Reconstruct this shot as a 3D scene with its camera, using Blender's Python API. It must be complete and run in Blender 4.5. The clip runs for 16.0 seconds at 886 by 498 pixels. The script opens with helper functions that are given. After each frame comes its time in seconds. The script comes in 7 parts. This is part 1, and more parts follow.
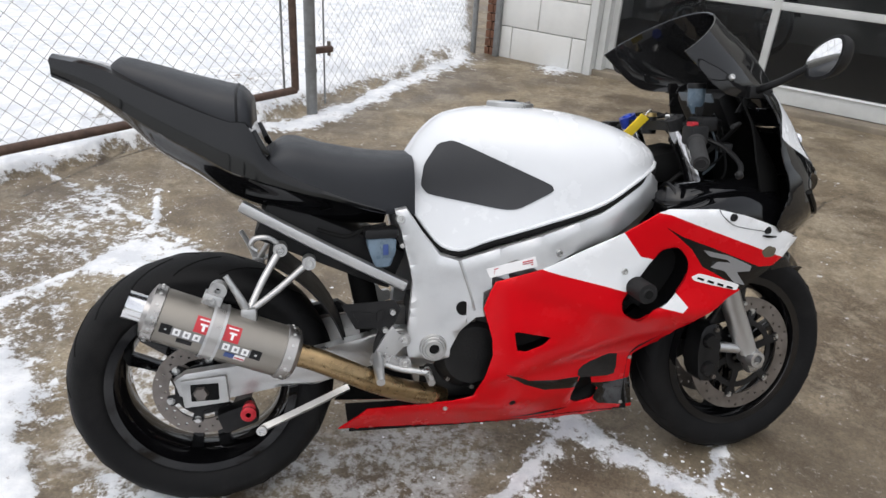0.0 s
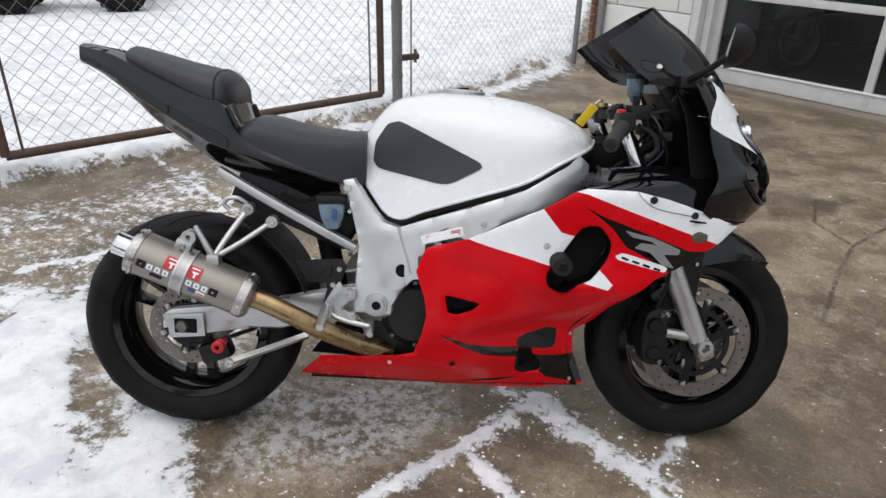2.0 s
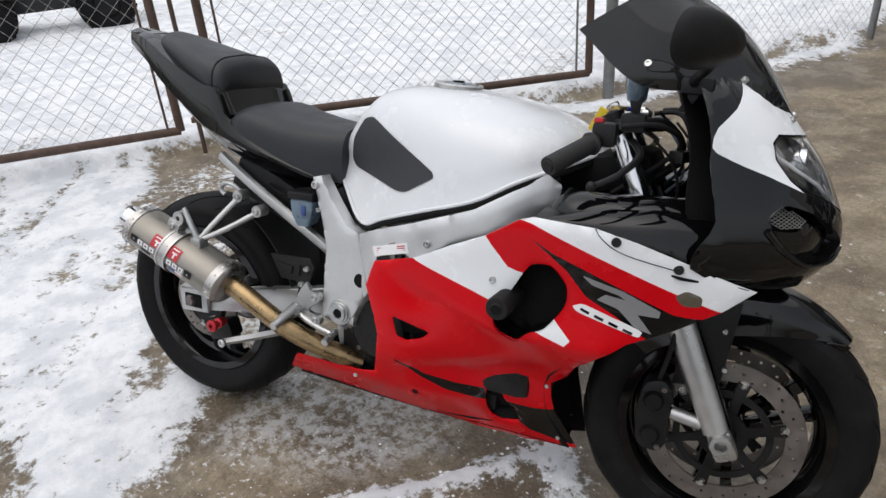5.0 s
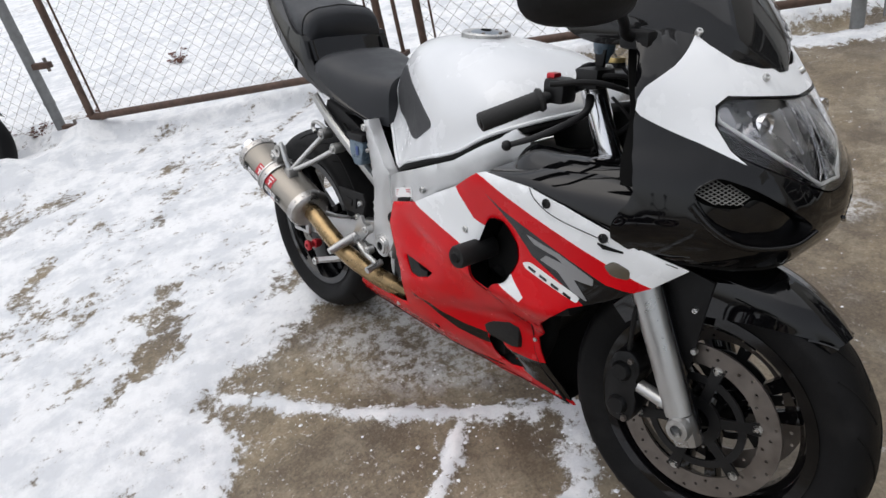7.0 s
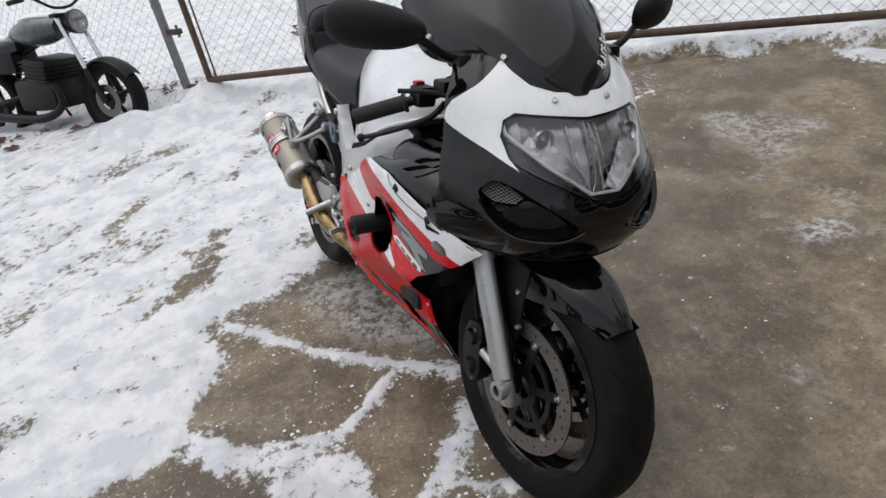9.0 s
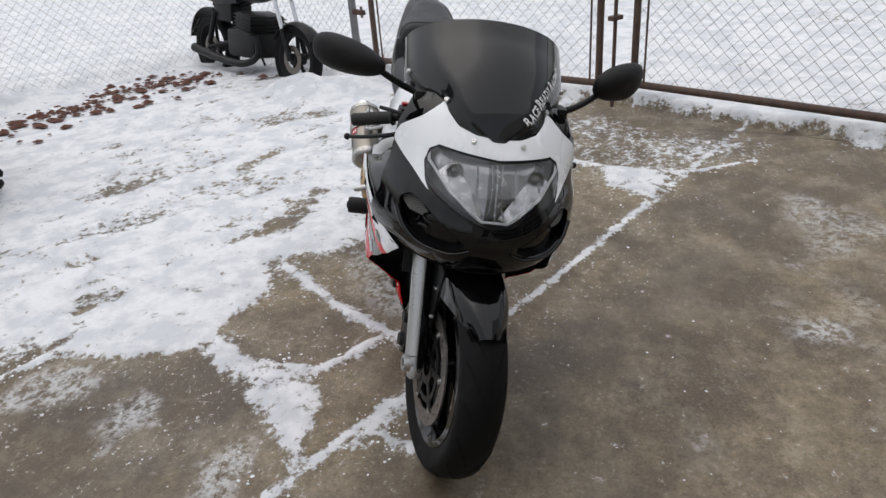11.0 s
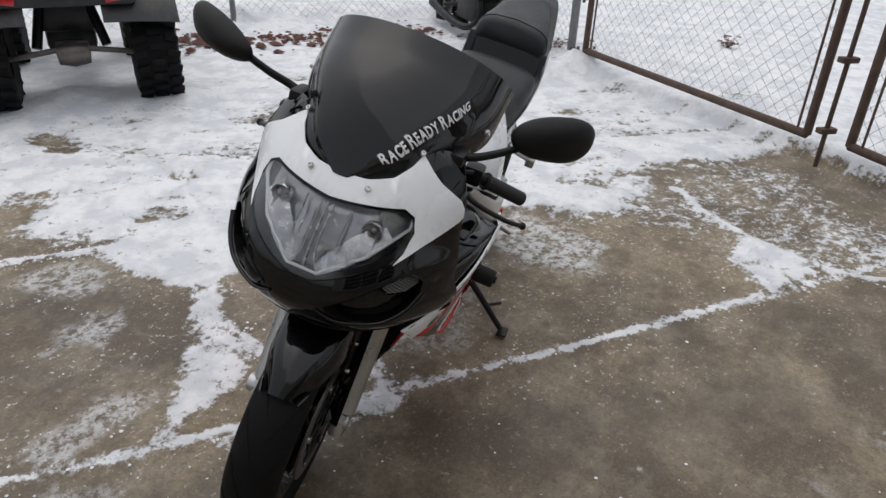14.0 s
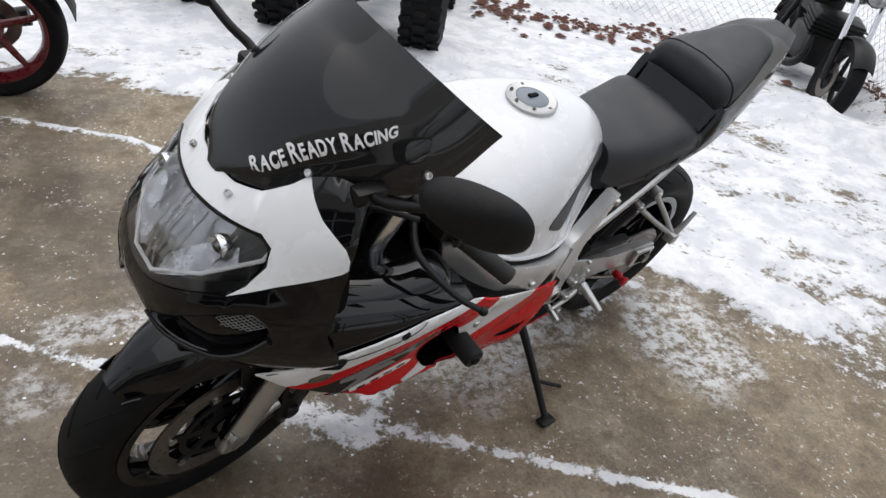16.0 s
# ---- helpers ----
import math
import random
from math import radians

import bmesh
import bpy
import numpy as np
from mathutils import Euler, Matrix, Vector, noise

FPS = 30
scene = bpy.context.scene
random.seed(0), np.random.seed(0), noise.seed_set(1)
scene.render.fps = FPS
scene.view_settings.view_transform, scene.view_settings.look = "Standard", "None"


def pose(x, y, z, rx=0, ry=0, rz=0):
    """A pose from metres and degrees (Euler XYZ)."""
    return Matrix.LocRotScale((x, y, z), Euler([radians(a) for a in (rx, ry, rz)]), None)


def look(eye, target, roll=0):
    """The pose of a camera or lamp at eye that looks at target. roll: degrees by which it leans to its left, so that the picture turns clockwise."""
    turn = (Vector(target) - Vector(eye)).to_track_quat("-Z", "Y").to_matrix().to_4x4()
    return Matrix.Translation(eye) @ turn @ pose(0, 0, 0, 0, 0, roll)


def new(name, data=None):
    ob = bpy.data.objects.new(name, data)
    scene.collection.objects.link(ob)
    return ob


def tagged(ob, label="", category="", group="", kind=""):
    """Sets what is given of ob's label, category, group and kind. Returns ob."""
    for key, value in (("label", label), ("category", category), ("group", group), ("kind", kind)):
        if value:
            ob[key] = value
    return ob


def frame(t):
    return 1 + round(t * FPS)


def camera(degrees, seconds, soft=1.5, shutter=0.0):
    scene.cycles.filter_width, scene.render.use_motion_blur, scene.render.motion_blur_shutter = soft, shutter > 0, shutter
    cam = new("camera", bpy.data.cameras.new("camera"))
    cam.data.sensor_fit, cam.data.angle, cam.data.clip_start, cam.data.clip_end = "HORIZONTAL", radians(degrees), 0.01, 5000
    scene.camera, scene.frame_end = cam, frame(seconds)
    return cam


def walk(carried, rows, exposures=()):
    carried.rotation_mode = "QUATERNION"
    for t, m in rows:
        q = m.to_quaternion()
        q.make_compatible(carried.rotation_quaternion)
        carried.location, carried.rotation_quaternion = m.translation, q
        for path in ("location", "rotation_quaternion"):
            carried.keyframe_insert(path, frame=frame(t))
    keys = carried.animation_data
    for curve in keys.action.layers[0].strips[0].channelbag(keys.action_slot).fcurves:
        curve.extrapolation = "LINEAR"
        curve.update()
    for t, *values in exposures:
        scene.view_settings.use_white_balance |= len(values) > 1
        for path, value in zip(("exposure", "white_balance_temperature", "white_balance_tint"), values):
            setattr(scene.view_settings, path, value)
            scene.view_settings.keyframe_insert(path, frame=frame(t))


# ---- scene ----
from mathutils import geometry

cam = camera(65.2, 16.0)
PATH = [
    (0, (0.258, 0.168, 1.386), (0.065, 1.933, 0.465), 3.7),
    (0.5, (0.441, 0.210, 1.363), (0.032, 1.922, 0.414), 3.7),
    (1, (0.585, 0.227, 1.362), (0.082, 1.910, 0.405), 3.8),
    (1.5, (0.678, 0.123, 1.371), (0.162, 1.831, 0.468), 3.0),
    (2, (0.776, 0.073, 1.388), (0.184, 1.760, 0.491), 1.3),
    (2.5, (0.911, 0.147, 1.389), (0.179, 1.804, 0.541), -2.5),
    (3, (1.031, 0.249, 1.387), (0.125, 1.793, 0.495), -4.5),
    (3.5, (1.049, 0.374, 1.391), (0.094, 1.875, 0.477), -4.3),
    (3.7, (1.042, 0.427, 1.393), (0.077, 1.925, 0.484), -2.1),
    (5.8, (1.524, 0.910, 1.347), (0.029, 1.841, 0.397), -8.8),
    (6, (1.549, 0.975, 1.347), (0.013, 1.840, 0.401), -9.2),
    (6.5, (1.603, 1.132, 1.333), (-0.037, 1.725, 0.355), -10.6),
    (7, (1.700, 1.196, 1.346), (0.035, 1.642, 0.332), -12.7),
    (7.5, (1.884, 1.257, 1.374), (0.155, 1.671, 0.458), -11.7),
    (8, (1.960, 1.397, 1.377), (0.203, 1.758, 0.492), -11.6),
    (8.5, (2.001, 1.577, 1.359), (0.249, 1.748, 0.410), -11.5),
    (8.7, (2.029, 1.619, 1.362), (0.292, 1.720, 0.376), -12.5),
    (10.8, (2.375, 2.176, 1.441), (0.623, 1.818, 0.544), -5.8),
    (11, (2.364, 2.245, 1.451), (0.642, 1.821, 0.526), -4.5),
    (11.5, (2.266, 2.359, 1.441), (0.555, 1.959, 0.485), -0.4),
    (12, (2.141, 2.468, 1.453), (0.457, 1.967, 0.498), 1.9),
    (12.5, (2.067, 2.640, 1.447), (0.479, 1.893, 0.487), -1.0),
    (13, (1.997, 2.836, 1.462), (0.511, 1.910, 0.494), -1.6),
    (13.5, (1.865, 2.885, 1.449), (0.418, 1.878, 0.504), -1.9),
    (14, (1.688, 2.898, 1.435), (0.297, 1.841, 0.462), 2.2),
    (14.5, (1.478, 2.968, 1.425), (0.337, 1.700, 0.379), 2.4),
    (15, (1.290, 3.043, 1.436), (0.360, 1.612, 0.393), 5.1),
    (15.5, (1.129, 3.001, 1.420), (0.290, 1.534, 0.351), 8.0),
    (16, (0.935, 2.992, 1.422), (0.199, 1.475, 0.348), 9.8),
]
walk(cam, [(t, look(eye, target, roll)) for t, eye, target, roll in PATH],
     exposures=[(0, 0.82), (1.5, 0.74), (3, 0.58), (6, 0.59), (7, 0.60), (8.5, 0.43), (10.8, 0.37), (12, 0.36), (14.2, 0.31), (15, 0.42), (15.5, 0.62), (16, 0.72)])

# ---- sky, sun ----
world = bpy.data.worlds.new("overcast_sky")
scene.world = world
world.use_nodes = True
wt = world.node_tree
sky = wt.nodes.new("ShaderNodeTexSky")
sky.sky_type, sky.sun_disc = "NISHITA", False
sky.sun_elevation, sky.sun_rotation = radians(72), radians(200)
sky.air_density, sky.dust_density, sky.ozone_density = 1.0, 4.0, 1.0
pale = wt.nodes.new("ShaderNodeHueSaturation")
pale.inputs["Saturation"].default_value = 0.29
wt.links.new(sky.outputs[0], pale.inputs["Color"])
cloud = wt.nodes.new("ShaderNodeVectorMath")
cloud.operation = "MINIMUM"
cloud.inputs[1].default_value = (10.5, 10.1, 9.9)
wt.links.new(pale.outputs[0], cloud.inputs[0])
wt.links.new(cloud.outputs[0], wt.nodes["Background"].inputs[0])
wt.nodes["Background"].inputs[1].default_value = 0.15
sun = new("sun", bpy.data.lights.new("sun", "SUN"))
sun.data.energy, sun.data.angle, sun.data.color = 0.5, radians(90), (1.0, 0.98, 0.96)
sun.matrix_world = look((0, 0, 30), (0.2, -0.28, 28.9))
scene.view_settings.exposure = 0.25


# ---- materials ----
def shader(name):
    m = bpy.data.materials.new(name)
    m.use_nodes = True
    t = m.node_tree
    return m, t, t.nodes["Principled BSDF"]


def node(t, kind, **inputs):
    n = t.nodes.new(kind)
    for k, v in inputs.items():
        n.inputs[k.replace("_", " ")].default_value = v
    return n


def ramp(t, source, low, high, a=(0, 0, 0, 1), b=(1, 1, 1, 1)):
    r = t.nodes.new("ShaderNodeValToRGB")
    r.color_ramp.elements[0].position, r.color_ramp.elements[1].position = low, high
    r.color_ramp.elements[0].color, r.color_ramp.elements[1].color = a, b
    t.links.new(source, r.inputs[0])
    return r.outputs[0]


def surface(name, color, rough=0.5, metal=0.0, coat=0.0, vary=0.12, scale=14.0, grain=160.0, bump=0.1, rough_vary=0.12,
            dust=0.0, dust_color=(0.42, 0.39, 0.35), spec=0.5):
    """A material with wear at two scales: broad tone and gloss changes, and fine grain relief. dust: road salt and dirt."""
    m, t, p = shader(name)
    co = t.nodes.new("ShaderNodeTexCoord").outputs["Object"]
    broad = node(t, "ShaderNodeTexNoise", Scale=scale, Detail=6.0, Roughness=0.6)
    fine = node(t, "ShaderNodeTexNoise", Scale=grain, Detail=3.0)
    t.links.new(co, broad.inputs["Vector"])
    t.links.new(co, fine.inputs["Vector"])
    lo = tuple(max(0, c * (1 - vary)) for c in color) + (1,)
    hi = tuple(min(1, c * (1 + vary)) for c in color) + (1,)
    tone = ramp(t, broad.outputs[0], 0.3, 0.7, lo, hi)
    r = t.nodes.new("ShaderNodeMapRange")
    r.inputs["From Min"].default_value, r.inputs["From Max"].default_value = 0.25, 0.75
    r.inputs["To Min"].default_value, r.inputs["To Max"].default_value = max(0.02, rough - rough_vary), min(1, rough + rough_vary)
    t.links.new(broad.outputs[0], r.inputs[0])
    rough_out = r.outputs[0]
    if dust:
        patch = node(t, "ShaderNodeTexNoise", Scale=scale * 0.5, Detail=8.0, Roughness=0.7)
        t.links.new(co, patch.inputs["Vector"])
        amount = ramp(t, patch.outputs[0], 0.5, 0.8, (0, 0, 0, 1), (dust, dust, dust, 1))
        mix = t.nodes.new("ShaderNodeMix")
        mix.data_type = "RGBA"
        t.links.new(amount, mix.inputs[0])
        t.links.new(tone, mix.inputs[6])
        mix.inputs[7].default_value = (*dust_color, 1)
        tone = mix.outputs[2]
        add = t.nodes.new("ShaderNodeMath")
        add.operation, add.use_clamp = "ADD", True
        t.links.new(rough_out, add.inputs[0])
        t.links.new(amount, add.inputs[1])
        rough_out = add.outputs[0]
    t.links.new(tone, p.inputs["Base Color"])
    t.links.new(rough_out, p.inputs["Roughness"])
    p.inputs["Metallic"].default_value = metal
    p.inputs["Coat Weight"].default_value = coat
    p.inputs["Coat Roughness"].default_value = 0.05
    p.inputs["Specular IOR Level"].default_value = spec
    if bump:
        b = node(t, "ShaderNodeBump", Strength=bump, Distance=0.002)
        t.links.new(fine.outputs[0], b.inputs["Height"])
        t.links.new(b.outputs[0], p.inputs["Normal"])
    return m


def glassy(name, color, transmission, rough=0.03, ior=1.45, alpha=1.0):
    m, t, p = shader(name)
    p.inputs["Base Color"].default_value = (*color, 1)
    p.inputs["Transmission Weight"].default_value = transmission
    p.inputs["Roughness"].default_value = rough
    p.inputs["IOR"].default_value = ior
    p.inputs["Alpha"].default_value = alpha
    return m


RED = surface("red_paint", (0.56, 0.002, 0.007), 0.24, coat=0.0, vary=0.06, bump=0.0, dust=0.015, scale=9, spec=0.16)
WHITE = surface("white_paint", (0.80, 0.815, 0.83), 0.25, coat=0.2, vary=0.02, bump=0.0, dust=0.03, scale=9)
TANK = surface("pearl_white_paint", (0.64, 0.655, 0.675), 0.25, coat=0.4, vary=0.025, bump=0.0, dust=0.06, scale=7)
GLOSS = surface("gloss_black_paint", (0.003, 0.003, 0.0035), 0.05, vary=0.2, bump=0.0, dust=0.01, scale=8, rough_vary=0.03, spec=0.41)
SATIN = surface("satin_black_plastic", (0.007, 0.007, 0.0075), 0.42, vary=0.25, bump=0.15, dust=0.02, spec=0.25)
MATT = surface("matt_black_plastic", (0.008, 0.008, 0.0085), 0.6, vary=0.25, bump=0.25, dust=0.03, spec=0.25)
# near-black for small black parts, and for sheets standing in for deep shade
VOID = surface("black_parts_and_shade", (0.003, 0.003, 0.003), 0.8, vary=0.3, spec=0.2)
SEAT = surface("black_vinyl", (0.014, 0.0155, 0.019), 0.45, vary=0.15, grain=420, bump=0.35, spec=0.4)
RUBBER = surface("tyre_rubber", (0.006, 0.006, 0.0064), 0.62, vary=0.3, grain=260, bump=0.3, dust=0.02, spec=0.14)
GRIP = surface("grip_rubber", (0.012, 0.012, 0.012), 0.7, vary=0.2, grain=300, bump=0.4)
PAD = surface("tank_pad_film", (0.022, 0.023, 0.026), 0.55, vary=0.1, grain=500, bump=0.3)
FRAME = surface("brushed_aluminium", (0.62, 0.625, 0.63), 0.40, metal=0.8, vary=0.08, grain=300, bump=0.12, dust=0.18)
ALLOY = surface("cast_alloy", (0.48, 0.48, 0.475), 0.34, metal=0.9, vary=0.12, grain=240, bump=0.2, dust=0.2)
STEEL = surface("disc_steel", (0.20, 0.18, 0.165), 0.4, metal=0.9, vary=0.2, scale=30, bump=0.15, dust=0.25, dust_color=(0.25, 0.2, 0.16))
CAPSTEEL = surface("brushed_steel_cap", (0.40, 0.385, 0.37), 0.30, metal=0.95, vary=0.15, grain=300, bump=0.15)
TITAN = surface("titanium_sleeve", (0.27, 0.25, 0.22), 0.42, metal=0.9, vary=0.08, grain=420, bump=0.15, dust=0.1)
CHROME = surface("polished_steel", (0.75, 0.75, 0.76), 0.16, metal=1.0, vary=0.06, bump=0.05)
BOLT = surface("zinc_bolt", (0.55, 0.55, 0.54), 0.3, metal=0.9, vary=0.15, bump=0.1)
GREY = surface("grey_decal", (0.20, 0.20, 0.205), 0.35, coat=0.4, vary=0.06, bump=0.0)
DECALW = surface("white_decal", (0.75, 0.75, 0.75), 0.4, vary=0.04, bump=0.0)
REDDECAL = surface("red_decal", (0.45, 0.02, 0.03), 0.4, vary=0.1, bump=0.0)
BLUEDECAL = surface("blue_decal", (0.03, 0.06, 0.2), 0.4, vary=0.1, bump=0.0)
BLUE = surface("blue_anodised_cap", (0.015, 0.04, 0.30), 0.3, metal=0.6, vary=0.1)
REDMETAL = surface("red_anodised_knob", (0.45, 0.02, 0.03), 0.35, metal=0.5, vary=0.1)
YELLOW = surface("yellow_tag", (0.72, 0.52, 0.02), 0.5, vary=0.1)
FLUID = surface("cloudy_blue_plastic", (0.10, 0.145, 0.19), 0.3, vary=0.25, scale=30)
SMOKEY = surface("grey_reservoir", (0.16, 0.19, 0.22), 0.35, vary=0.1)
ENGINE = surface("black_engine_paint", (0.007, 0.007, 0.007), 0.45, vary=0.3, bump=0.4, dust=0.05, spec=0.3)
LENS_DARK = glassy("smoked_tail_lens", (0.02, 0.012, 0.012), 0.0, 0.08)
AMBER = surface("smoked_signal_lens", (0.10, 0.085, 0.06), 0.25, coat=0.5, vary=0.2, bump=0.0)
MIRROR = surface("mirror_glass", (0.9, 0.9, 0.9), 0.02, metal=1.0, vary=0.01, bump=0.0, rough_vary=0.0)
MESHGREY = surface("grey_wire_mesh", (0.20, 0.20, 0.19), 0.5, metal=0.6)
RIMRED = surface("dark_red_rim", (0.10, 0.006, 0.01), 0.3, coat=0.4, vary=0.1, bump=0.0, dust=0.1)
RUST = surface("rusty_steel", (0.085, 0.052, 0.038), 0.75, metal=0.1, vary=0.35, scale=22, bump=0.6, dust=0.1)
GALV = surface("galvanised_steel", (0.21, 0.215, 0.215), 0.55, metal=0.4, vary=0.2, scale=25, bump=0.2)
WIRE = surface("galvanised_wire", (0.30, 0.29, 0.27), 0.6, metal=0.3, vary=0.3, scale=8, bump=0.0)
SNOWCAP = surface("settled_snow", (0.83, 0.85, 0.88), 0.75, vary=0.03, scale=20, grain=90, bump=0.6)
BLOCK = surface("white_painted_block", (0.66, 0.66, 0.64), 0.7, vary=0.06, scale=6, grain=120, bump=0.5, dust=0.15, dust_color=(0.4, 0.36, 0.3))
BRICK = surface("brown_brick", (0.16, 0.075, 0.045), 0.85, vary=0.3, scale=12, grain=120, bump=0.7)
MORTAR = surface("grey_mortar", (0.45, 0.44, 0.41), 0.9, vary=0.1, bump=0.5)
DOORFRAME = surface("white_door_rail", (0.55, 0.56, 0.55), 0.5, vary=0.08, scale=8, dust=0.15)
SILL = surface("worn_concrete_sill", (0.2, 0.17, 0.13), 0.85, vary=0.25, scale=7, bump=0.8)
LEAF = surface("dead_leaves", (0.10, 0.036, 0.022), 0.8, vary=0.5, scale=30, bump=0.5)
QUADBODY = surface("dark_utility_plastic", (0.012, 0.013, 0.014), 0.45, vary=0.25, bump=0.2, dust=0.12)
GREENTANK = surface("grey_green_tank", (0.06, 0.07, 0.068), 0.3, coat=0.5, vary=0.15, dust=0.15)
REDLENS = surface("red_tail_lens", (0.42, 0.015, 0.02), 0.15, coat=0.6, vary=0.15, bump=0.0)
BLUEBODY = surface("faded_blue_plastic", (0.05, 0.07, 0.16), 0.5, vary=0.15, dust=0.2)
PANE = glassy("tinted_window_glass", (0.010, 0.011, 0.012), 0.0, 0.02, 1.45, 0.45)
GARAGE_FLOOR = surface("oily_grey_concrete", (0.22, 0.21, 0.19), 0.6, vary=0.25, scale=3, bump=0.3, dust=0.1)
CLEAR = glassy("clear_headlight_lens", (1, 1, 1), 1.0, 0.02, 1.45)
SMOKE = glassy("smoked_screen", (0.012, 0.012, 0.0125), 0.0, 0.045, 1.47, 0.955)
INNER = surface("headlight_bezel", (0.25, 0.25, 0.255), 0.25, metal=0.8, vary=0.15, bump=0.1)


def ground_material():
    m, t, p = shader("snowy_concrete")
    co = t.nodes.new("ShaderNodeTexCoord").outputs["Object"]

    def tex(scale, detail, rough=0.6):
        n = node(t, "ShaderNodeTexNoise", Scale=scale, Detail=detail, Roughness=rough)
        t.links.new(co, n.inputs["Vector"])
        return n.outputs[0]

    def calc(op, a, b, clamp=False):
        n = t.nodes.new("ShaderNodeMath")
        n.operation, n.use_clamp = op, clamp
        for i, v in enumerate((a, b)):
            if isinstance(v, (int, float)):
                n.inputs[i].default_value = v
            else:
                t.links.new(v, n.inputs[i])
        return n.outputs[0]

    def blend(f, a, b):
        n = t.nodes.new("ShaderNodeMix")
        n.data_type = "RGBA"
        t.links.new(f, n.inputs[0])
        for i, v in ((6, a), (7, b)):
            if isinstance(v, tuple):
                n.inputs[i].default_value = (*v, 1)
            else:
                t.links.new(v, n.inputs[i])
        return n.outputs[2]

    def attribute(name):
        a = t.nodes.new("ShaderNodeAttribute")
        a.attribute_name = name
        return a.outputs["Fac"]
    n_big, n_mid, n_fine, n_grit = tex(1.5, 8, 0.62), tex(5.5, 9, 0.66), tex(30, 9, 0.76), tex(120, 6, 0.8)
    clump = tex(13, 10, 0.76)
    cover = calc("ADD", attribute("snow"), calc("MULTIPLY", calc("SUBTRACT", clump, 0.5), 2.5))
    cover = calc("ADD", cover, calc("MULTIPLY", calc("SUBTRACT", n_fine, 0.5), 1.9))
    snow = ramp(t, cover, 0.50, 0.64)
    rime = calc("MULTIPLY", ramp(t, cover, 0.36, 0.54), 0.55)
    # old slab: wet stains, worn aggregate, pits
    base = blend(ramp(t, n_big, 0.42, 0.58), (0.105, 0.078, 0.050), (0.265, 0.216, 0.147))
    base = blend(calc("MULTIPLY", ramp(t, n_mid, 0.42, 0.53, (1, 1, 1, 1), (0, 0, 0, 1)), 0.52), base, (0.072, 0.053, 0.035))
    base = blend(calc("MULTIPLY", ramp(t, tex(3.6, 9, 0.7), 0.49, 0.60), 0.55), base, (0.33, 0.285, 0.21))
    base = blend(calc("MULTIPLY", ramp(t, n_fine, 0.43, 0.56, (1, 1, 1, 1), (0, 0, 0, 1)), 0.32), base, (0.07, 0.053, 0.036))
    stones = node(t, "ShaderNodeTexVoronoi", Scale=150.0, Randomness=1.0)
    t.links.new(co, stones.inputs["Vector"])
    shade = t.nodes.new("ShaderNodeSeparateColor")
    t.links.new(stones.outputs["Color"], shade.inputs[0])
    base = blend(calc("MULTIPLY", ramp(t, shade.outputs[0], 0.7, 1.0), 0.16), base, (0.36, 0.30, 0.21))
    base = blend(calc("MULTIPLY", ramp(t, shade.outputs[1], 0.65, 1.0), 0.32), base, (0.040, 0.030, 0.021))
    grit = ramp(t, n_grit, 0.45, 0.75)
    base = blend(calc("MULTIPLY", grit, 0.25), base, (0.34, 0.285, 0.205))
    crack = ramp(t, calc("SUBTRACT", attribute("crack"), calc("MULTIPLY", calc("SUBTRACT", n_fine, 0.5), 0.05)), 0.005, 0.012, (1, 1, 1, 1), (0, 0, 0, 1))
    base = blend(calc("MULTIPLY", crack, ramp(t, n_mid, 0.40, 0.52, (0.35, 0.35, 0.35, 1), (0.9, 0.9, 0.9, 1))), base, (0.045, 0.034, 0.024))
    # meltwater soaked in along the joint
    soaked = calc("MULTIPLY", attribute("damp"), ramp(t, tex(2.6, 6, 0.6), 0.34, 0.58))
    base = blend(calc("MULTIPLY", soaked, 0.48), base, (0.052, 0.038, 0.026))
    # grains of ice left on the slab
    specks = calc("MULTIPLY", ramp(t, tex(55, 6, 0.68), 0.585, 0.64), ramp(t, n_mid, 0.47, 0.56))
    film = calc("MULTIPLY", attribute("frost"), ramp(t, calc("ADD", calc("MULTIPLY", n_fine, 0.6), calc("MULTIPLY", clump, 0.4)), 0.46, 0.54))
    base = blend(calc("MULTIPLY", film, 0.9), base, (0.62, 0.63, 0.64))
    base = blend(calc("MULTIPLY", specks, attribute("speck")), base, (0.66, 0.665, 0.67))
    white = blend(ramp(t, n_mid, 0.42, 0.56), (0.60, 0.62, 0.65), (0.77, 0.78, 0.795))
    white = blend(calc("MULTIPLY", ramp(t, n_fine, 0.42, 0.54, (1, 1, 1, 1), (0, 0, 0, 1)), 0.20), white, (0.54, 0.555, 0.57))
    t.links.new(blend(snow, blend(rime, base, (0.47, 0.465, 0.455)), white), p.inputs["Base Color"])
    wet = ramp(t, n_big, 0.4, 0.6, (0.45, 0.45, 0.45, 1), (0.75, 0.75, 0.75, 1))
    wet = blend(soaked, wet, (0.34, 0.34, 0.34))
    t.links.new(blend(snow, wet, (0.8, 0.8, 0.8)), p.inputs["Roughness"])
    p.inputs["Specular IOR Level"].default_value = 0.35
    height = calc("ADD", calc("MULTIPLY", snow, calc("ADD", 0.4, calc("MULTIPLY", n_fine, 1.1))), calc("MULTIPLY", n_grit, 0.22))
    height = calc("ADD", height, calc("MULTIPLY", n_fine, 0.12))
    b = node(t, "ShaderNodeBump", Strength=0.5, Distance=0.010)
    t.links.new(height, b.inputs["Height"])
    t.links.new(b.outputs[0], p.inputs["Normal"])
    return m


GROUND = ground_material()


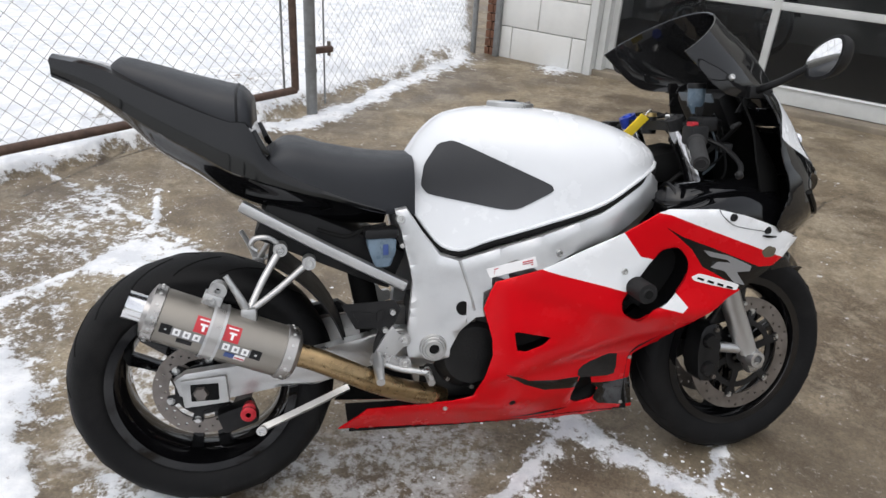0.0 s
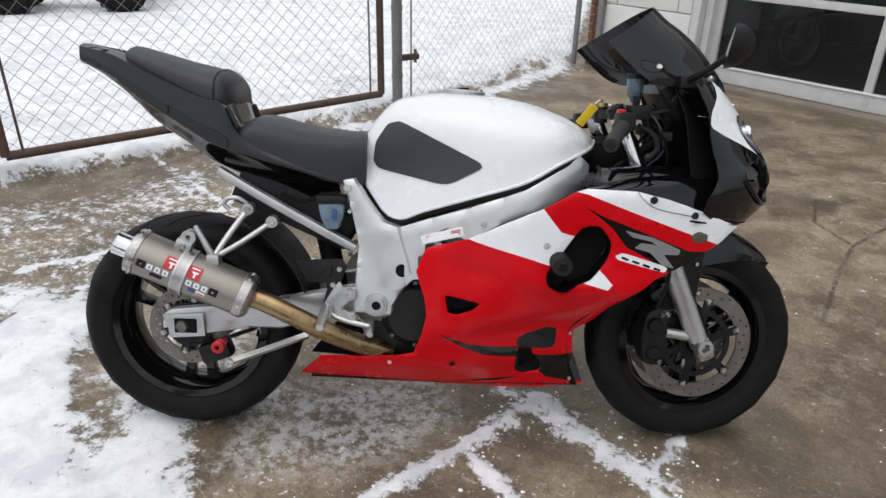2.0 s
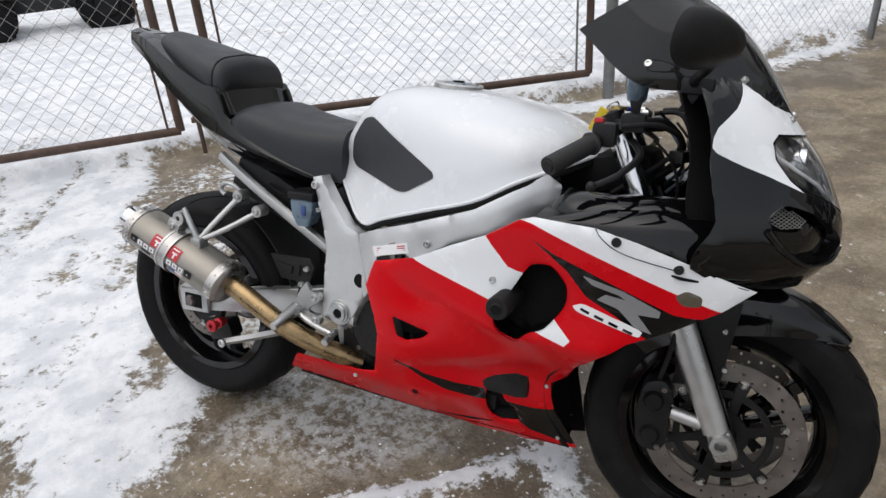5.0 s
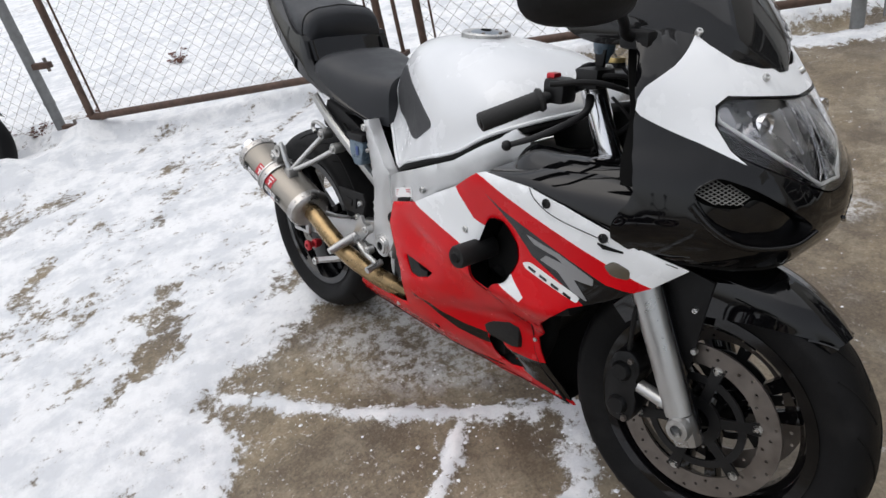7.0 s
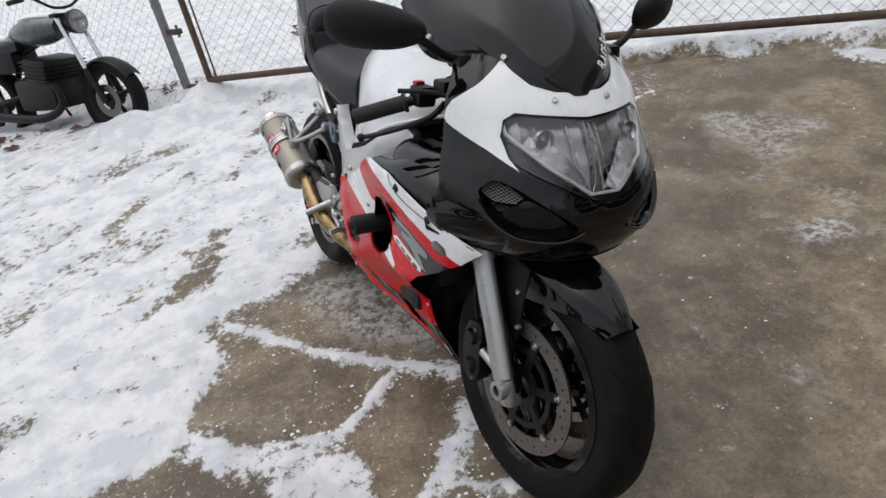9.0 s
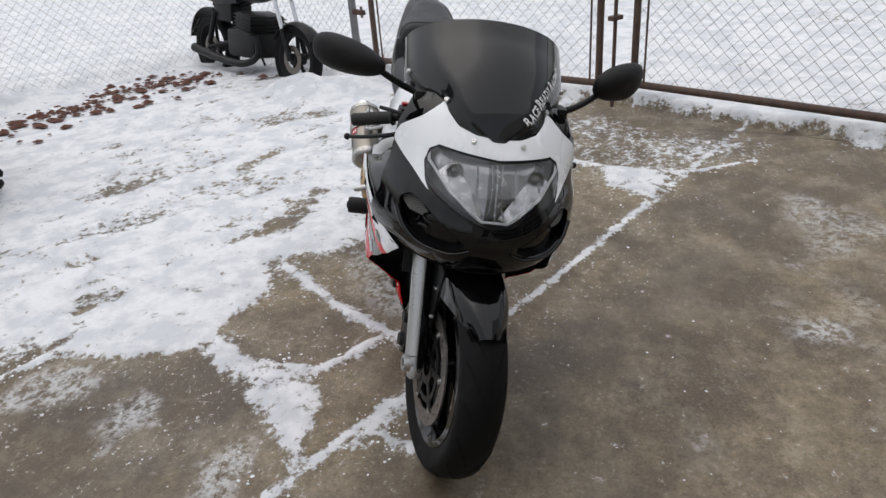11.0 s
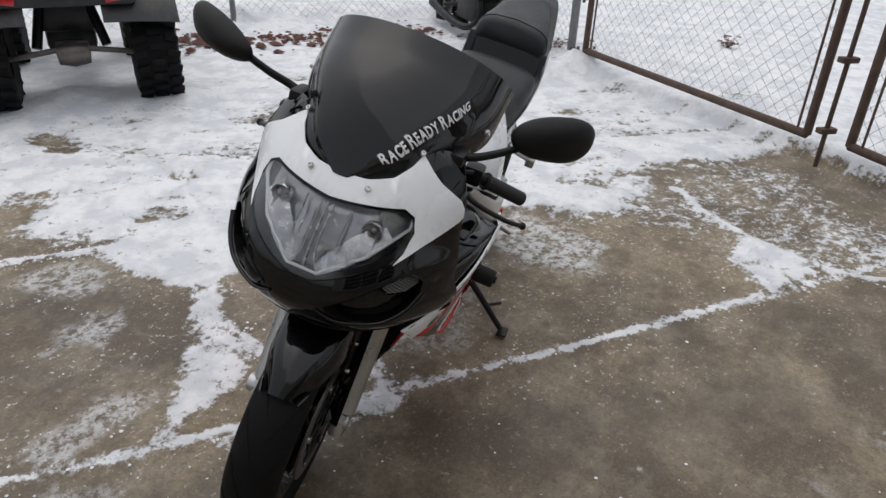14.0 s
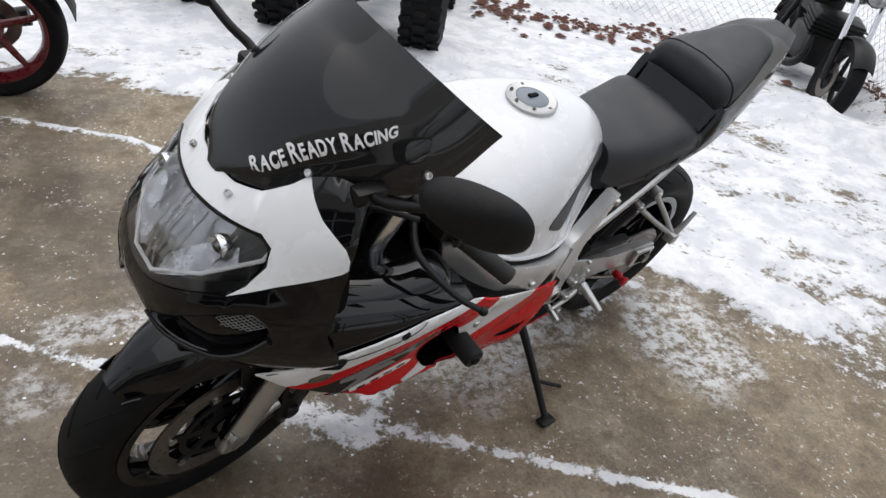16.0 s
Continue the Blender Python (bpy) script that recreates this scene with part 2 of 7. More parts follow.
# ---- building blocks for meshes ----
def part(name, bm, material, parent=None, label="", angle=38):
    """Links a bmesh as one mesh object, under a thing or a part."""
    me = bpy.data.meshes.new(name)
    bmesh.ops.recalc_face_normals(bm, faces=bm.faces)
    bm.to_mesh(me)
    bm.free()
    for m in (material if isinstance(material, (list, tuple)) else (material,)):
        me.materials.append(m)
    me.shade_smooth()
    me.set_sharp_from_angle(angle=radians(angle))
    ob = new(name, me)
    if parent:
        ob.parent = parent
    if label:
        tagged(ob, label)
    return ob


def thing(name, m, label, category, group=""):
    ob = new(name)
    ob.empty_display_size = 0.2
    ob.matrix_world = m
    return tagged(ob, label, category, group)


def smooth_path(points, n=6):
    """Catmull-Rom through the points."""
    pts = [Vector(p) for p in points]
    if len(pts) < 3:
        return pts
    out = []
    for i in range(len(pts) - 1):
        a, b, c, d = pts[max(i - 1, 0)], pts[i], pts[i + 1], pts[min(i + 2, len(pts) - 1)]
        for k in range(n):
            u = k / n
            out.append(0.5 * (2 * b + (c - a) * u + (2 * a - 5 * b + 4 * c - d) * u**2 + (3 * b - a - 3 * c + d) * u**3))
    out.append(pts[-1])
    return out


def add_tube(bm, points, radius, segs=10, smooth=0, flat=1.0, caps=True):
    """A round bar along the points; radius a number or a list, flat squeezes it upright."""
    pts = smooth_path(points, smooth) if smooth else [Vector(p) for p in points]
    rad = radius if isinstance(radius, (list, tuple)) else None
    rings, side = [], None
    for i, p in enumerate(pts):
        d = (pts[min(i + 1, len(pts) - 1)] - pts[max(i - 1, 0)]).normalized()
        if side is None:
            side = d.orthogonal().normalized() if abs(d.z) > 0.95 else d.cross(Vector((0, 0, 1))).normalized()
        side = (side - d * side.dot(d)).normalized()
        up = side.cross(d).normalized()
        r = radius if rad is None else rad[0] + (rad[-1] - rad[0]) * i / (len(pts) - 1) if len(rad) == 2 else rad[min(i, len(rad) - 1)]
        rings.append([bm.verts.new(p + side * (r * math.cos(a)) + up * (r * flat * math.sin(a))) for a in (2 * math.pi * k / segs for k in range(segs))])
    for a, b in zip(rings, rings[1:]):
        for k in range(segs):
            bm.faces.new((a[k], a[(k + 1) % segs], b[(k + 1) % segs], b[k]))
    if caps:
        bm.faces.new(rings[0])
        bm.faces.new(rings[-1])
    return rings


def tube(points, radius, segs=10, smooth=0, flat=1.0):
    bm = bmesh.new()
    add_tube(bm, points, radius, segs, smooth, flat)
    return bm


def add_box(bm, centre, size, bevel=0.0, turn=None, segs=2):
    made = bmesh.ops.create_cube(bm, size=1.0, matrix=Matrix.Translation(centre) @ (turn or Matrix()) @ Matrix.Diagonal((*size, 1)))
    if bevel:
        edges = {e for v in made["verts"] for e in v.link_edges}
        bmesh.ops.bevel(bm, geom=list(edges), offset=bevel, segments=segs, affect="EDGES", profile=0.6)
    return bm


def box(centre, size, bevel=0.0, turn=None):
    return add_box(bmesh.new(), centre, size, bevel, turn)


def add_plate(bm, outline, y0, y1, bevel=0.0):
    """A plate cut to an outline in x, z, between two y; y0 and y1 may be functions of x, z."""
    f0 = y0 if callable(y0) else lambda x, z: y0
    f1 = y1 if callable(y1) else lambda x, z: y1
    a = [bm.verts.new((x, f0(x, z), z)) for x, z in outline]
    b = [bm.verts.new((x, f1(x, z), z)) for x, z in outline]
    faces = [bm.faces.new(a), bm.faces.new(b[::-1])]
    n = len(a)
    for i in range(n):
        bm.faces.new((a[i], b[i], b[(i + 1) % n], a[(i + 1) % n]))
    if bevel:
        edges = {e for f in faces for e in f.edges}
        bmesh.ops.bevel(bm, geom=list(edges), offset=bevel, segments=2, affect="EDGES", profile=0.6)
    return bm


def plate(outline, y0, y1, bevel=0.0):
    return add_plate(bmesh.new(), outline, y0, y1, bevel)


def add_lathe(bm, profile, centre, axis="y", segs=48, closed=False, turn=None):
    """Turns a profile of (radius, along) about an axis."""
    m = {"y": Matrix.Rotation(radians(-90), 4, "X"), "z": Matrix(), "x": Matrix.Rotation(radians(90), 4, "Y")}[axis]
    m = Matrix.Translation(centre) @ (turn or Matrix()) @ m
    rings = []
    for r, h in profile:
        if r < 1e-6:
            rings.append([bm.verts.new(m @ Vector((0, 0, h)))])
        else:
            rings.append([bm.verts.new(m @ Vector((r * math.cos(a), r * math.sin(a), h))) for a in (2 * math.pi * k / segs for k in range(segs))])
    pairs = list(zip(rings, rings[1:])) + ([(rings[-1], rings[0])] if closed else [])
    for a, b in pairs:
        for k in range(segs):
            j = (k + 1) % segs
            if len(a) == 1 and len(b) == 1:
                continue
            if len(a) == 1:
                bm.faces.new((a[0], b[j], b[k]))
            elif len(b) == 1:
                bm.faces.new((a[k], a[j], b[0]))
            else:
                bm.faces.new((a[k], a[j], b[j], b[k]))
    return bm


def lathe(profile, centre, axis="y", segs=48, closed=False, turn=None):
    return add_lathe(bmesh.new(), profile, centre, axis, segs, closed, turn)


def add_bolt(bm, at, r=0.006, way=(0, -1, 0), h=0.005):
    turn = Vector(way).to_track_quat("Z", "Y").to_matrix().to_4x4()
    add_lathe(bm, [(0, h * 0.4), (r * 0.45, h * 0.4), (r * 0.5, h), (r * 0.85, h), (r, h * 0.6), (r, -h), (0, -h)], at, "z", 12, turn=turn)


def bolt(at, r=0.006, way=(0, -1, 0), h=0.005):
    bm = bmesh.new()
    add_bolt(bm, at, r, way, h)
    return bm


def inside(p, poly):
    x, y = p
    hit = False
    for (x0, y0), (x1, y1) in zip(poly, poly[1:] + poly[:1]):
        if (y0 > y) != (y1 > y) and x < (x1 - x0) * (y - y0) / (y1 - y0) + x0:
            hit = not hit
    return hit


def rounded(poly, n=4, pull=0.25):
    """The outline with its corners eased."""
    out = []
    k = len(poly)
    for i in range(k):
        a, b, c = (Vector(poly[j % k]) for j in (i - 1, i, i + 1))
        p, q = b.lerp(a, pull), b.lerp(c, pull)
        for j in range(n + 1):
            u = j / n
            out.append(tuple((1 - u) ** 2 * p + 2 * u * (1 - u) * b + u * u * q))
    return out


def skin(outline, f, res=0.016, holes=(), regions=(), off=0.0, thick=0.004, edge=0.0, stretch=(1.0, 1.0), lining=None):
    """A panel on the surface f(u, v), cut to an outline, with holes and painted regions ((outline, material index), ...).
    off lifts it along the normal, thick is its depth, edge rolls its rim inwards, stretch is metres for one unit of u and v."""
    pts, edges = [], []

    def ring(poly):
        start = len(pts)
        n = len(poly)
        for i in range(n):
            a, b = Vector(poly[i]), Vector(poly[(i + 1) % n])
            d = Vector(((b - a).x * stretch[0], (b - a).y * stretch[1])).length
            for k in range(max(1, round(d / res))):
                pts.append(a.lerp(b, k / max(1, round(d / res))))
        edges.extend((i, i + 1 if i + 1 < len(pts) else start) for i in range(start, len(pts)))
    ring(outline)
    for h in holes:
        ring(h)
    for poly, _ in regions:
        ring(poly)
    us, vs = [p[0] for p in outline], [p[1] for p in outline]
    du, dv = res / stretch[0], res / stretch[1]
    u, row = min(us), 0
    while u < max(us):
        v = min(vs) + (0.5 * dv if row % 2 else 0)
        while v < max(vs):
            if inside((u, v), outline) and not any(inside((u, v), h) for h in holes):
                pts.append(Vector((u, v)))
            v += dv
        u, row = u + du * 0.87, row + 1
    verts, _, faces = geometry.delaunay_2d_cdt(pts, edges, [], 0, 1e-5)[:3]
    keep = []
    for face in faces:
        c = sum((verts[i] for i in face), Vector((0, 0))) / len(face)
        if inside(c, outline) and not any(inside(c, h) for h in holes):
            tint = 0
            for poly, m in regions:
                if inside(c, poly):
                    tint = m
            keep.append((face, tint))
    count = {}
    for face, _ in keep:
        for a, b in zip(face, list(face[1:]) + [face[0]]):
            key = (min(a, b), max(a, b))
            count[key] = count.get(key, 0) + 1
    rim = {i for e, c in count.items() if c == 1 for i in e}
    bm = bmesh.new()
    outer, inner = {}, {}
    e = 1e-3
    for i in {i for face, _ in keep for i in face}:
        u, v = verts[i]
        p = Vector(f(u, v))
        n = (Vector(f(u + e / stretch[0], v)) - Vector(f(u - e / stretch[0], v))).cross(Vector(f(u, v + e / stretch[1])) - Vector(f(u, v - e / stretch[1]))).normalized()
        mid = Vector((p.x - 1.0, p.y, p.z - 0.75))
        if n.dot(mid) < 0:
            n = -n
        outer[i] = bm.verts.new(p + n * (off - (edge if i in rim else 0)))
        inner[i] = bm.verts.new(p + n * (off - thick))
    for face, tint in keep:
        bm.faces.new([outer[i] for i in face]).material_index = tint
        bm.faces.new([inner[i] for i in reversed(face)]).material_index = tint if lining is None else lining
    done = {}
    for face, tint in keep:
        for a, b in zip(face, list(face[1:]) + [face[0]]):
            if count[(min(a, b), max(a, b))] == 1:
                bm.faces.new((outer[b], outer[a], inner[a], inner[b])).material_index = tint
    return bm


def sheet(f, nu, nv, thick=0.0, close_u=False):
    """A grid over f(u, v), u and v from 0 to 1, with depth."""
    bm = bmesh.new()
    cols = nu if close_u else nu + 1
    g = [[bm.verts.new(f(i / nu, j / nv)) for j in range(nv + 1)] for i in range(cols)]
    for i in range(nu):
        for j in range(nv):
            k = (i + 1) % cols
            bm.faces.new((g[i][j], g[k][j], g[k][j + 1], g[i][j + 1]))
    if thick:
        bmesh.ops.recalc_face_normals(bm, faces=bm.faces)
        bmesh.ops.solidify(bm, geom=bm.faces[:], thickness=thick)
    return bm


def body(f, nu, nv):
    """A closed body: f(u, v) with v round it (0 to 1) and u along it, ends capped."""
    bm = bmesh.new()
    g = [[bm.verts.new(f(i / nu, j / nv)) for j in range(nv)] for i in range(nu + 1)]
    for i in range(nu):
        for j in range(nv):
            k = (j + 1) % nv
            bm.faces.new((g[i][j], g[i][k], g[i + 1][k], g[i + 1][j]))
    bm.faces.new(g[0])
    bm.faces.new(g[-1])
    return bm


def turned(bm, m):
    bmesh.ops.transform(bm, matrix=m, verts=bm.verts)
    return bm


# ---- ground: slab, joints, trodden and lying snow ----
def line_dist(x, y, pts):
    """Distance of arrays of places from a broken line."""
    best = np.full(x.shape, 1e9)
    for (ax, ay), (bx, by) in zip(pts, pts[1:]):
        dx, dy = bx - ax, by - ay
        u = np.clip(((x - ax) * dx + (y - ay) * dy) / (dx * dx + dy * dy), 0, 1)
        best = np.minimum(best, np.hypot(x - ax - u * dx, y - ay - u * dy))
    return best


def area_dist(x, y, poly):
    """Signed distance to an outline: positive inside."""
    hit = np.zeros(x.shape, bool)
    for (x0, y0), (x1, y1) in zip(poly, poly[1:] + poly[:1]):
        if y0 != y1:
            hit ^= ((y0 > y) != (y1 > y)) & (x < (x1 - x0) * (y - y0) / (y1 - y0) + x0)
    d = line_dist(x, y, poly + poly[:1])
    return np.where(hit, d, -d)


def soft_noise(x, y, cell, seed):
    """Value noise on a grid of cells, smooth, 0 to 1."""
    rng = np.random.RandomState(seed)
    table = rng.rand(256, 256)
    u, v = x / cell, y / cell
    i, j = np.floor(u).astype(int), np.floor(v).astype(int)
    a, b = u - i, v - j
    a, b = a * a * (3 - 2 * a), b * b * (3 - 2 * b)
    q = lambda m, n: table[m % 256, n % 256]
    return (q(i, j) * (1 - a) + q(i + 1, j) * a) * (1 - b) + (q(i, j + 1) * (1 - a) + q(i + 1, j + 1) * a) * b


JOINT = [(3.358, 0.073), (1.399, 1.237), (1.073, 1.431), (0.618, 1.687), (-0.199, 2.139), (-0.914, 2.512), (-2.277, 3.242)]
BANDS = [  # snow lying in joints and cracks: line, half width
    ([(-0.140, 0.888), (0.146, 1.217), (0.332, 1.495), (0.439, 1.720), (0.497, 1.813)], 0.030),
    ([(0.362, 1.496), (0.502, 1.410), (0.583, 1.322), (0.566, 1.110)], 0.022),
    ([(0.497, 1.813), (0.608, 1.707), (0.779, 1.633), (0.900, 1.577)], 0.032),
    ([(0.908, 0.080), (0.766, 0.180), (0.614, 0.279)], 0.02),
    ([(1.715, -0.344), (1.051, -0.041), (0.878, 0.141), (0.564, 0.289)], 0.018),
    ([(-1.661, 1.847), (-1.456, 2.116), (-1.378, 2.274), (-1.281, 2.568)], 0.035),
    ([(-1.482, 3.091), (-1.319, 2.777), (-1.281, 2.568)], 0.02),
    ([(0.860, 1.605), (0.937, 1.801)], 0.02),
]
LYING = [(0.769, -0.065), (0.615, 0.239), (0.521, 0.653), (0.458, 0.864), (0.309, 0.860), (0.149, 0.816), (0.089, 0.935), (-0.120, 0.919), (-0.260, 1.094), (-0.350, 1.271),
         (-0.410, 1.447), (-0.646, 1.320), (-0.872, 1.243), (-0.990, 1.416), (-1.038, 1.669), (-1.175, 1.877), (-1.857, 1.656), (-2.241, 1.880), (-2.857, 2.325), (-9, 2.0),
         (-9, -9), (3.0, -9), (3.085, -0.994), (1.354, -0.833), (0.977, -0.649), (0.519, -0.304)]
YARD = [(-2.539, 2.396), (-1.248, 4.489), (-0.266, 6.868), (-3, 30), (-90, 90), (-90, -90), (20, -90), (20, -14.8), (-0.224, -3.921), (-2.480, -2.786), (-4.707, -1.706), (-3.230, 0.303)]
DRIFTS = [  # lying along the fence and wall
    ([(-1.327, 4.167), (-1.095, 4.334), (-0.788, 5.190), (-0.376, 6.391), (-0.012, 6.586), (0.734, 6.194)], 0.075),
]
TRIANGLE = [(-1.465, 2.183), (-1.368, 2.409), (-1.338, 2.641), (-0.914, 2.512), (-1.087, 2.299)]
PACKED = [  # trodden hard, with a clear edge
    [(0.614, 0.279), (0.334, 0.254), (0.114, 0.270), (-0.097, 0.346), (-0.277, 0.574), (-0.189, 0.777), (0.009, 0.912), (0.178, 0.907), (0.328, 0.871), (0.438, 0.854), (0.529, 0.836), (0.550, 0.705), (0.612, 0.513)],
    [(0.528, 0.856), (0.448, 0.874), (0.556, 1.059), (0.575, 1.201), (0.563, 1.332), (0.643, 1.345), (0.752, 1.450), (0.892, 1.424), (0.982, 1.468), (1.083, 1.431), (1.014, 1.378), (0.864, 1.261), (0.716, 1.125)],
    [(-1.188, 1.712), (-0.989, 1.439), (-0.728, 1.186), (-0.547, 0.982), (-0.62, 0.86), (-0.9, 1.0), (-1.4, 1.5), (-1.45, 1.70)]]
GLAZE = [  # thin grey ice
    [(0.952, 0.704), (0.810, 0.772), (0.920, 0.866), (1.041, 0.808)], [(0.876, 0.254), (0.695, 0.301), (0.643, 0.473), (0.772, 0.568), (0.843, 0.528), (0.916, 0.316)],
    [(1.278, 1.213), (1.057, 1.145), (0.925, 1.243), (1.055, 1.298), (1.267, 1.315)], [(1.306, 1.388), (1.182, 1.526), (1.263, 1.540), (1.315, 1.449)]]
RIMY = [  # grains of rime in loose patches
    ([(-1.058, 3.189), (-0.813, 3.515), (0.192, 3.219), (0.073, 3.023)], 0.45), ([(-0.301, 3.028), (-0.271, 3.228), (0.175, 3.071), (0.184, 2.979)], 0.7), ([(0.537, 2.572), (0.527, 2.657), (0.66, 2.639), (0.668, 2.574)], 0.6)]
GATE_SNOW = [[(-1.966, 3.629), (-2.179, 3.96), (-1.66, 3.85), (-1.627, 3.597)], [(-2.5, 3.214), (-2.389, 3.488), (-2.245, 3.44), (-2.31, 3.217)]]
BARE = [([(0.245, 0.039), (0.014, 0.207), (0.123, 0.300), (0.324, 0.183)], 0.5), ([(0.175, -1.172), (-0.007, -0.998), (0.112, -0.811), (0.293, -0.882)], 0.6), ([(-0.951, 0.716), (-0.822, 0.859), (-0.407, 0.771), (-0.367, 0.642), (-0.545, 0.567)], 0.55), ([(-0.705, 1.258), (-0.596, 1.282), (-0.517, 1.037), (-0.596, 1.044)], 0.5),
        ([(-1.685, 0.221), (-1.516, 0.285), (-1.219, 0.142), (-1.438, 0.047)], 0.55), ([(0.634, 0.321), (0.795, 0.293), (0.731, 0.658), (0.612, 0.544)], 0.4)]
CRACKS = [[(1.392, 2.640), (1.501, 3.079), (1.593, 3.366), (1.872, 3.786), (2.249, 4.087)], [(1.593, 3.366), (1.455, 3.592), (1.494, 3.906)], [(1.195, 5.015), (1.680, 4.923), (2.073, 4.782), (2.952, 4.597)],
          [(2.102, 2.288), (2.498, 2.889), (3.217, 3.315)], [(-2.026, 2.866), (-1.917, 3.446), (-1.869, 3.852)], [(-1.958, 3.206), (-1.895, 3.428), (-1.815, 3.619), (-1.702, 3.76)], JOINT]
MOUNDS = [(-0.399, 1.304, 0.40, 0.026), (0.926, 1.821, 0.3, 0.007), (-2.991, -0.087, 0.36, 0.09), (-3.18, -0.32, 0.24, 0.10), (-3.259, 0.303, 0.35, 0.11), (-0.293, -1.622, 0.4, 0.07), (-0.808, -1.389, 0.35, 0.05), (0.528, -2.057, 0.5, 0.07), (-2.737, -2.718, 0.6, 0.1)]


def slope_up(x, y):
    """The drive climbs a little towards the garage."""
    d = np.clip((0.61 * x + 0.79 * y - 2.0) / 3.2, 0, 1)
    return 0.05 * d * d * (3 - 2 * d)


def lay_ground():
    def steps(a, b, fine, far):
        core = list(np.arange(a, b, fine))
        lo, hi, d = [], [], fine
        x = a
        while x > -far:
            d *= 1.16
            x -= d
            lo.append(x)
        x, d = core[-1], fine
        while x < far:
            d *= 1.16
            x += d
            hi.append(x)
        return np.array(lo[::-1] + core + hi)
    xs, ys = steps(-2.7, 2.1, 0.0145, 220), steps(-0.9, 3.7, 0.0145, 220)
    x, y = np.meshgrid(xs, ys, indexing="ij")
    n1, n2, n3 = soft_noise(x, y, 0.55, 1), soft_noise(x, y, 0.16, 2), soft_noise(x, y, 0.05, 3)
    wob = (n2 - 0.5) * 0.10 + (n3 - 0.5) * 0.05
    snow = np.full(x.shape, 0.02)
    lying = area_dist(x, y, LYING)
    yard = area_dist(x, y, YARD)
    # streaks pressed by tyres run with the drive
    along, across = 0.79 * x - 0.61 * y, 0.61 * x + 0.79 * y
    streak = soft_noise(along, across * 3.0, 0.34, 5)
    thin = np.clip(0.98 - 0.50 * np.clip((streak - 0.60) / 0.4, 0, 1) - 0.26 * np.clip((n1 - 0.50) / 0.3, 0, 1) * np.clip((n2 - 0.2) * 2, 0, 1), 0.25, 1)
    snow = np.maximum(snow, np.clip((lying + wob) / 0.20 + 0.5, 0, 1) * thin)
    deep = np.clip((yard - 0.02 + wob) / 0.10, 0, 1)
    snow = np.maximum(snow, deep * np.clip(1.05 - 0.35 * np.clip((n1 - 0.75) / 0.2, 0, 1), 0, 1))
    far_left = np.clip((-0.9 - y) / 0.4, 0, 1)
    snow = np.maximum(snow, far_left * np.clip((lying + 0.3) / 0.2, 0, 1))
    # half-trodden strip between the lying snow and the gate
    mixed = area_dist(x, y, [(-1.175, 1.780), (-2.244, 1.737), (-2.379, 2.253), (-1.748, 3.233), (-1.175, 2.603)])
    snow = np.maximum(snow, np.clip(mixed / 0.3 + 0.5, 0, 1) * (0.04 + 0.54 * n1))
    for poly, amount in BARE:
        snow -= amount * np.clip((area_dist(x, y, poly) + wob) / 0.07 + 0.4, 0, 1)
    for poly, firm in zip(PACKED, (0.92, 0.78, 0.95)):
        snow = np.maximum(snow, np.clip((area_dist(x, y, poly) + 0.45 * wob) / 0.06 + 0.5, 0, 1) * firm)
    joint = line_dist(x, y, JOINT)
    snow = np.maximum(snow, np.clip(1.05 - 0.5 * joint / (0.009 + 0.012 * n1 + 0.010 * n2), 0, 1) * np.clip(1.2 - 0.75 * n2, 0, 1))
    for pts, w in BANDS:
        snow = np.maximum(snow, np.clip(1.05 - 0.5 * line_dist(x, y, pts) / (w * (0.7 + 0.7 * n2)), 0, 1) * (0.70 + 0.3 * n3))
    for pts, w in DRIFTS:
        snow = np.maximum(snow, np.clip(1.2 - 0.6 * line_dist(x, y, pts) / (w * (0.4 + 1.1 * n2)), 0, 1))
    for poly in GATE_SNOW:
        snow = np.maximum(snow, np.clip((area_dist(x, y, poly) + wob) / 0.10 + 0.5, 0, 1) * 0.85)
    snow = np.maximum(snow, np.clip((area_dist(x, y, TRIANGLE) + wob) / 0.12 + 0.55, 0, 1) * 0.85)
    frost = np.clip((area_dist(x, y, [(-0.597, 1.430), (-0.862, 1.381), (-0.834, 1.863), (-0.589, 1.943), (-0.480, 1.662)]) + wob) / 0.10 + 0.7, 0, 1) * 1.0
    frost = np.maximum(frost, np.clip((area_dist(x, y, [(0.891, 0.723), (0.780, 0.761), (0.789, 0.843), (0.919, 0.907), (0.981, 0.807)]) + wob) / 0.04 + 0.5, 0, 1) * 0.7)
    frost = np.maximum(frost, np.clip((area_dist(x, y, [(-0.290, 1.173), (0.106, 1.286), (0.300, 1.644), (0.101, 1.785), (-0.342, 1.568)]) + wob) / 0.12 + 0.3, 0, 1) * 0.6)
    frost = np.maximum(frost, np.clip((area_dist(x, y, [(0.213, 0.383), (1.225, -0.214), (1.528, -0.004), (1.210, 1.017), (0.906, 1.161)]) + wob) / 0.2, 0, 1) * np.clip((n1 - 0.45) * 3, 0, 1) * 0.25)
    frost = np.maximum(frost, np.clip((area_dist(x, y, [(1.356, 1.430), (1.214, 1.466), (1.242, 1.569), (1.343, 1.583)]) + wob * 0.3) / 0.03 + 0.5, 0, 1) * 0.45)
    for poly in GLAZE:
        frost = np.maximum(frost, np.clip((area_dist(x, y, poly) + 0.5 * wob) / 0.05 + 0.5, 0, 1) * 0.7)
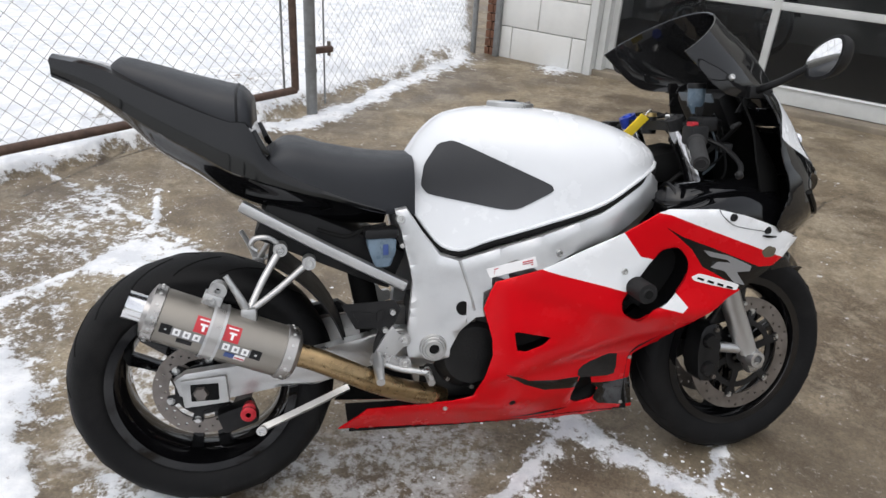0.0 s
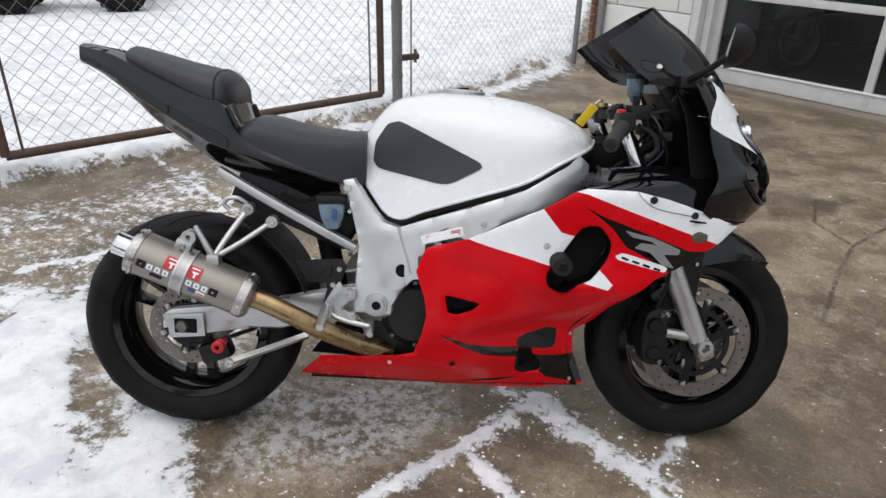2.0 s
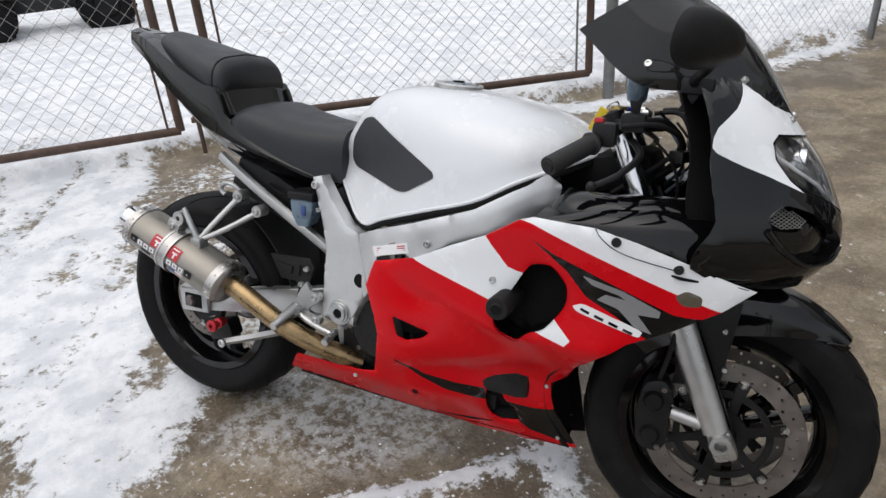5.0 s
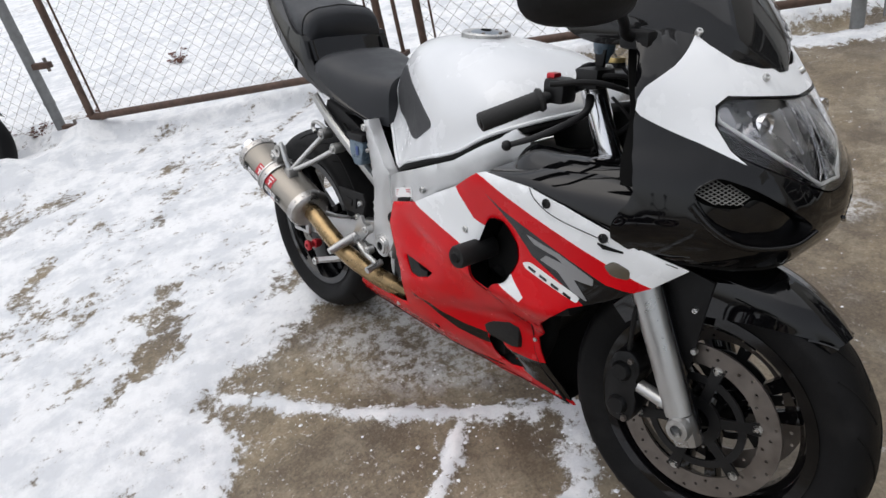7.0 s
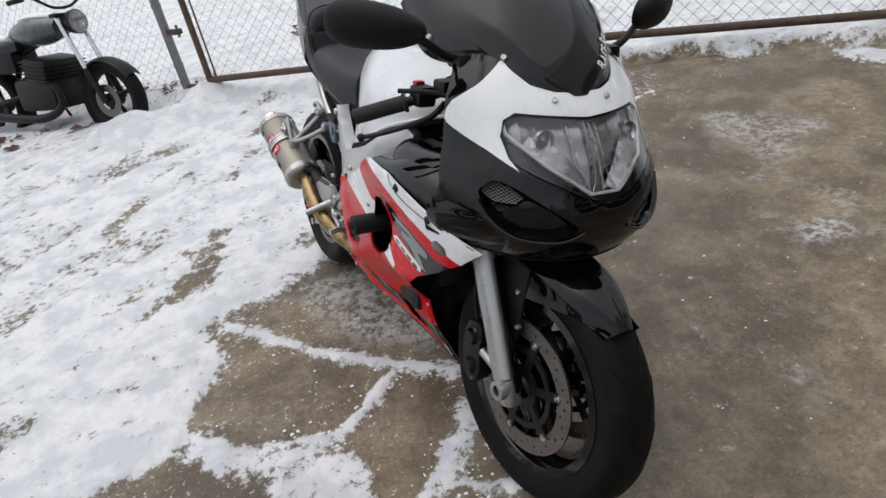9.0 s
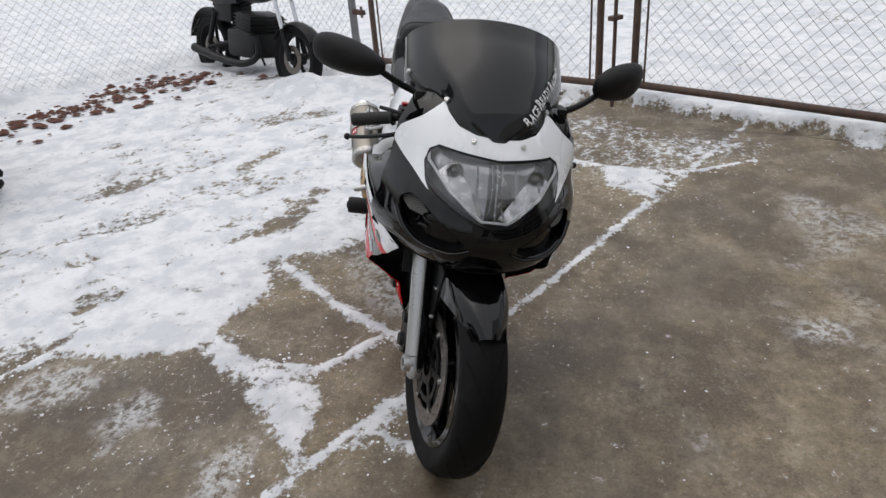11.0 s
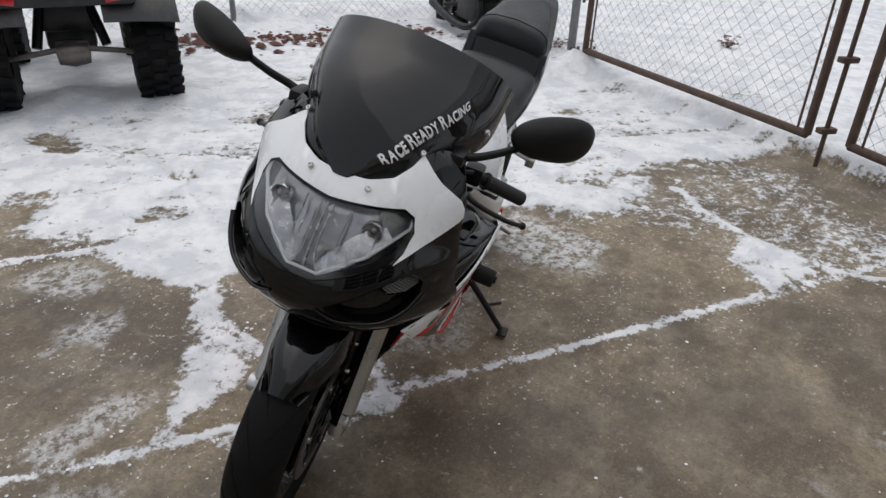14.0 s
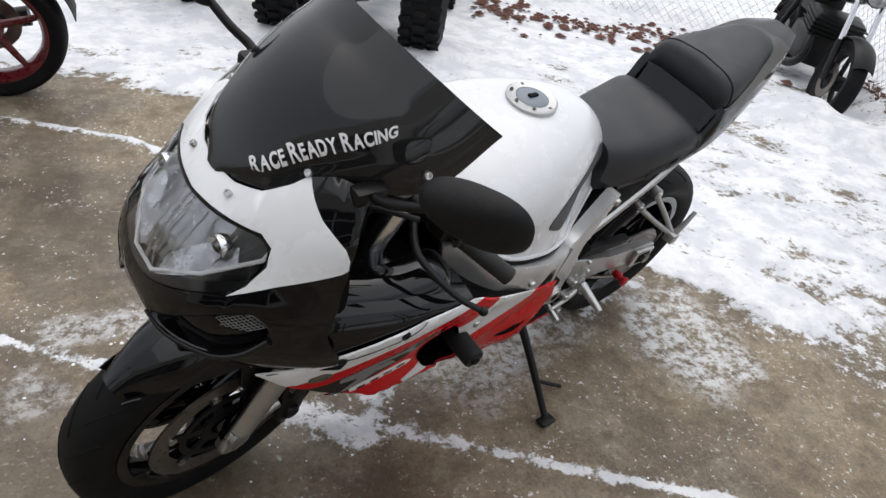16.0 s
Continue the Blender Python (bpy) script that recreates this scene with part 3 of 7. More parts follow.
    for poly, amount in RIMY:
        frost = np.maximum(frost, np.clip((area_dist(x, y, poly) + 2 * wob) / 0.12 + 0.5, 0, 1) * amount * np.clip((n2 - 0.25) * 2.2, 0, 1))
    beyond = np.clip(((x - 1.36) * 0.55 + (y - 1.20) * 0.835) / 0.3, 0, 1)
    speck = 0.9 - 0.72 * beyond
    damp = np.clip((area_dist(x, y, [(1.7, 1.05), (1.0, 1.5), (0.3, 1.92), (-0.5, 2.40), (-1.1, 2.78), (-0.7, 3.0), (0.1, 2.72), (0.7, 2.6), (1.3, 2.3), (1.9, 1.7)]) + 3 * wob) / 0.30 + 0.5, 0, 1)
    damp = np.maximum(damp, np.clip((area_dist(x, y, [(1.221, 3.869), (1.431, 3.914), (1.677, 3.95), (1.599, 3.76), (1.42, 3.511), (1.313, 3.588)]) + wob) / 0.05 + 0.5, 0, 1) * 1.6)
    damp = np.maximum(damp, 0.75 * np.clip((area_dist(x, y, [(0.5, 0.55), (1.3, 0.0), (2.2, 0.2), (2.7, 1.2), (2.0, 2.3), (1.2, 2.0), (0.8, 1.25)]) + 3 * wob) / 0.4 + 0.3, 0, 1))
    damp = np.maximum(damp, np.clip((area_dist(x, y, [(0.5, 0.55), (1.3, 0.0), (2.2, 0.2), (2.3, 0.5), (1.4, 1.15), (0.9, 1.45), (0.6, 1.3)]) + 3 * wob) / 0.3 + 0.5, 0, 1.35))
    crack = np.full(x.shape, 1.0)
    for pts in CRACKS:
        crack = np.minimum(crack, line_dist(x, y, pts))
    z = slope_up(x, y) * (1 - 0.35 * deep)
    z = z - 0.008 * np.clip(1 - joint / 0.02, 0, 1) + 0.004 * (n1 - 0.5)
    z = z + np.clip(snow - 0.35, 0, 1) * (0.012 + 0.012 * n2 + 0.006 * n3) + deep * (0.05 + 0.05 * n1)
    z = z - deep * 0.03 * np.clip(yard / 3, 0, 1)
    for cx, cy, r, h in MOUNDS:
        lying_on = 1.0 if h > 0.03 else 0.0
        z = z + h * np.exp(-(((x - cx) ** 2 + (y - cy) ** 2) / (0.55 * r * r))) * (0.75 + 0.5 * n2)
        snow = np.maximum(snow, np.clip(1.6 - np.hypot(x - cx, y - cy) / r, 0, 1) * lying_on)
    nx, ny = x.shape
    co = np.stack([x, y, z], -1).reshape(-1, 3)
    idx = np.arange(nx * ny).reshape(nx, ny)
    faces = np.stack([idx[:-1, :-1], idx[1:, :-1], idx[1:, 1:], idx[:-1, 1:]], -1).reshape(-1, 4)
    me = bpy.data.meshes.new("ground")
    me.vertices.add(len(co))
    me.vertices.foreach_set("co", co.ravel().astype(np.float32))
    me.loops.add(len(faces) * 4)
    me.loops.foreach_set("vertex_index", faces.ravel().astype(np.int32))
    me.polygons.add(len(faces))
    me.polygons.foreach_set("loop_start", np.arange(0, len(faces) * 4, 4, dtype=np.int32))
    me.update(calc_edges=True)
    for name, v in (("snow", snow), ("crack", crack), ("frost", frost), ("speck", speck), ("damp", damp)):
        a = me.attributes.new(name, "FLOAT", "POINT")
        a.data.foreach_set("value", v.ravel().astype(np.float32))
    me.materials.append(GROUND)
    me.shade_smooth()
    return tagged(new("ground", me), "worn brown concrete drive with packed snow and icy joints", "ground", kind="structure")


lay_ground()


def ground_z(x, y):
    return float(slope_up(np.array([x]), np.array([y]))[0])



# ---- the sport motorcycle ----
def ease(x, xs, ys):
    """Smooth curve through (xs, ys): cubic Hermite with averaged slopes."""
    n = len(xs)
    if x <= xs[0]:
        return ys[0]
    if x >= xs[-1]:
        return ys[-1]
    i = 0
    while x > xs[i + 1]:
        i += 1
    d = [(ys[k + 1] - ys[k]) / (xs[k + 1] - xs[k]) for k in range(n - 1)]

    def slope(k):
        if k == 0:
            return d[0]
        if k == n - 1:
            return d[-1]
        return 0.5 * (d[k - 1] + d[k]) if d[k - 1] * d[k] > 0 else 0.0
    h = xs[i + 1] - xs[i]
    u = (x - xs[i]) / h
    return ((2 * u**3 - 3 * u**2 + 1) * ys[i] + (u**3 - 2 * u**2 + u) * h * slope(i)
            + (3 * u**2 - 2 * u**3) * ys[i + 1] + (u**3 - u**2) * h * slope(i + 1))


def taper(x, z):
    """How far the lower fairing draws in towards its front."""
    t = ease(x, (0.70, 0.90, 1.03, 1.10), (0.0, 0.70, 1.0, 1.15))
    return t * ease(z, (0.17, 0.24, 0.34, 0.42, 0.50), (0.34, 0.40, 0.40, 0.20, 0.0))


def side_skin(x, z):
    """Half width of the side fairing."""
    w = ease(z, (0.14, 0.17, 0.20, 0.26, 0.34, 0.45, 0.60, 0.70, 0.74, 0.77, 0.80, 0.83),
             (0.042, 0.075, 0.105, 0.165, 0.208, 0.236, 0.243, 0.262, 0.270, 0.262, 0.235, 0.185))
    f = ease(x, (0.30, 0.48, 0.64, 0.80, 0.94, 1.10, 1.18, 1.29, 1.36, 1.42),
             (0.80, 0.84, 0.90, 0.97, 1.0, 1.02, 1.01, 0.955, 0.88, 0.76))
    # a soft crease rises forward across the lower panel
    below = ease(0.335 + 0.24 * (x - 0.66) - z, (-0.012, 0.018, 0.10), (0.0, 0.011, 0.004))
    # and a second one falls forward under the white flash
    under = ease(0.575 - 0.33 * (x - 0.70) - z, (-0.010, 0.020, 0.13), (0.0, 0.012, 0.0))
    w *= 1 - taper(x, z)
    return (w * f - below * ease(x, (0.60, 0.70, 1.02, 1.12), (0.0, 1.0, 1.0, 0.0))
            - under * ease(x, (0.68, 0.78, 0.98, 1.06), (0.0, 1.0, 1.0, 0.0)))


def side_at(sign):
    return lambda x, z: (x, sign * side_skin(x, z), z)


NOSE_Z = (0.63, 0.66, 0.70, 0.74, 0.78, 0.82, 0.86, 0.90, 0.94, 0.98, 1.01, 1.03)
NOSE_TIP = (1.462, 1.497, 1.526, 1.537, 1.531, 1.515, 1.494, 1.464, 1.430, 1.400, 1.372, 1.35)
NOSE_BACK = (1.36, 1.30, 1.22, 1.17, 1.14, 1.17, 1.22, 1.25, 1.26, 1.26, 1.25, 1.24)
NOSE_WIDE = (0.15, 0.222, 0.272, 0.292, 0.296, 0.284, 0.259, 0.245, 0.235, 0.21, 0.19, 0.175)


def nose_at(s, z):
    """The nose shell: s from -1 (its right edge) to 1, z its height."""
    q = math.sin(s * math.pi / 2)
    tip, back, wide = (ease(z, NOSE_Z, v) for v in (NOSE_TIP, NOSE_BACK, NOSE_WIDE))
    blunt = ease(z, (0.64, 0.72, 0.80, 0.87, 0.92), (2.5, 2.9, 3.0, 2.6, 2.5))
    return (back + (tip - back) * (1 - abs(q) ** blunt), 1.06 * wide * q, z)


def screen_at(s, v):
    """The windscreen: s across, v from its front base to its rear top edge."""
    cx = ease(v, (0, 0.3, 0.6, 1), (1.420, 1.368, 1.308, 1.205))
    cz = ease(v, (0, 0.3, 0.6, 1), (0.948, 1.024, 1.096, 1.186))
    ex = ease(v, (0, 0.2, 0.4, 0.75, 1), (1.415, 1.378, 1.30, 1.165, 1.060))
    ey = ease(v, (0, 0.2, 0.4, 0.75, 1), (0.02, 0.098, 0.143, 0.202, 0.207))
    ez = ease(v, (0, 0.2, 0.4, 0.75, 1), (0.948, 0.968, 0.990, 1.003, 1.088))
    a = s * math.pi / 2
    k = 1 - math.cos(a)
    g = min(1.0, max(0.0, (0.62 - abs(s)) / 0.10))
    g = 0.011 * g * g * (3 - 2 * g) * math.sin(math.pi * min(1, v * 1.1 + 0.06)) ** 0.6 if v < 0.85 else 0.011 * g * g * (3 - 2 * g) * math.sin(math.pi * 0.995) ** 0.6
    return (cx + (ex - cx) * k + 0.6 * g, ey * math.sin(a), cz + (ez - cz) * k + 0.8 * g)


BIKE = Matrix.Translation((-0.4027, 1.3495, 0.0)) @ Matrix.Rotation(radians(19.3), 4, "Z") @ Matrix.Rotation(radians(-13.4), 4, "X")
bike = thing("sport_motorcycle", BIKE, "red, white and black sport motorcycle leaning on its side stand", "motorcycle")
STEER = Matrix.Translation((1.37, 0, 0.30)) @ Matrix.Rotation(radians(6.0), 4, Vector((-math.sin(radians(24)), 0, math.cos(radians(24))))) @ Matrix.Translation((-1.37, 0, -0.30))
FRONT, REAR = (1.388, 0, 0.302), (0.0, 0, 0.327)


def wheel(name, at, radius, rim, width, spokes, discs, turn, tint=GLOSS):
    """Rim with spokes and hub; under it the tyre and the drilled brake discs."""
    bm = bmesh.new()
    w = width * 0.40
    add_lathe(bm, [(rim + 0.008, -w), (rim + 0.008, -w + 0.006), (rim - 0.004, -w + 0.012), (rim - 0.018, -w * 0.5), (rim - 0.018, w * 0.5), (rim - 0.004, w - 0.012),
                   (rim + 0.008, w - 0.006), (rim + 0.008, w), (rim - 0.012, w), (rim - 0.03, w * 0.5), (rim - 0.03, -w * 0.5), (rim - 0.012, -w)], (0, 0, 0), closed=True, segs=64)
    spoke_list = []
    for k in range(spokes):
        a = 2 * math.pi * (k + 0.25) / spokes
        for s in (-1, 1):
            o = [(0.03, s * 0.006), (0.03, s * 0.030), (rim * 0.55, s * 0.034), (rim - 0.012, s * 0.052), (rim - 0.012, s * 0.020), (rim * 0.55, s * 0.014)]
            spoke_list.append(turned(plate(o, -0.014, 0.014, 0.004), Matrix.Rotation(-a, 4, "Y")))
    place = turn @ Matrix.Translation(at)
    hub = part(name, turned(bm, place), tint, bike, "black three-spoke cast wheel")
    part("hub", turned(lathe([(0.0, -0.055), (0.034, -0.055), (0.042, -0.03), (0.042, 0.03), (0.034, 0.055), (0.0, 0.055)], (0, 0, 0), segs=28), place), tint, hub)
    for p in spoke_list:
        part("spoke", turned(p, place), tint, hub)
    h = width / 2
    prof = []
    for k in range(13):
        a = math.pi * (k / 12 - 0.5)
        prof.append((radius - 0.035 * (1 - math.cos(a)) ** 1.1 * (1.0 if width < 0.15 else 1.35), h * math.sin(a)))
    prof = [(rim + 0.004, -h * 0.72), (rim + 0.02, -h * 0.86)] + prof + [(rim + 0.02, h * 0.86), (rim + 0.004, h * 0.72)]
    tyre = bmesh.new()
    add_lathe(tyre, prof, (0, 0, 0), closed=True, segs=96)
    part("tyre", turned(tyre, place), RUBBER, hub, "worn black road tyre", angle=60)
    groove = bmesh.new()
    for k in range(18):
        for s in (-1, 1):
            a0 = 2 * math.pi * (k + (0.5 if s > 0 else 0)) / 18
            pts = []
            for q in range(7):
                yy = s * h * (0.12 + 0.74 * q / 6)
                rr = radius - 0.035 * (1 - math.sqrt(max(0, 1 - (yy / h) ** 2))) ** 1.1 * (1.0 if width < 0.15 else 1.35) - 0.0012
                a = a0 + 0.055 * q
                pts.append((rr * math.cos(a), yy, rr * math.sin(a)))
            add_tube(groove, pts, 0.0028, 5)
    tagged(part("tread_pattern", turned(groove, place), VOID, hub), kind="stuff")
    for y, r0, r1 in discs:
        ring = [(r1 * math.cos(2 * math.pi * k / 72), r1 * math.sin(2 * math.pi * k / 72)) for k in range(72)]
        hole = [[(r0 * math.cos(2 * math.pi * k / 60), r0 * math.sin(2 * math.pi * k / 60)) for k in range(60)]]
        for k in range(40):
            a = 2 * math.pi * k / 40
            rr = r0 + (r1 - r0) * (0.22, 0.52, 0.8, 0.52)[k % 4]
            hole.append([(rr * math.cos(a) + 0.0034 * math.cos(q * math.pi / 3), rr * math.sin(a) + 0.0034 * math.sin(q * math.pi / 3)) for q in range(6)])
        disc = part("brake_disc", turned(skin(ring, lambda u, v: (u, y, v), res=0.02, holes=hole, thick=0.005), place), STEEL, hub, "drilled steel brake disc with surface rust")
        s = -1 if y < 0 else 1
        part("disc_carrier", turned(lathe([(0.028, -0.004), (0.05, -0.004), (0.05, 0.004), (0.028, 0.004)], (0, y, 0), closed=True, segs=32), place), SATIN, hub)
        part("carrier_ring", turned(lathe([(r0 * 0.70, -0.0025), (r0 * 0.82, -0.0025), (r0 * 0.82, 0.0025), (r0 * 0.70, 0.0025)], (0, y, 0), closed=True, segs=44), place), SATIN, hub)
        for k in range(6):
            a = 2 * math.pi * k / 6 + 0.3
            o = [(0.03, -0.012), (r0 * 0.62, -0.009), (r0 + 0.004, -0.013), (r0 + 0.004, 0.013), (r0 * 0.62, 0.009), (0.03, 0.012)]
            part("carrier_arm", turned(plate(o, y - 0.003, y + 0.003, 0.001), place @ Matrix.Rotation(-a, 4, "Y")), SATIN, hub)
        for k in range(6):
            a = 2 * math.pi * k / 6 + 0.3
            part("rivet", turned(lathe([(0.0, -0.005), (0.004, -0.005), (0.0045, -0.002), (0.009, -0.002), (0.009, 0.004), (0, 0.004)], (r0 * math.cos(a), y + s * 0.001, r0 * math.sin(a)), segs=14), place), BOLT, hub)
    return hub


fw = wheel("front_wheel", FRONT, 0.291, 0.205, 0.120, 3, [(-0.064, 0.118, 0.158), (0.064, 0.118, 0.158)], STEER)
rw = wheel("rear_wheel", REAR, 0.301, 0.205, 0.180, 3, [(-0.075, 0.075, 0.110)], Matrix())
part("sprocket", lathe([(0.05, 0.09), (0.098, 0.09), (0.101, 0.093), (0.101, 0.096), (0.05, 0.096)], REAR, closed=True, segs=44), STEEL, rw)


# front fork, calipers, fender
def on_fork(x, z):
    """Tilts a place on the upright fork line to the real rake: x ahead of the leg, z along it from the axle."""
    a = radians(24)
    return (1.380 + x * math.cos(a) - z * math.sin(a), 0.308 + z * math.cos(a) + x * math.sin(a))


for s, side in ((-1, "right"), (1, "left")):
    y = 0.103 * s
    x0, z0 = on_fork(0, 0.02)
    x1, z1 = on_fork(0, 0.34)
    x2, z2 = on_fork(0, 0.66)
    leg = part("fork_leg", turned(tube([(x0, y, z0), (x1, y, z1)], [0.026, 0.030], 20), STEER), ALLOY, bike, "silver fork slider")
    part("fork_tube", turned(tube([(x1, y, z1), (x2, y, z2)], 0.0235, 18), STEER), CHROME, bike)
    foot = bmesh.new()
    ax, az = on_fork(0.004, -0.012)
    add_box(foot, (ax, y, az), (0.048, 0.036, 0.064), 0.012, Matrix.Rotation(radians(-24), 4, "Y"))
    add_lathe(foot, [(0.012, -0.032), (0.021, -0.032), (0.024, -0.02), (0.024, 0.02), (0.012, 0.02)], (FRONT[0] - 0.004, y, FRONT[2] + 0.006), segs=24)
    part("axle_clamp", turned(foot, STEER), ALLOY, leg)
    part("axle_end", turned(lathe([(0, -0.02), (0.0125, -0.02), (0.0125, 0.0), (0, 0.0)], (FRONT[0] - 0.004, y - 0.006 * s, FRONT[2] + 0.006), segs=6), STEER), VOID, leg)
    cal = bmesh.new()
    cx, cz = on_fork(-0.105, 0.075)
    add_plate(cal, rounded([(cx - 0.030, cz - 0.075), (cx + 0.018, cz - 0.082), (cx + 0.034, cz - 0.030), (cx + 0.022, cz + 0.01), (cx + 0.034, cz + 0.05), (cx + 0.010, cz + 0.082), (cx - 0.028, cz + 0.070), (cx - 0.040, cz)], 3, 0.3), 0.050 * s, 0.110 * s, 0.008)
    for dz in (-0.042, 0.034):
        add_lathe(cal, [(0, -0.008), (0.016, -0.008), (0.021, 0.0), (0.021, 0.01), (0, 0.01)], (cx - 0.006, 0.112 * s, cz + dz), segs=24, turn=Matrix.Rotation(math.pi if s > 0 else 0, 4, "X"))
    caliper = part("brake_caliper", turned(cal, STEER), SATIN, bike, "black brake caliper")
    for dz in (-0.066, 0.062):
        part("caliper_bolt", turned(bolt((cx + 0.012, 0.112 * s, cz + dz), 0.006, (0, s, 0)), STEER), STEEL, caliper)
    part("caliper_bracket", turned(tube([(cx + 0.03, y * 0.95, cz + 0.01), (cx + 0.09, y * 0.98, cz + 0.0)], 0.014, 12), STEER), ALLOY, bike)
    gx0, gz0 = on_fork(0.004, 0.0)
    gx1, gz1 = on_fork(0.004, 0.30)
    part("fork_guard", turned(sheet(lambda u, v: Vector((gx0 + (gx1 - gx0) * u + 0.031 * math.cos(0.75 * (2 * v - 1) - 0.75 * s), y + 0.034 * math.sin(0.75 * (2 * v - 1) - 0.75 * s), gz0 + (gz1 - gz0) * u)), 6, 12, 0.002), STEER), GLOSS, bike, "black plastic guard on the front of the fork")
    part("brake_hose", turned(tube([(cx, 0.10 * s, cz + 0.08), (cx + 0.015, 0.125 * s, cz + 0.17), (cx + 0.02, 0.10 * s, cz + 0.30), (1.20, 0.07 * s, 0.80)], 0.005, 8, 6), STEER), MATT, bike)


def fender_at(u, v):
    """u from its rear to its front tip, v across."""
    a = radians(140 - 92 * u)
    half = ease(u, (0, 0.2, 0.5, 0.8, 1), (0.062, 0.072, 0.078, 0.070, 0.040))
    r = 0.312 + 0.014 * math.sin(math.pi * u)
    q = 2 * v - 1
    drop = ease(abs(q), (0, 0.45, 0.75, 1), (0.0, 0.010, 0.035, ease(u, (0, 0.3, 0.6, 0.85, 1), (0.09, 0.11, 0.10, 0.055, 0.012))))
    y = half * ease(abs(q), (0, 0.45, 0.75, 1), (0, 0.62, 0.93, 1.0)) * (1 if q > 0 else -1)
    return Vector((FRONT[0] + (r - drop) * math.cos(a), y, FRONT[2] + (r - drop) * math.sin(a)))


part("front_fender", turned(sheet(fender_at, 36, 28, 0.003), STEER), GLOSS, bike, "gloss black front fender")
for s in (-1, 1):
    fx, fz = on_fork(0.02, 0.20)
    part("fender_stay", turned(plate([(fx - 0.04, fz - 0.10), (fx + 0.05, fz - 0.09), (fx + 0.07, fz + 0.09), (fx - 0.02, fz + 0.11)], 0.074 * s, 0.080 * s, 0.002), STEER), SATIN, bike)
    for dx, dz in ((0.045, 0.03), (0.055, -0.05)):
        part("fender_bolt", turned(bolt((fx + dx, 0.082 * s, fz + dz), 0.006, (0, s, 0)), STEER), BOLT, bike)


# tank
def tank_at(u, v):
    """u from the seat to the bars, v from the right lower edge over the top to the left one."""
    x = 0.455 + 0.625 * u
    top = ease(x, (0.455, 0.475, 0.505, 0.555, 0.61, 0.70, 0.80, 0.92, 1.02, 1.08), (0.80, 0.842, 0.890, 0.938, 0.956, 0.963, 0.958, 0.936, 0.897, 0.852))
    low = ease(x, (0.455, 0.475, 0.505, 0.54, 0.575, 0.64, 0.76, 0.89, 0.966, 1.03, 1.08), (0.765, 0.748, 0.706, 0.662, 0.650, 0.676, 0.718, 0.761, 0.803, 0.83, 0.848))
    wide = ease(x, (0.455, 0.50, 0.55, 0.60, 0.70, 0.78, 0.90, 1.0, 1.05, 1.08), (0.075, 0.098, 0.125, 0.152, 0.190, 0.208, 0.215, 0.185, 0.13, 0.03))
    q = 2 * v - 1
    a = abs(q) * math.pi / 2
    y = wide * math.sin(a) ** 0.72 if q else 0.0
    z = low + (top - low) * max(0.0, math.cos(a)) ** 0.68
    f = (z - low) / max(1e-4, top - low)
    # knee hollow under the shoulder, and the lower lip
    hollow = math.exp(-((x - 0.58) / 0.16) ** 2 - ((f - 0.38) / 0.26) ** 2)
    y -= 0.022 * hollow if y > 0.03 else 0
    y += 0.004 * math.exp(-(f / 0.05) ** 2) if y > 0.03 else 0
    return Vector((x, y if q > 0 else -y, z))


bm = sheet(tank_at, 56, 56, 0.0)
tank = part("fuel_tank", bm, TANK, bike, "pearl white fuel tank", angle=80)
under = bmesh.new()
rim_pts = {s: [tank_at(k / 40, 0.0 if s < 0 else 1.0) for k in range(41)] for s in (-1, 1)}
for s in (-1, 1):
    add_tube(under, [p + Vector((0, -0.002 * s, -0.010)) for p in rim_pts[s]], 0.007, 8)
part("tank_seal", under, VOID, bike, "black rubber edge under the tank")
lip = bmesh.new()
for s in (-1, 1):
    add_tube(lip, [p + Vector((0, 0.001 * s, 0.001)) for p in rim_pts[s]], 0.0045, 8)
part("tank_lip", lip, TANK, tank)
floor_pan = bmesh.new()
rows = [[floor_pan.verts.new(rim_pts[-1][k]), floor_pan.verts.new(rim_pts[1][k])] for k in range(41)]
for a, b in zip(rows, rows[1:]):
    floor_pan.faces.new((a[0], a[1], b[1], b[0]))
part("tank_floor", floor_pan, VOID, tank)


def tank_side(sign):
    """The tank's skin at x, z on one side."""
    def f(x, z):
        u = (x - 0.455) / 0.625
        lo, hi = 0.0, 0.5
        for _ in range(26):
            m = (lo + hi) / 2
            if tank_at(u, m).z < z:
                lo = m
            else:
                hi = m
        p = tank_at(u, lo)
        return (x, -sign * p.y if sign > 0 else p.y, z)
    return f


PADLINE = rounded([(0.505, 0.79), (0.512, 0.838), (0.543, 0.884), (0.577, 0.893), (0.775, 0.803), (0.780, 0.789), (0.695, 0.742), (0.52, 0.770)], 3, 0.2)
for s in (-1, 1):
    part("knee_pad", skin(PADLINE, tank_side(s), res=0.012, off=0.0022, thick=0.002), PAD, tank, "dark textured knee pad")
cap_turn = Matrix.Rotation(radians(4), 4, "Y")
part("cap_ring", lathe([(0.036, -0.01), (0.036, 0.004), (0.052, 0.006), (0.056, 0.003), (0.056, -0.01)], (0.735, 0, 0.966), "z", 40, turn=cap_turn), ALLOY, tank, "bolted alloy filler ring")
part("fuel_cap", lathe([(0, 0.007), (0.030, 0.007), (0.035, 0.004), (0.035, -0.008), (0, -0.008)], (0.735, 0, 0.966), "z", 36, turn=cap_turn), SMOKEY, tank, "grey fuel cap")
part("key_flap", box((0.735, 0, 0.975), (0.026, 0.010, 0.005), 0.002), VOID, tank)
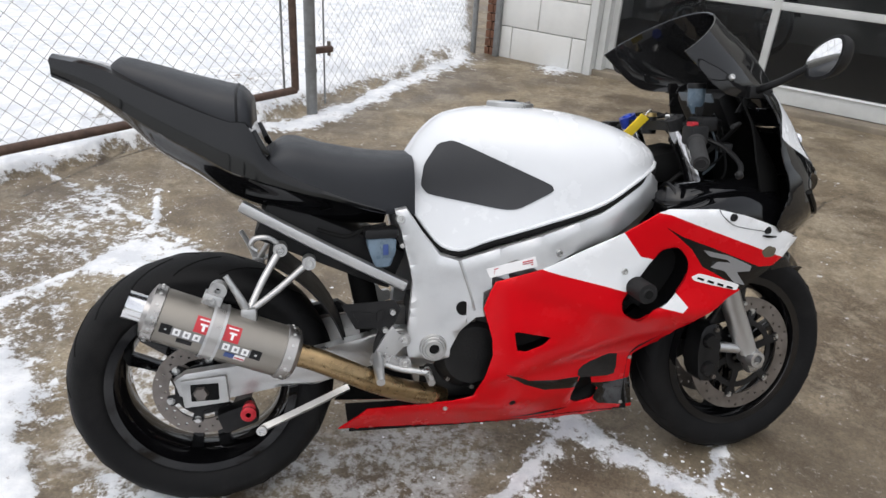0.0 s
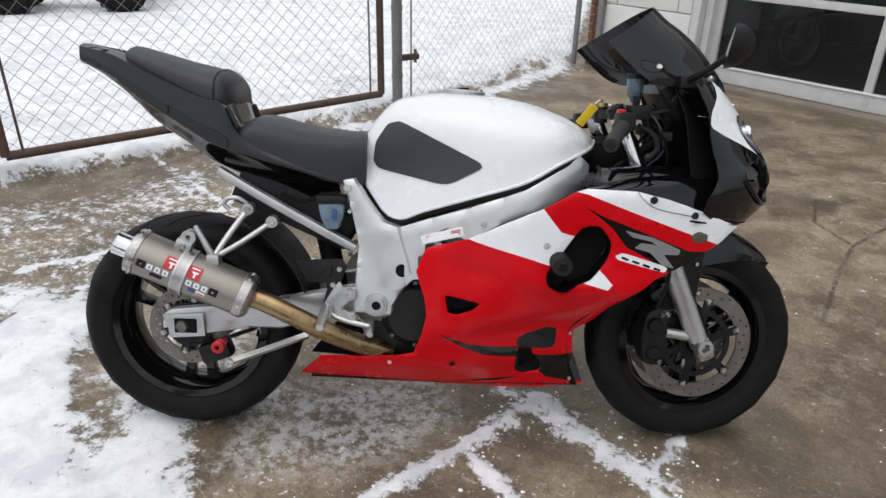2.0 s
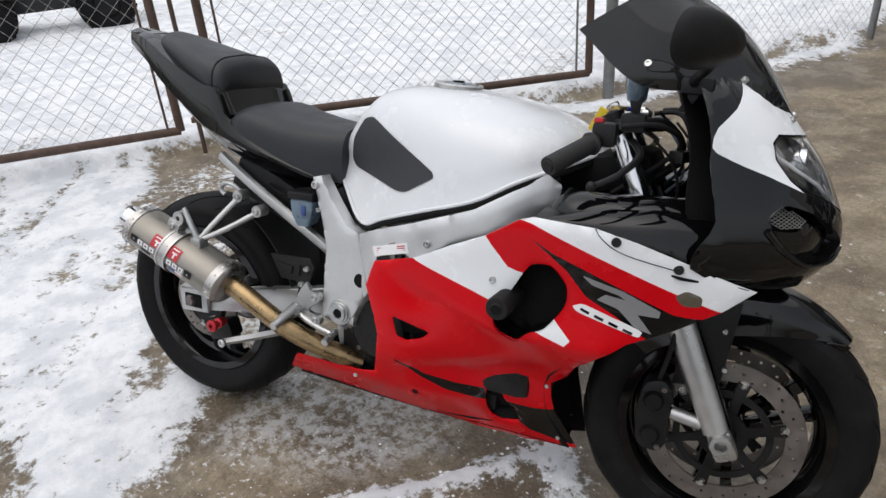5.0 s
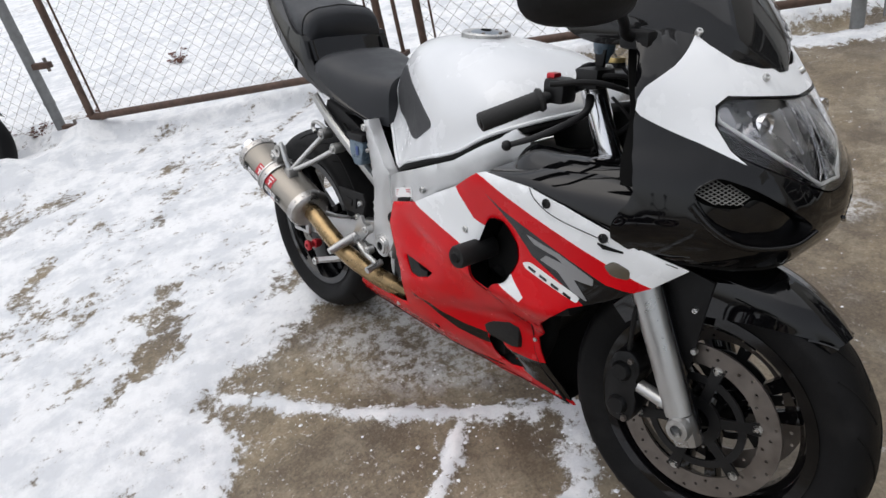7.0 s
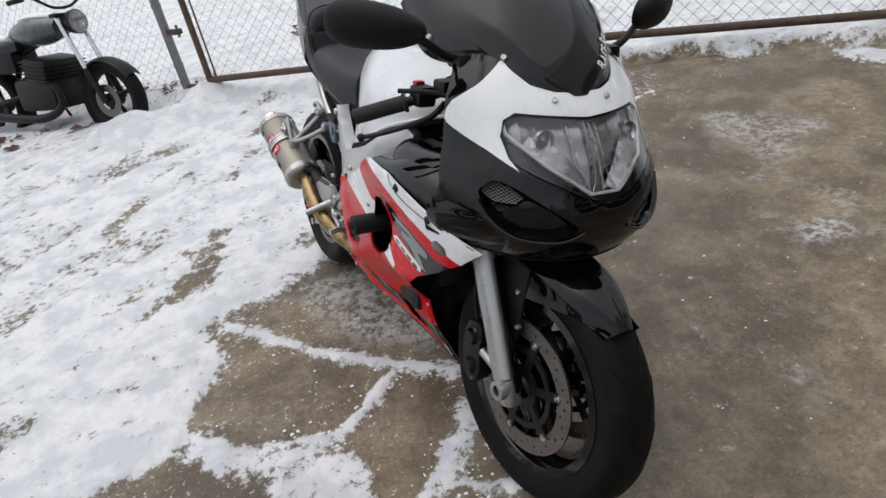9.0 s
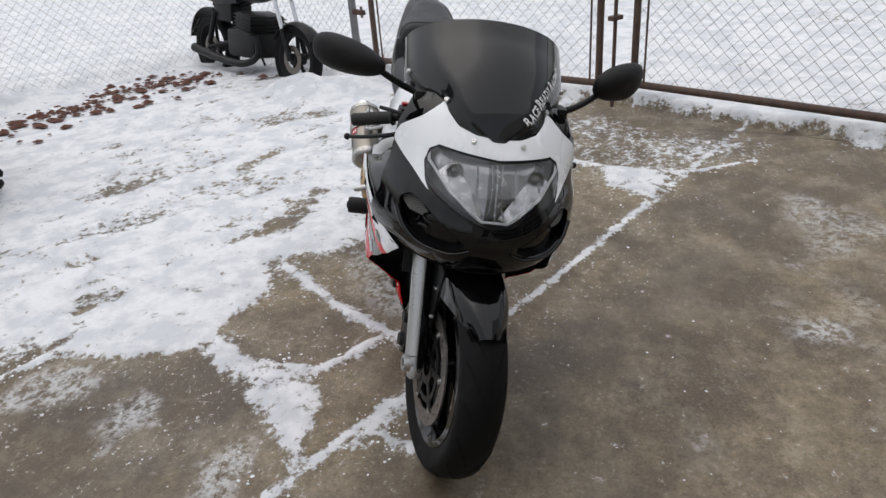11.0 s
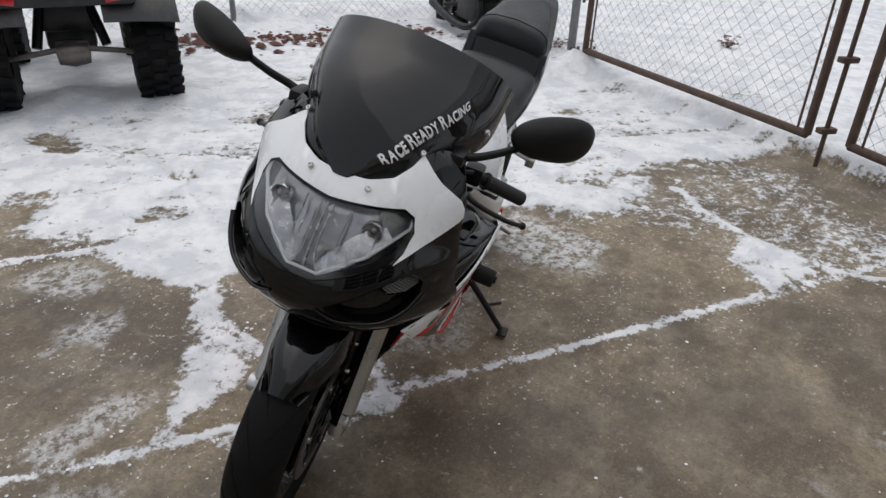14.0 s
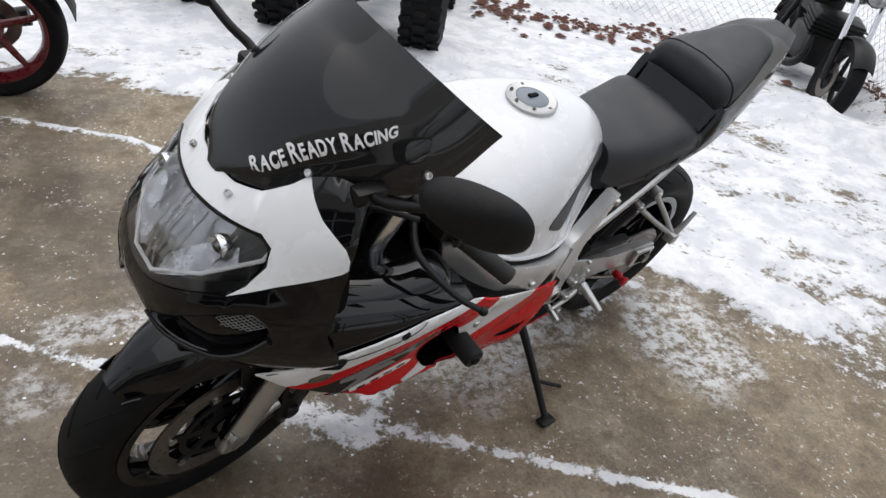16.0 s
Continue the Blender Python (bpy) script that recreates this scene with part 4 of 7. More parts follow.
for k in range(7):
    a = 2 * math.pi * k / 7
    part("cap_bolt", bolt((0.735 + 0.046 * math.cos(a), 0.046 * math.sin(a), 0.970), 0.004, (0, 0, 1), 0.003), STEEL, tank)


# seats and tail
def cushion(xs, top, low, wide, crown=0.014, edge=0.3):
    """A padded seat: lines along x for its top, lower edge and half width."""
    def f(u, v):
        x = xs[0] + (xs[-1] - xs[0]) * u
        t, b, w = ease(x, xs, top), ease(x, xs, low), ease(x, xs, wide)
        a = 2 * math.pi * v
        c, s = math.cos(a), math.sin(a)
        y = w * (abs(c) ** edge) * (1 if c > 0 else -1)
        if s > 0:
            z = b + (t - b) * abs(s) ** 0.42 - crown * (abs(y) / max(w, 1e-3)) ** 2
        else:
            z = b - 0.012 * abs(s)
        return Vector((x, y, z))
    return f


rider = part("rider_seat", body(cushion((0.150, 0.170, 0.215, 0.30, 0.41, 0.488), (0.850, 0.874, 0.896, 0.877, 0.860, 0.858), (0.846, 0.842, 0.822, 0.788, 0.750, 0.742),
                                        (0.112, 0.132, 0.143, 0.140, 0.125, 0.105)), 30, 48), SEAT, bike, "black vinyl rider seat", angle=70)
pillion = cushion((-0.140, -0.120, -0.06, 0.03, 0.10, 0.128, 0.143), (1.048, 1.064, 1.052, 1.028, 1.012, 1.004, 0.985), (1.034, 1.020, 0.992, 0.955, 0.928, 0.922, 0.926),
                  (0.048, 0.064, 0.086, 0.114, 0.127, 0.127, 0.116), 0.02)
pill = part("pillion_seat", body(pillion, 30, 48), SEAT, bike, "black vinyl passenger seat", angle=70)
part("seat_piping", tube([pillion(0.90, k / 40) for k in range(0, 21)], 0.0028, 6), SATIN, pill)


def tail_at(u, v):
    """u from the tail tip forward, v round it from the right bottom over the top."""
    x = -0.246 + 0.666 * u
    deck = ease(x, (-0.246, -0.15, -0.06, 0.03, 0.10, 0.14, 0.165, 0.22, 0.30, 0.42), (1.060, 1.040, 1.000, 0.962, 0.936, 0.926, 0.868, 0.828, 0.790, 0.745))
    crease = ease(x, (-0.246, -0.147, -0.088, -0.027, 0.035, 0.091, 0.161, 0.24, 0.29, 0.37, 0.42), (1.028, 0.985, 0.945, 0.908, 0.874, 0.840, 0.814, 0.789, 0.776, 0.751, 0.736))
    low = ease(x, (-0.246, -0.170, -0.104, -0.056, 0.019, 0.077, 0.13, 0.26, 0.34, 0.42), (1.02, 0.972, 0.918, 0.868, 0.818, 0.775, 0.748, 0.712, 0.700, 0.695))
    wide = ease(x, (-0.246, -0.17, -0.05, 0.05, 0.15, 0.25, 0.35, 0.42), (0.050, 0.084, 0.118, 0.138, 0.148, 0.148, 0.138, 0.125))
    pts = [(0.0, low), (0.30 * wide, low), (0.62 * wide, low + 0.25 * (crease - low)), (0.93 * wide, crease - 0.006), (1.0 * wide, crease), (1.0 * wide, crease + 0.45 * (deck - crease)),
           (0.95 * wide, deck), (0.5 * wide, deck + 0.008), (0, deck + 0.008)]
    q = 2 * v - 1
    s = (1 - abs(q)) * 8
    i = min(7, int(s))
    f = s - i
    y, z = pts[i][0] + (pts[i + 1][0] - pts[i][0]) * f, pts[i][1] + (pts[i + 1][1] - pts[i][1]) * f
    return Vector((x, y if q > 0 else -y, z))


bm = bmesh.new()
NU, NV = 44, 48
g = [[bm.verts.new(tail_at(i / NU, j / NV)) for j in range(NV)] for i in range(NU + 1)]
for i in range(NU):
    for j in range(NV):
        k = (j + 1) % NV
        bm.faces.new((g[i][j], g[i][k], g[i + 1][k], g[i + 1][j]))
bm.faces.new(g[0])
bm.faces.new(g[-1])
part("tail_fairing", bm, GLOSS, bike, "gloss black tail fairing", angle=32)
part("tail_light", body(lambda u, v: Vector((-0.254 + 0.075 * u, (0.030 + 0.035 * u) * math.cos(2 * math.pi * v), 1.052 - 0.012 * u + 0.010 * math.sin(2 * math.pi * v))), 8, 20), LENS_DARK, bike, "smoked tail light")
for s in (-1, 1):
    part("seat_bracket", plate([(0.140, 0.915), (0.152, 0.920), (0.178, 0.868), (0.163, 0.858)], 0.112 * s, 0.128 * s, 0.003), GLOSS, bike)
    part("subframe_rail", tube([(0.11, 0.098 * s, 0.757), (0.20, 0.110 * s, 0.707), (0.30, 0.116 * s, 0.652), (0.462, 0.124 * s, 0.566)], 0.0115, 8, 4, 1.25), ALLOY, bike, "brushed aluminium subframe rail")
    # passenger peg bracket: two arms meeting at the folded peg
    br = bmesh.new()
    add_tube(br, [(0.189, 0.122 * s, 0.663), (0.150, 0.165 * s, 0.606), (0.124, 0.205 * s, 0.560)], [0.0085, 0.007], 10, 3)
    add_tube(br, [(0.249, 0.120 * s, 0.631), (0.180, 0.168 * s, 0.585), (0.126, 0.206 * s, 0.556)], [0.008, 0.007], 10, 3)
    for x, z in ((0.189, 0.664), (0.249, 0.632)):
        add_lathe(br, [(0.006, -0.016), (0.015, -0.016), (0.015, 0.016), (0.006, 0.016)], (x, 0.120 * s, z), segs=20, closed=True)
    bracket = part("peg_bracket", br, ALLOY, bike, "silver passenger footpeg bracket")
    pg = bmesh.new()
    add_tube(pg, [(0.120, 0.208 * s, 0.552), (0.104, 0.212 * s, 0.590), (0.081, 0.211 * s, 0.634)], [0.010, 0.006], 10, 3)
    add_box(pg, (0.122, 0.207 * s, 0.548), (0.032, 0.032, 0.032), 0.006)
    part("passenger_peg", pg, ALLOY, bracket)
    for x, z in ((0.189, 0.664), (0.249, 0.632)):
        part("bracket_bolt", bolt((x, 0.137 * s, z), 0.009, (0, s, 0)), BOLT, bracket)
part("helmet_hook", tube([(0.190, -0.112, 0.668), (0.165, -0.124, 0.690), (0.138, -0.126, 0.690), (0.128, -0.126, 0.674), (0.140, -0.126, 0.662)], 0.006, 8, 4), ALLOY, bike)
part("underseat_tray", box((0.30, 0, 0.66), (0.33, 0.19, 0.10), 0.015, Matrix.Rotation(radians(24), 4, "Y")), MATT, bike, "black tray under the seat")
part("inner_fender", sheet(lambda u, v: Vector((0.34 * math.cos(radians(10 + 52 * u)) + 0.0, (v - 0.5) * 0.19, REAR[2] + 0.34 * math.sin(radians(10 + 52 * u)))), 18, 6, 0.004), MATT, bike)
part("fluid_reservoir", plate(rounded([(0.372, 0.688), (0.440, 0.688), (0.436, 0.655), (0.425, 0.622), (0.392, 0.620), (0.380, 0.652)], 2, 0.2), -0.158, -0.115, 0.006), FLUID, bike, "translucent grey brake fluid reservoir")
part("reservoir_cap", box((0.406, -0.136, 0.697), (0.074, 0.052, 0.020), 0.005), SATIN, bike)
part("reservoir_label", box((0.414, -0.1595, 0.662), (0.012, 0.002, 0.024), 0.0008), BLUEDECAL, bike)
part("reservoir_bolt", bolt((0.452, -0.150, 0.668), 0.006), BOLT, bike)
part("battery_wires", tube([(0.27, -0.105, 0.70), (0.33, -0.12, 0.685), (0.37, -0.12, 0.70), (0.42, -0.12, 0.71)], 0.005, 8, 5), VOID, bike)

# frame, engine, swingarm
def frame_y(x, z):
    """The spar's outer face; it steps in where the fairing covers it."""
    tuck = ease(ease(x, (0.62, 0.65, 0.752, 0.846, 0.926, 1.0), (0.40, 0.585, 0.613, 0.658, 0.694, 0.738)) - z, (0.0, 0.03), (0.0, 0.045))
    return tuck - ease(x, (0.43, 0.55, 0.65, 0.79, 0.95, 1.05), (0.152, 0.166, 0.203, 0.232, 0.222, 0.170))


PIVOT = [(0.436, 0.745), (0.452, 0.690), (0.468, 0.621), (0.475, 0.579), (0.465, 0.479), (0.461, 0.421), (0.490, 0.294), (0.551, 0.294), (0.555, 0.377), (0.559, 0.422), (0.579, 0.466), (0.612, 0.502),
         (0.650, 0.510), (0.70, 0.54), (0.80, 0.575), (0.95, 0.62), (1.03, 0.70), (1.045, 0.80), (1.02, 0.822), (0.96, 0.785), (0.885, 0.742), (0.758, 0.698), (0.64, 0.658), (0.575, 0.632), (0.535, 0.643), (0.50, 0.690), (0.462, 0.750)]
for s in (-1, 1):
    y0 = (lambda x, z: frame_y(x, z)) if s < 0 else (lambda x, z: -frame_y(x, z))
    flip = (lambda x, z: (x, frame_y(x, z), z)) if s < 0 else (lambda x, z: (x, -frame_y(x, z), z))
    fr = part("main_frame", skin(PIVOT, flip, res=0.02, thick=0.035, edge=0.004), FRAME, bike, "brushed aluminium twin-spar frame")
    part("pivot_ring", lathe([(0.012, 0.004), (0.012, -0.012), (0.02, -0.012), (0.022, -0.008), (0.026, -0.008), (0.028, -0.004), (0.031, -0.004), (0.032, 0.0), (0.032, 0.02)], (0.521, 0.164 * s, 0.427), segs=36, turn=Matrix.Rotation(math.pi if s > 0 else 0, 4, "X")), ALLOY, fr)
    part("pivot_bore", lathe([(0, -0.006), (0.013, -0.006), (0.013, 0.01), (0, 0.01)], (0.521, 0.166 * s, 0.427), segs=24), VOID, fr)
    part("frame_plug", lathe([(0, -0.003), (0.016, -0.003), (0.0175, 0), (0.0175, 0.01), (0, 0.01)], (0.588, 0.178 * s, 0.523), segs=28), VOID, fr)
    part("frame_weld", tube([(0.577, s * 0.175, 0.634), (0.588, s * 0.179, 0.600), (0.602, s * 0.184, 0.555), (0.610, s * 0.187, 0.520)], 0.0035, 6, 4), ALLOY, fr)
    part("frame_bolt", bolt((0.787, 0.235 * s, 0.657), 0.008, (0, s, 0)), BOLT, fr)
    part("seat_bolt", bolt((0.447, 0.155 * s, 0.728), 0.010, (0, s, 0)), BOLT, fr)
wl = bmesh.new()
add_plate(wl, [(0.64, 0.598), (0.740, 0.628), (0.735, 0.650), (0.632, 0.618)], lambda x, z: frame_y(x, z) - 0.0015, lambda x, z: frame_y(x, z) + 0.002)
lab = part("warning_label", wl, DECALW, bike, "worn white warning label")
wb = bmesh.new()
for k in range(3):
    x = 0.648 + 0.03 * k
    z = 0.607 + 0.009 * k
    for q in range(3):
        add_plate(wb, [(x, z + 0.005 * q), (x + 0.022, z + 0.0065 + 0.005 * q), (x + 0.022, z + 0.0085 + 0.005 * q), (x, z + 0.002 + 0.005 * q)], lambda x, z: frame_y(x, z) - 0.0025, lambda x, z: frame_y(x, z))
part("label_print", wb, REDDECAL, lab)
en = bmesh.new()
add_box(en, (0.80, 0, 0.45), (0.40, 0.28, 0.30), 0.03)
add_box(en, (0.78, 0, 0.27), (0.26, 0.18, 0.10), 0.03)
add_box(en, (0.92, 0, 0.58), (0.22, 0.34, 0.16), 0.03, Matrix.Rotation(radians(20), 4, "Y"))
add_box(en, (0.60, 0, 0.38), (0.22, 0.24, 0.22), 0.03)
engine = part("engine", en, ENGINE, bike, "black four-cylinder engine block")
for s in (-1, 1):
    cv = bmesh.new()
    add_lathe(cv, [(0, -0.03), (0.07, -0.03), (0.088, -0.015), (0.095, 0.0), (0.095, 0.03), (0, 0.03)], (0.620, 0.120 * s, 0.395), segs=40, turn=Matrix.Rotation(math.pi if s > 0 else 0, 4, "X"))
    cover = part("clutch_cover", cv, ENGINE, engine)
    for k in range(8):
        a = 2 * math.pi * k / 8
        part("cover_bolt", bolt((0.620 + 0.085 * math.cos(a), 0.137 * s, 0.395 + 0.085 * math.sin(a)), 0.006, (0, s, 0)), STEEL, cover)
part("radiator", box((1.07, 0, 0.55), (0.045, 0.27, 0.24), 0.008, Matrix.Rotation(radians(-22), 4, "Y")), ENGINE, bike, "dark radiator core")
part("exhaust_header", tube([(1.02, -0.05, 0.45), (1.0, -0.05, 0.30), (0.92, -0.05, 0.215), (0.70, -0.06, 0.20), (0.56, -0.09, 0.25), (0.48, -0.14, 0.305)], 0.024, 14, 5), VOID, bike)
for s in (-1, 1):
    sw = [(-0.055, 0.372), (-0.03, 0.388), (0.06, 0.396), (0.17, 0.398), (0.32, 0.432), (0.44, 0.455), (0.50, 0.45), (0.50, 0.39), (0.40, 0.372), (0.255, 0.338), (0.17, 0.346), (0.055, 0.322), (0.0, 0.316), (-0.045, 0.335)]
    arm = part("swingarm", plate(sw, lambda x, z: s * ease(x, (0, 0.2, 0.5), (0.122, 0.122, 0.095)), lambda x, z: s * ease(x, (0, 0.2, 0.5), (0.092, 0.090, 0.06)), 0.006), ALLOY, bike, "cast alloy swingarm")
    ad = bmesh.new()
    add_box(ad, (0.012, 0.128 * s, 0.347), (0.098, 0.014, 0.066), 0.006, Matrix.Rotation(radians(-4), 4, "Y"))
    adj = part("axle_block", ad, ALLOY, arm)
    part("axle_recess", box((0.012, 0.1345 * s, 0.347), (0.060, 0.006, 0.040), 0.003), VOID, adj)
    part("axle_nut", lathe([(0, -0.010), (0.014, -0.010), (0.018, -0.004), (0.018, 0.010), (0, 0.010)], (0.004, 0.136 * s, 0.346), segs=6), STEEL, adj)
    part("spool", lathe([(0.006, -0.012), (0.006, -0.020), (0.013, -0.020), (0.017, -0.017), (0.017, -0.010), (0.010, -0.004), (0.010, 0.004), (0.015, 0.008), (0.012, 0.03), (0, 0.03)], (0.104, 0.150 * s, 0.300), segs=24, turn=Matrix.Rotation(math.pi if s > 0 else 0, 4, "X")), REDMETAL, arm, "red swingarm spool")
rc = bmesh.new()
add_box(rc, (0.075, -0.085, 0.262), (0.085, 0.05, 0.055), 0.012, Matrix.Rotation(radians(-18), 4, "Y"))
part("rear_caliper", rc, SATIN, bike, "black rear brake caliper")
part("torque_arm", tube([(0.125, -0.150, 0.252), (0.21, -0.130, 0.278), (0.33, -0.105, 0.318)], 0.010, 4, 4, 1.0), ALLOY, bike, "silver brake torque arm")
part("torque_bolt", bolt((0.130, -0.158, 0.253), 0.012), BOLT, bike)
part("rear_shock", tube([(0.36, 0, 0.62), (0.40, 0, 0.40)], 0.03, 14), VOID, bike)
part("chain", tube([(0.0, 0.093, 0.416), (0.25, 0.093, 0.425), (0.50, 0.085, 0.455), (0.535, 0.085, 0.43), (0.50, 0.085, 0.40), (0.25, 0.093, 0.31), (0.0, 0.093, 0.218), (-0.09, 0.093, 0.27), (-0.09, 0.093, 0.37), (0.0, 0.093, 0.416)], 0.007, 6, 4), STEEL, bike, "drive chain")
part("chain_guard", plate([(0.12, 0.445), (0.32, 0.47), (0.36, 0.44), (0.14, 0.425)], 0.082, 0.108, 0.003), MATT, bike)
hg = bmesh.new()
add_plate(hg, [(0.314, 0.541), (0.433, 0.546), (0.446, 0.525), (0.420, 0.463), (0.398, 0.466), (0.392, 0.486), (0.345, 0.482)], -0.164, -0.156, 0.003)
add_plate(hg, [(0.336, 0.526), (0.385, 0.520), (0.380, 0.500), (0.350, 0.500)], -0.168, -0.163, 0.002)
add_plate(hg, [(0.392, 0.520), (0.408, 0.528), (0.405, 0.500), (0.390, 0.498)], -0.169, -0.163, 0.002)
add_tube(hg, [(0.405, -0.150, 0.470), (0.395, -0.152, 0.440), (0.392, -0.158, 0.418)], 0.010, 10, 3)
part("heel_guard", hg, MATT, bike, "black heel guard")
for s in (-1, 1):
    rs = bmesh.new()
    add_plate(rs, rounded([(0.428, 0.490), (0.437, 0.466), (0.455, 0.467), (0.465, 0.454), (0.456, 0.441), (0.424, 0.414), (0.452, 0.408), (0.465, 0.396), (0.456, 0.383), (0.402, 0.390), (0.382, 0.402), (0.385, 0.425), (0.410, 0.468)], 2, 0.2), 0.160 * s, 0.170 * s, 0.002)
    for x, z in ((0.453, 0.454), (0.454, 0.395), (0.450, 0.335)):
        add_lathe(rs, [(0.005, -0.009), (0.0145, -0.009), (0.0145, 0.009), (0.005, 0.009)], (x, 0.166 * s, z), closed=True, segs=20)
    rearset = part("rearset_plate", rs, ALLOY, bike, "silver rearset bracket")
    part("rider_peg", tube([(0.392, 0.168 * s, 0.416), (0.390, 0.21 * s, 0.404), (0.389, 0.253 * s, 0.392)], [0.0145, 0.0095], 12, 3), ALLOY, rearset, "knurled silver footpeg")
    pd = bmesh.new()
    add_tube(pd, [(0.390, 0.166 * s, 0.408), (0.43, 0.172 * s, 0.388), (0.505, 0.178 * s, 0.372)], 0.0075, 10, 4)
    add_tube(pd, [(0.506, 0.162 * s, 0.373), (0.508, 0.212 * s, 0.362)], 0.0095, 6)
    add_lathe(pd, [(0.006, -0.011), (0.017, -0.011), (0.017, 0.011), (0.006, 0.011)], (0.392, 0.172 * s, 0.408), closed=True, segs=20)
    part("foot_pedal", pd, ALLOY, rearset)
    for x, z in ((0.453, 0.454), (0.454, 0.395), (0.450, 0.335)):
        part("rearset_bolt", bolt((x, 0.173 * s, z), 0.009, (0, s, 0), 0.006), BOLT, rearset)
    for x, z in ((0.427, 0.520), (0.410, 0.479)):
        part("rearset_bolt", bolt((x, 0.168 * s, z), 0.007, (0, s, 0), 0.006), BOLT, rearset)

# silencer on the right
A, B = Vector((0.205, -0.198, 0.450)), Vector((-0.070, -0.216, 0.571))
axis = (B - A).normalized()
M = Matrix.Translation(A) @ axis.to_track_quat("Z", "X").to_matrix().to_4x4()
LEN = (B - A).length


def can(profile, segs=40, oval=0.85):
    m = bmesh.new()
    add_lathe(m, profile, (0, 0, 0), "z", segs)
    bmesh.ops.transform(m, matrix=M @ Matrix.Diagonal((oval, 0.98, 1, 1)), verts=m.verts)
    return m


muff = part("silencer", can([(0.0, 0.01), (0.058, 0.01), (0.0640, 0.014), (0.0640, LEN - 0.014), (0.058, LEN - 0.01), (0, LEN - 0.01)]), TITAN, bike, "titanium exhaust silencer with a badge")
part("front_cap", can([(0.0, -0.008), (0.050, -0.008), (0.060, -0.004), (0.0672, 0.004), (0.0672, 0.026), (0.0640, 0.028)]), CAPSTEEL, muff)
part("rear_cap", can([(0.0640, LEN - 0.022), (0.0668, LEN - 0.020), (0.0668, LEN), (0.050, LEN + 0.006), (0.034, LEN + 0.010), (0.030, LEN + 0.004)]), CAPSTEEL, muff)
part("outlet", can([(0.033, LEN - 0.01), (0.033, LEN + 0.040), (0.0345, LEN + 0.044), (0.030, LEN + 0.044), (0.028, LEN + 0.02), (0.0, LEN + 0.018)], 32), CHROME, muff, "polished outlet pipe")
for ring in (0.015, LEN - 0.010):
    for k in range(14):
        a = 2 * math.pi * k / 14
        w = Vector((0.85 * math.cos(a), 0.98 * math.sin(a), 0))
        part("cap_rivet", bolt(M @ Vector((0.0668 * w.x, 0.0668 * w.y, ring)), 0.0035, (M.to_3x3() @ w), 0.002), BOLT, muff)
strap = can([(0.0647, LEN * 0.53), (0.0682, LEN * 0.53), (0.0682, LEN * 0.605), (0.0647, LEN * 0.605)])
part("strap", strap, CAPSTEEL, muff, "alloy silencer strap")
clip = M @ Vector((0.0, 0.0, LEN * 0.57)) + Vector((0.004, -0.002, 0.066))
lug = part("strap_lug", box(clip, (0.040, 0.030, 0.030), 0.005, Matrix.Rotation(radians(24), 4, "Y")), ALLOY, muff, "cast strap lug")
part("lug_bolt", bolt(clip + Vector((0.0, -0.016, 0.002)), 0.008), BOLT, lug)
part("lug_eye", lathe([(0.006, -0.012), (0.018, -0.012), (0.018, 0.012), (0.006, 0.012)], clip + Vector((0.012, 0.004, 0.020)), closed=True, segs=20), ALLOY, lug)
for k in (0.515, 0.60):
    part("strap_edge", can([(0.0680, LEN * k), (0.0700, LEN * k), (0.0700, LEN * (k + 0.018)), (0.0680, LEN * (k + 0.018))]), ALLOY, muff)


def can_at(a, h):
    """On the sleeve: a in degrees round it, h along it."""
    return M @ Vector((0.0643 * 0.85 * math.cos(radians(a)), 0.0643 * 0.98 * math.sin(radians(a)), h))


out_dir = M.to_3x3().inverted() @ Vector((0, -1, 0.12))
A0 = math.degrees(math.atan2(out_dir.y, out_dir.x))
spin = 1 if (M.to_3x3() @ Vector((-math.sin(radians(A0)), math.cos(radians(A0)), 0))).z > 0 else -1


def badge(name, h0, h1, a0, a1, material, lift, label="", skew=0.0):
    bm = bmesh.new()
    n = 10
    g = []
    for i in range(n + 1):
        f = i / n
        row = []
        for h in (h0, h1):
            p = can_at(A0 + spin * (a0 + (a1 - a0) * f), h + skew * f)
            c = M @ Vector((0, 0, h))
            row.append(bm.verts.new(p + (p - c).normalized() * lift))
        g.append(row)
    for a, b in zip(g, g[1:]):
        bm.faces.new((a[0], b[0], b[1], a[1]))
    bmesh.ops.recalc_face_normals(bm, faces=bm.faces)
    bmesh.ops.solidify(bm, geom=bm.faces[:], thickness=0.0006)
    return part(name, bm, material, muff, label)


for h0, h1, a in ((0.070, 0.092, -17), (0.250, 0.272, -17)):
    badge("badge_end", h0, h1, a, 3, SATIN, 0.0014, "black riveted badge end")
    badge("badge_rivet", (h0 + h1) / 2 - 0.0025, (h0 + h1) / 2 + 0.0025, -9, -5, BOLT, 0.0028)
badge("badge_plate", 0.092, 0.250, -17, -1, GREY, 0.0010, "grey metal badge plate")
for k in range(8):
    if k not in (3, 4):
        badge("badge_bar", 0.096 + 0.0195 * k, 0.110 + 0.0195 * k, -14, 0, DECALW, 0.0024)
        badge("badge_bar", 0.1005 + 0.0195 * k, 0.1055 + 0.0195 * k, -10, -4, GREY, 0.0030)
badge("red_block", 0.122, 0.212, 4, 38, REDDECAL, 0.0012, "red block with white strokes")
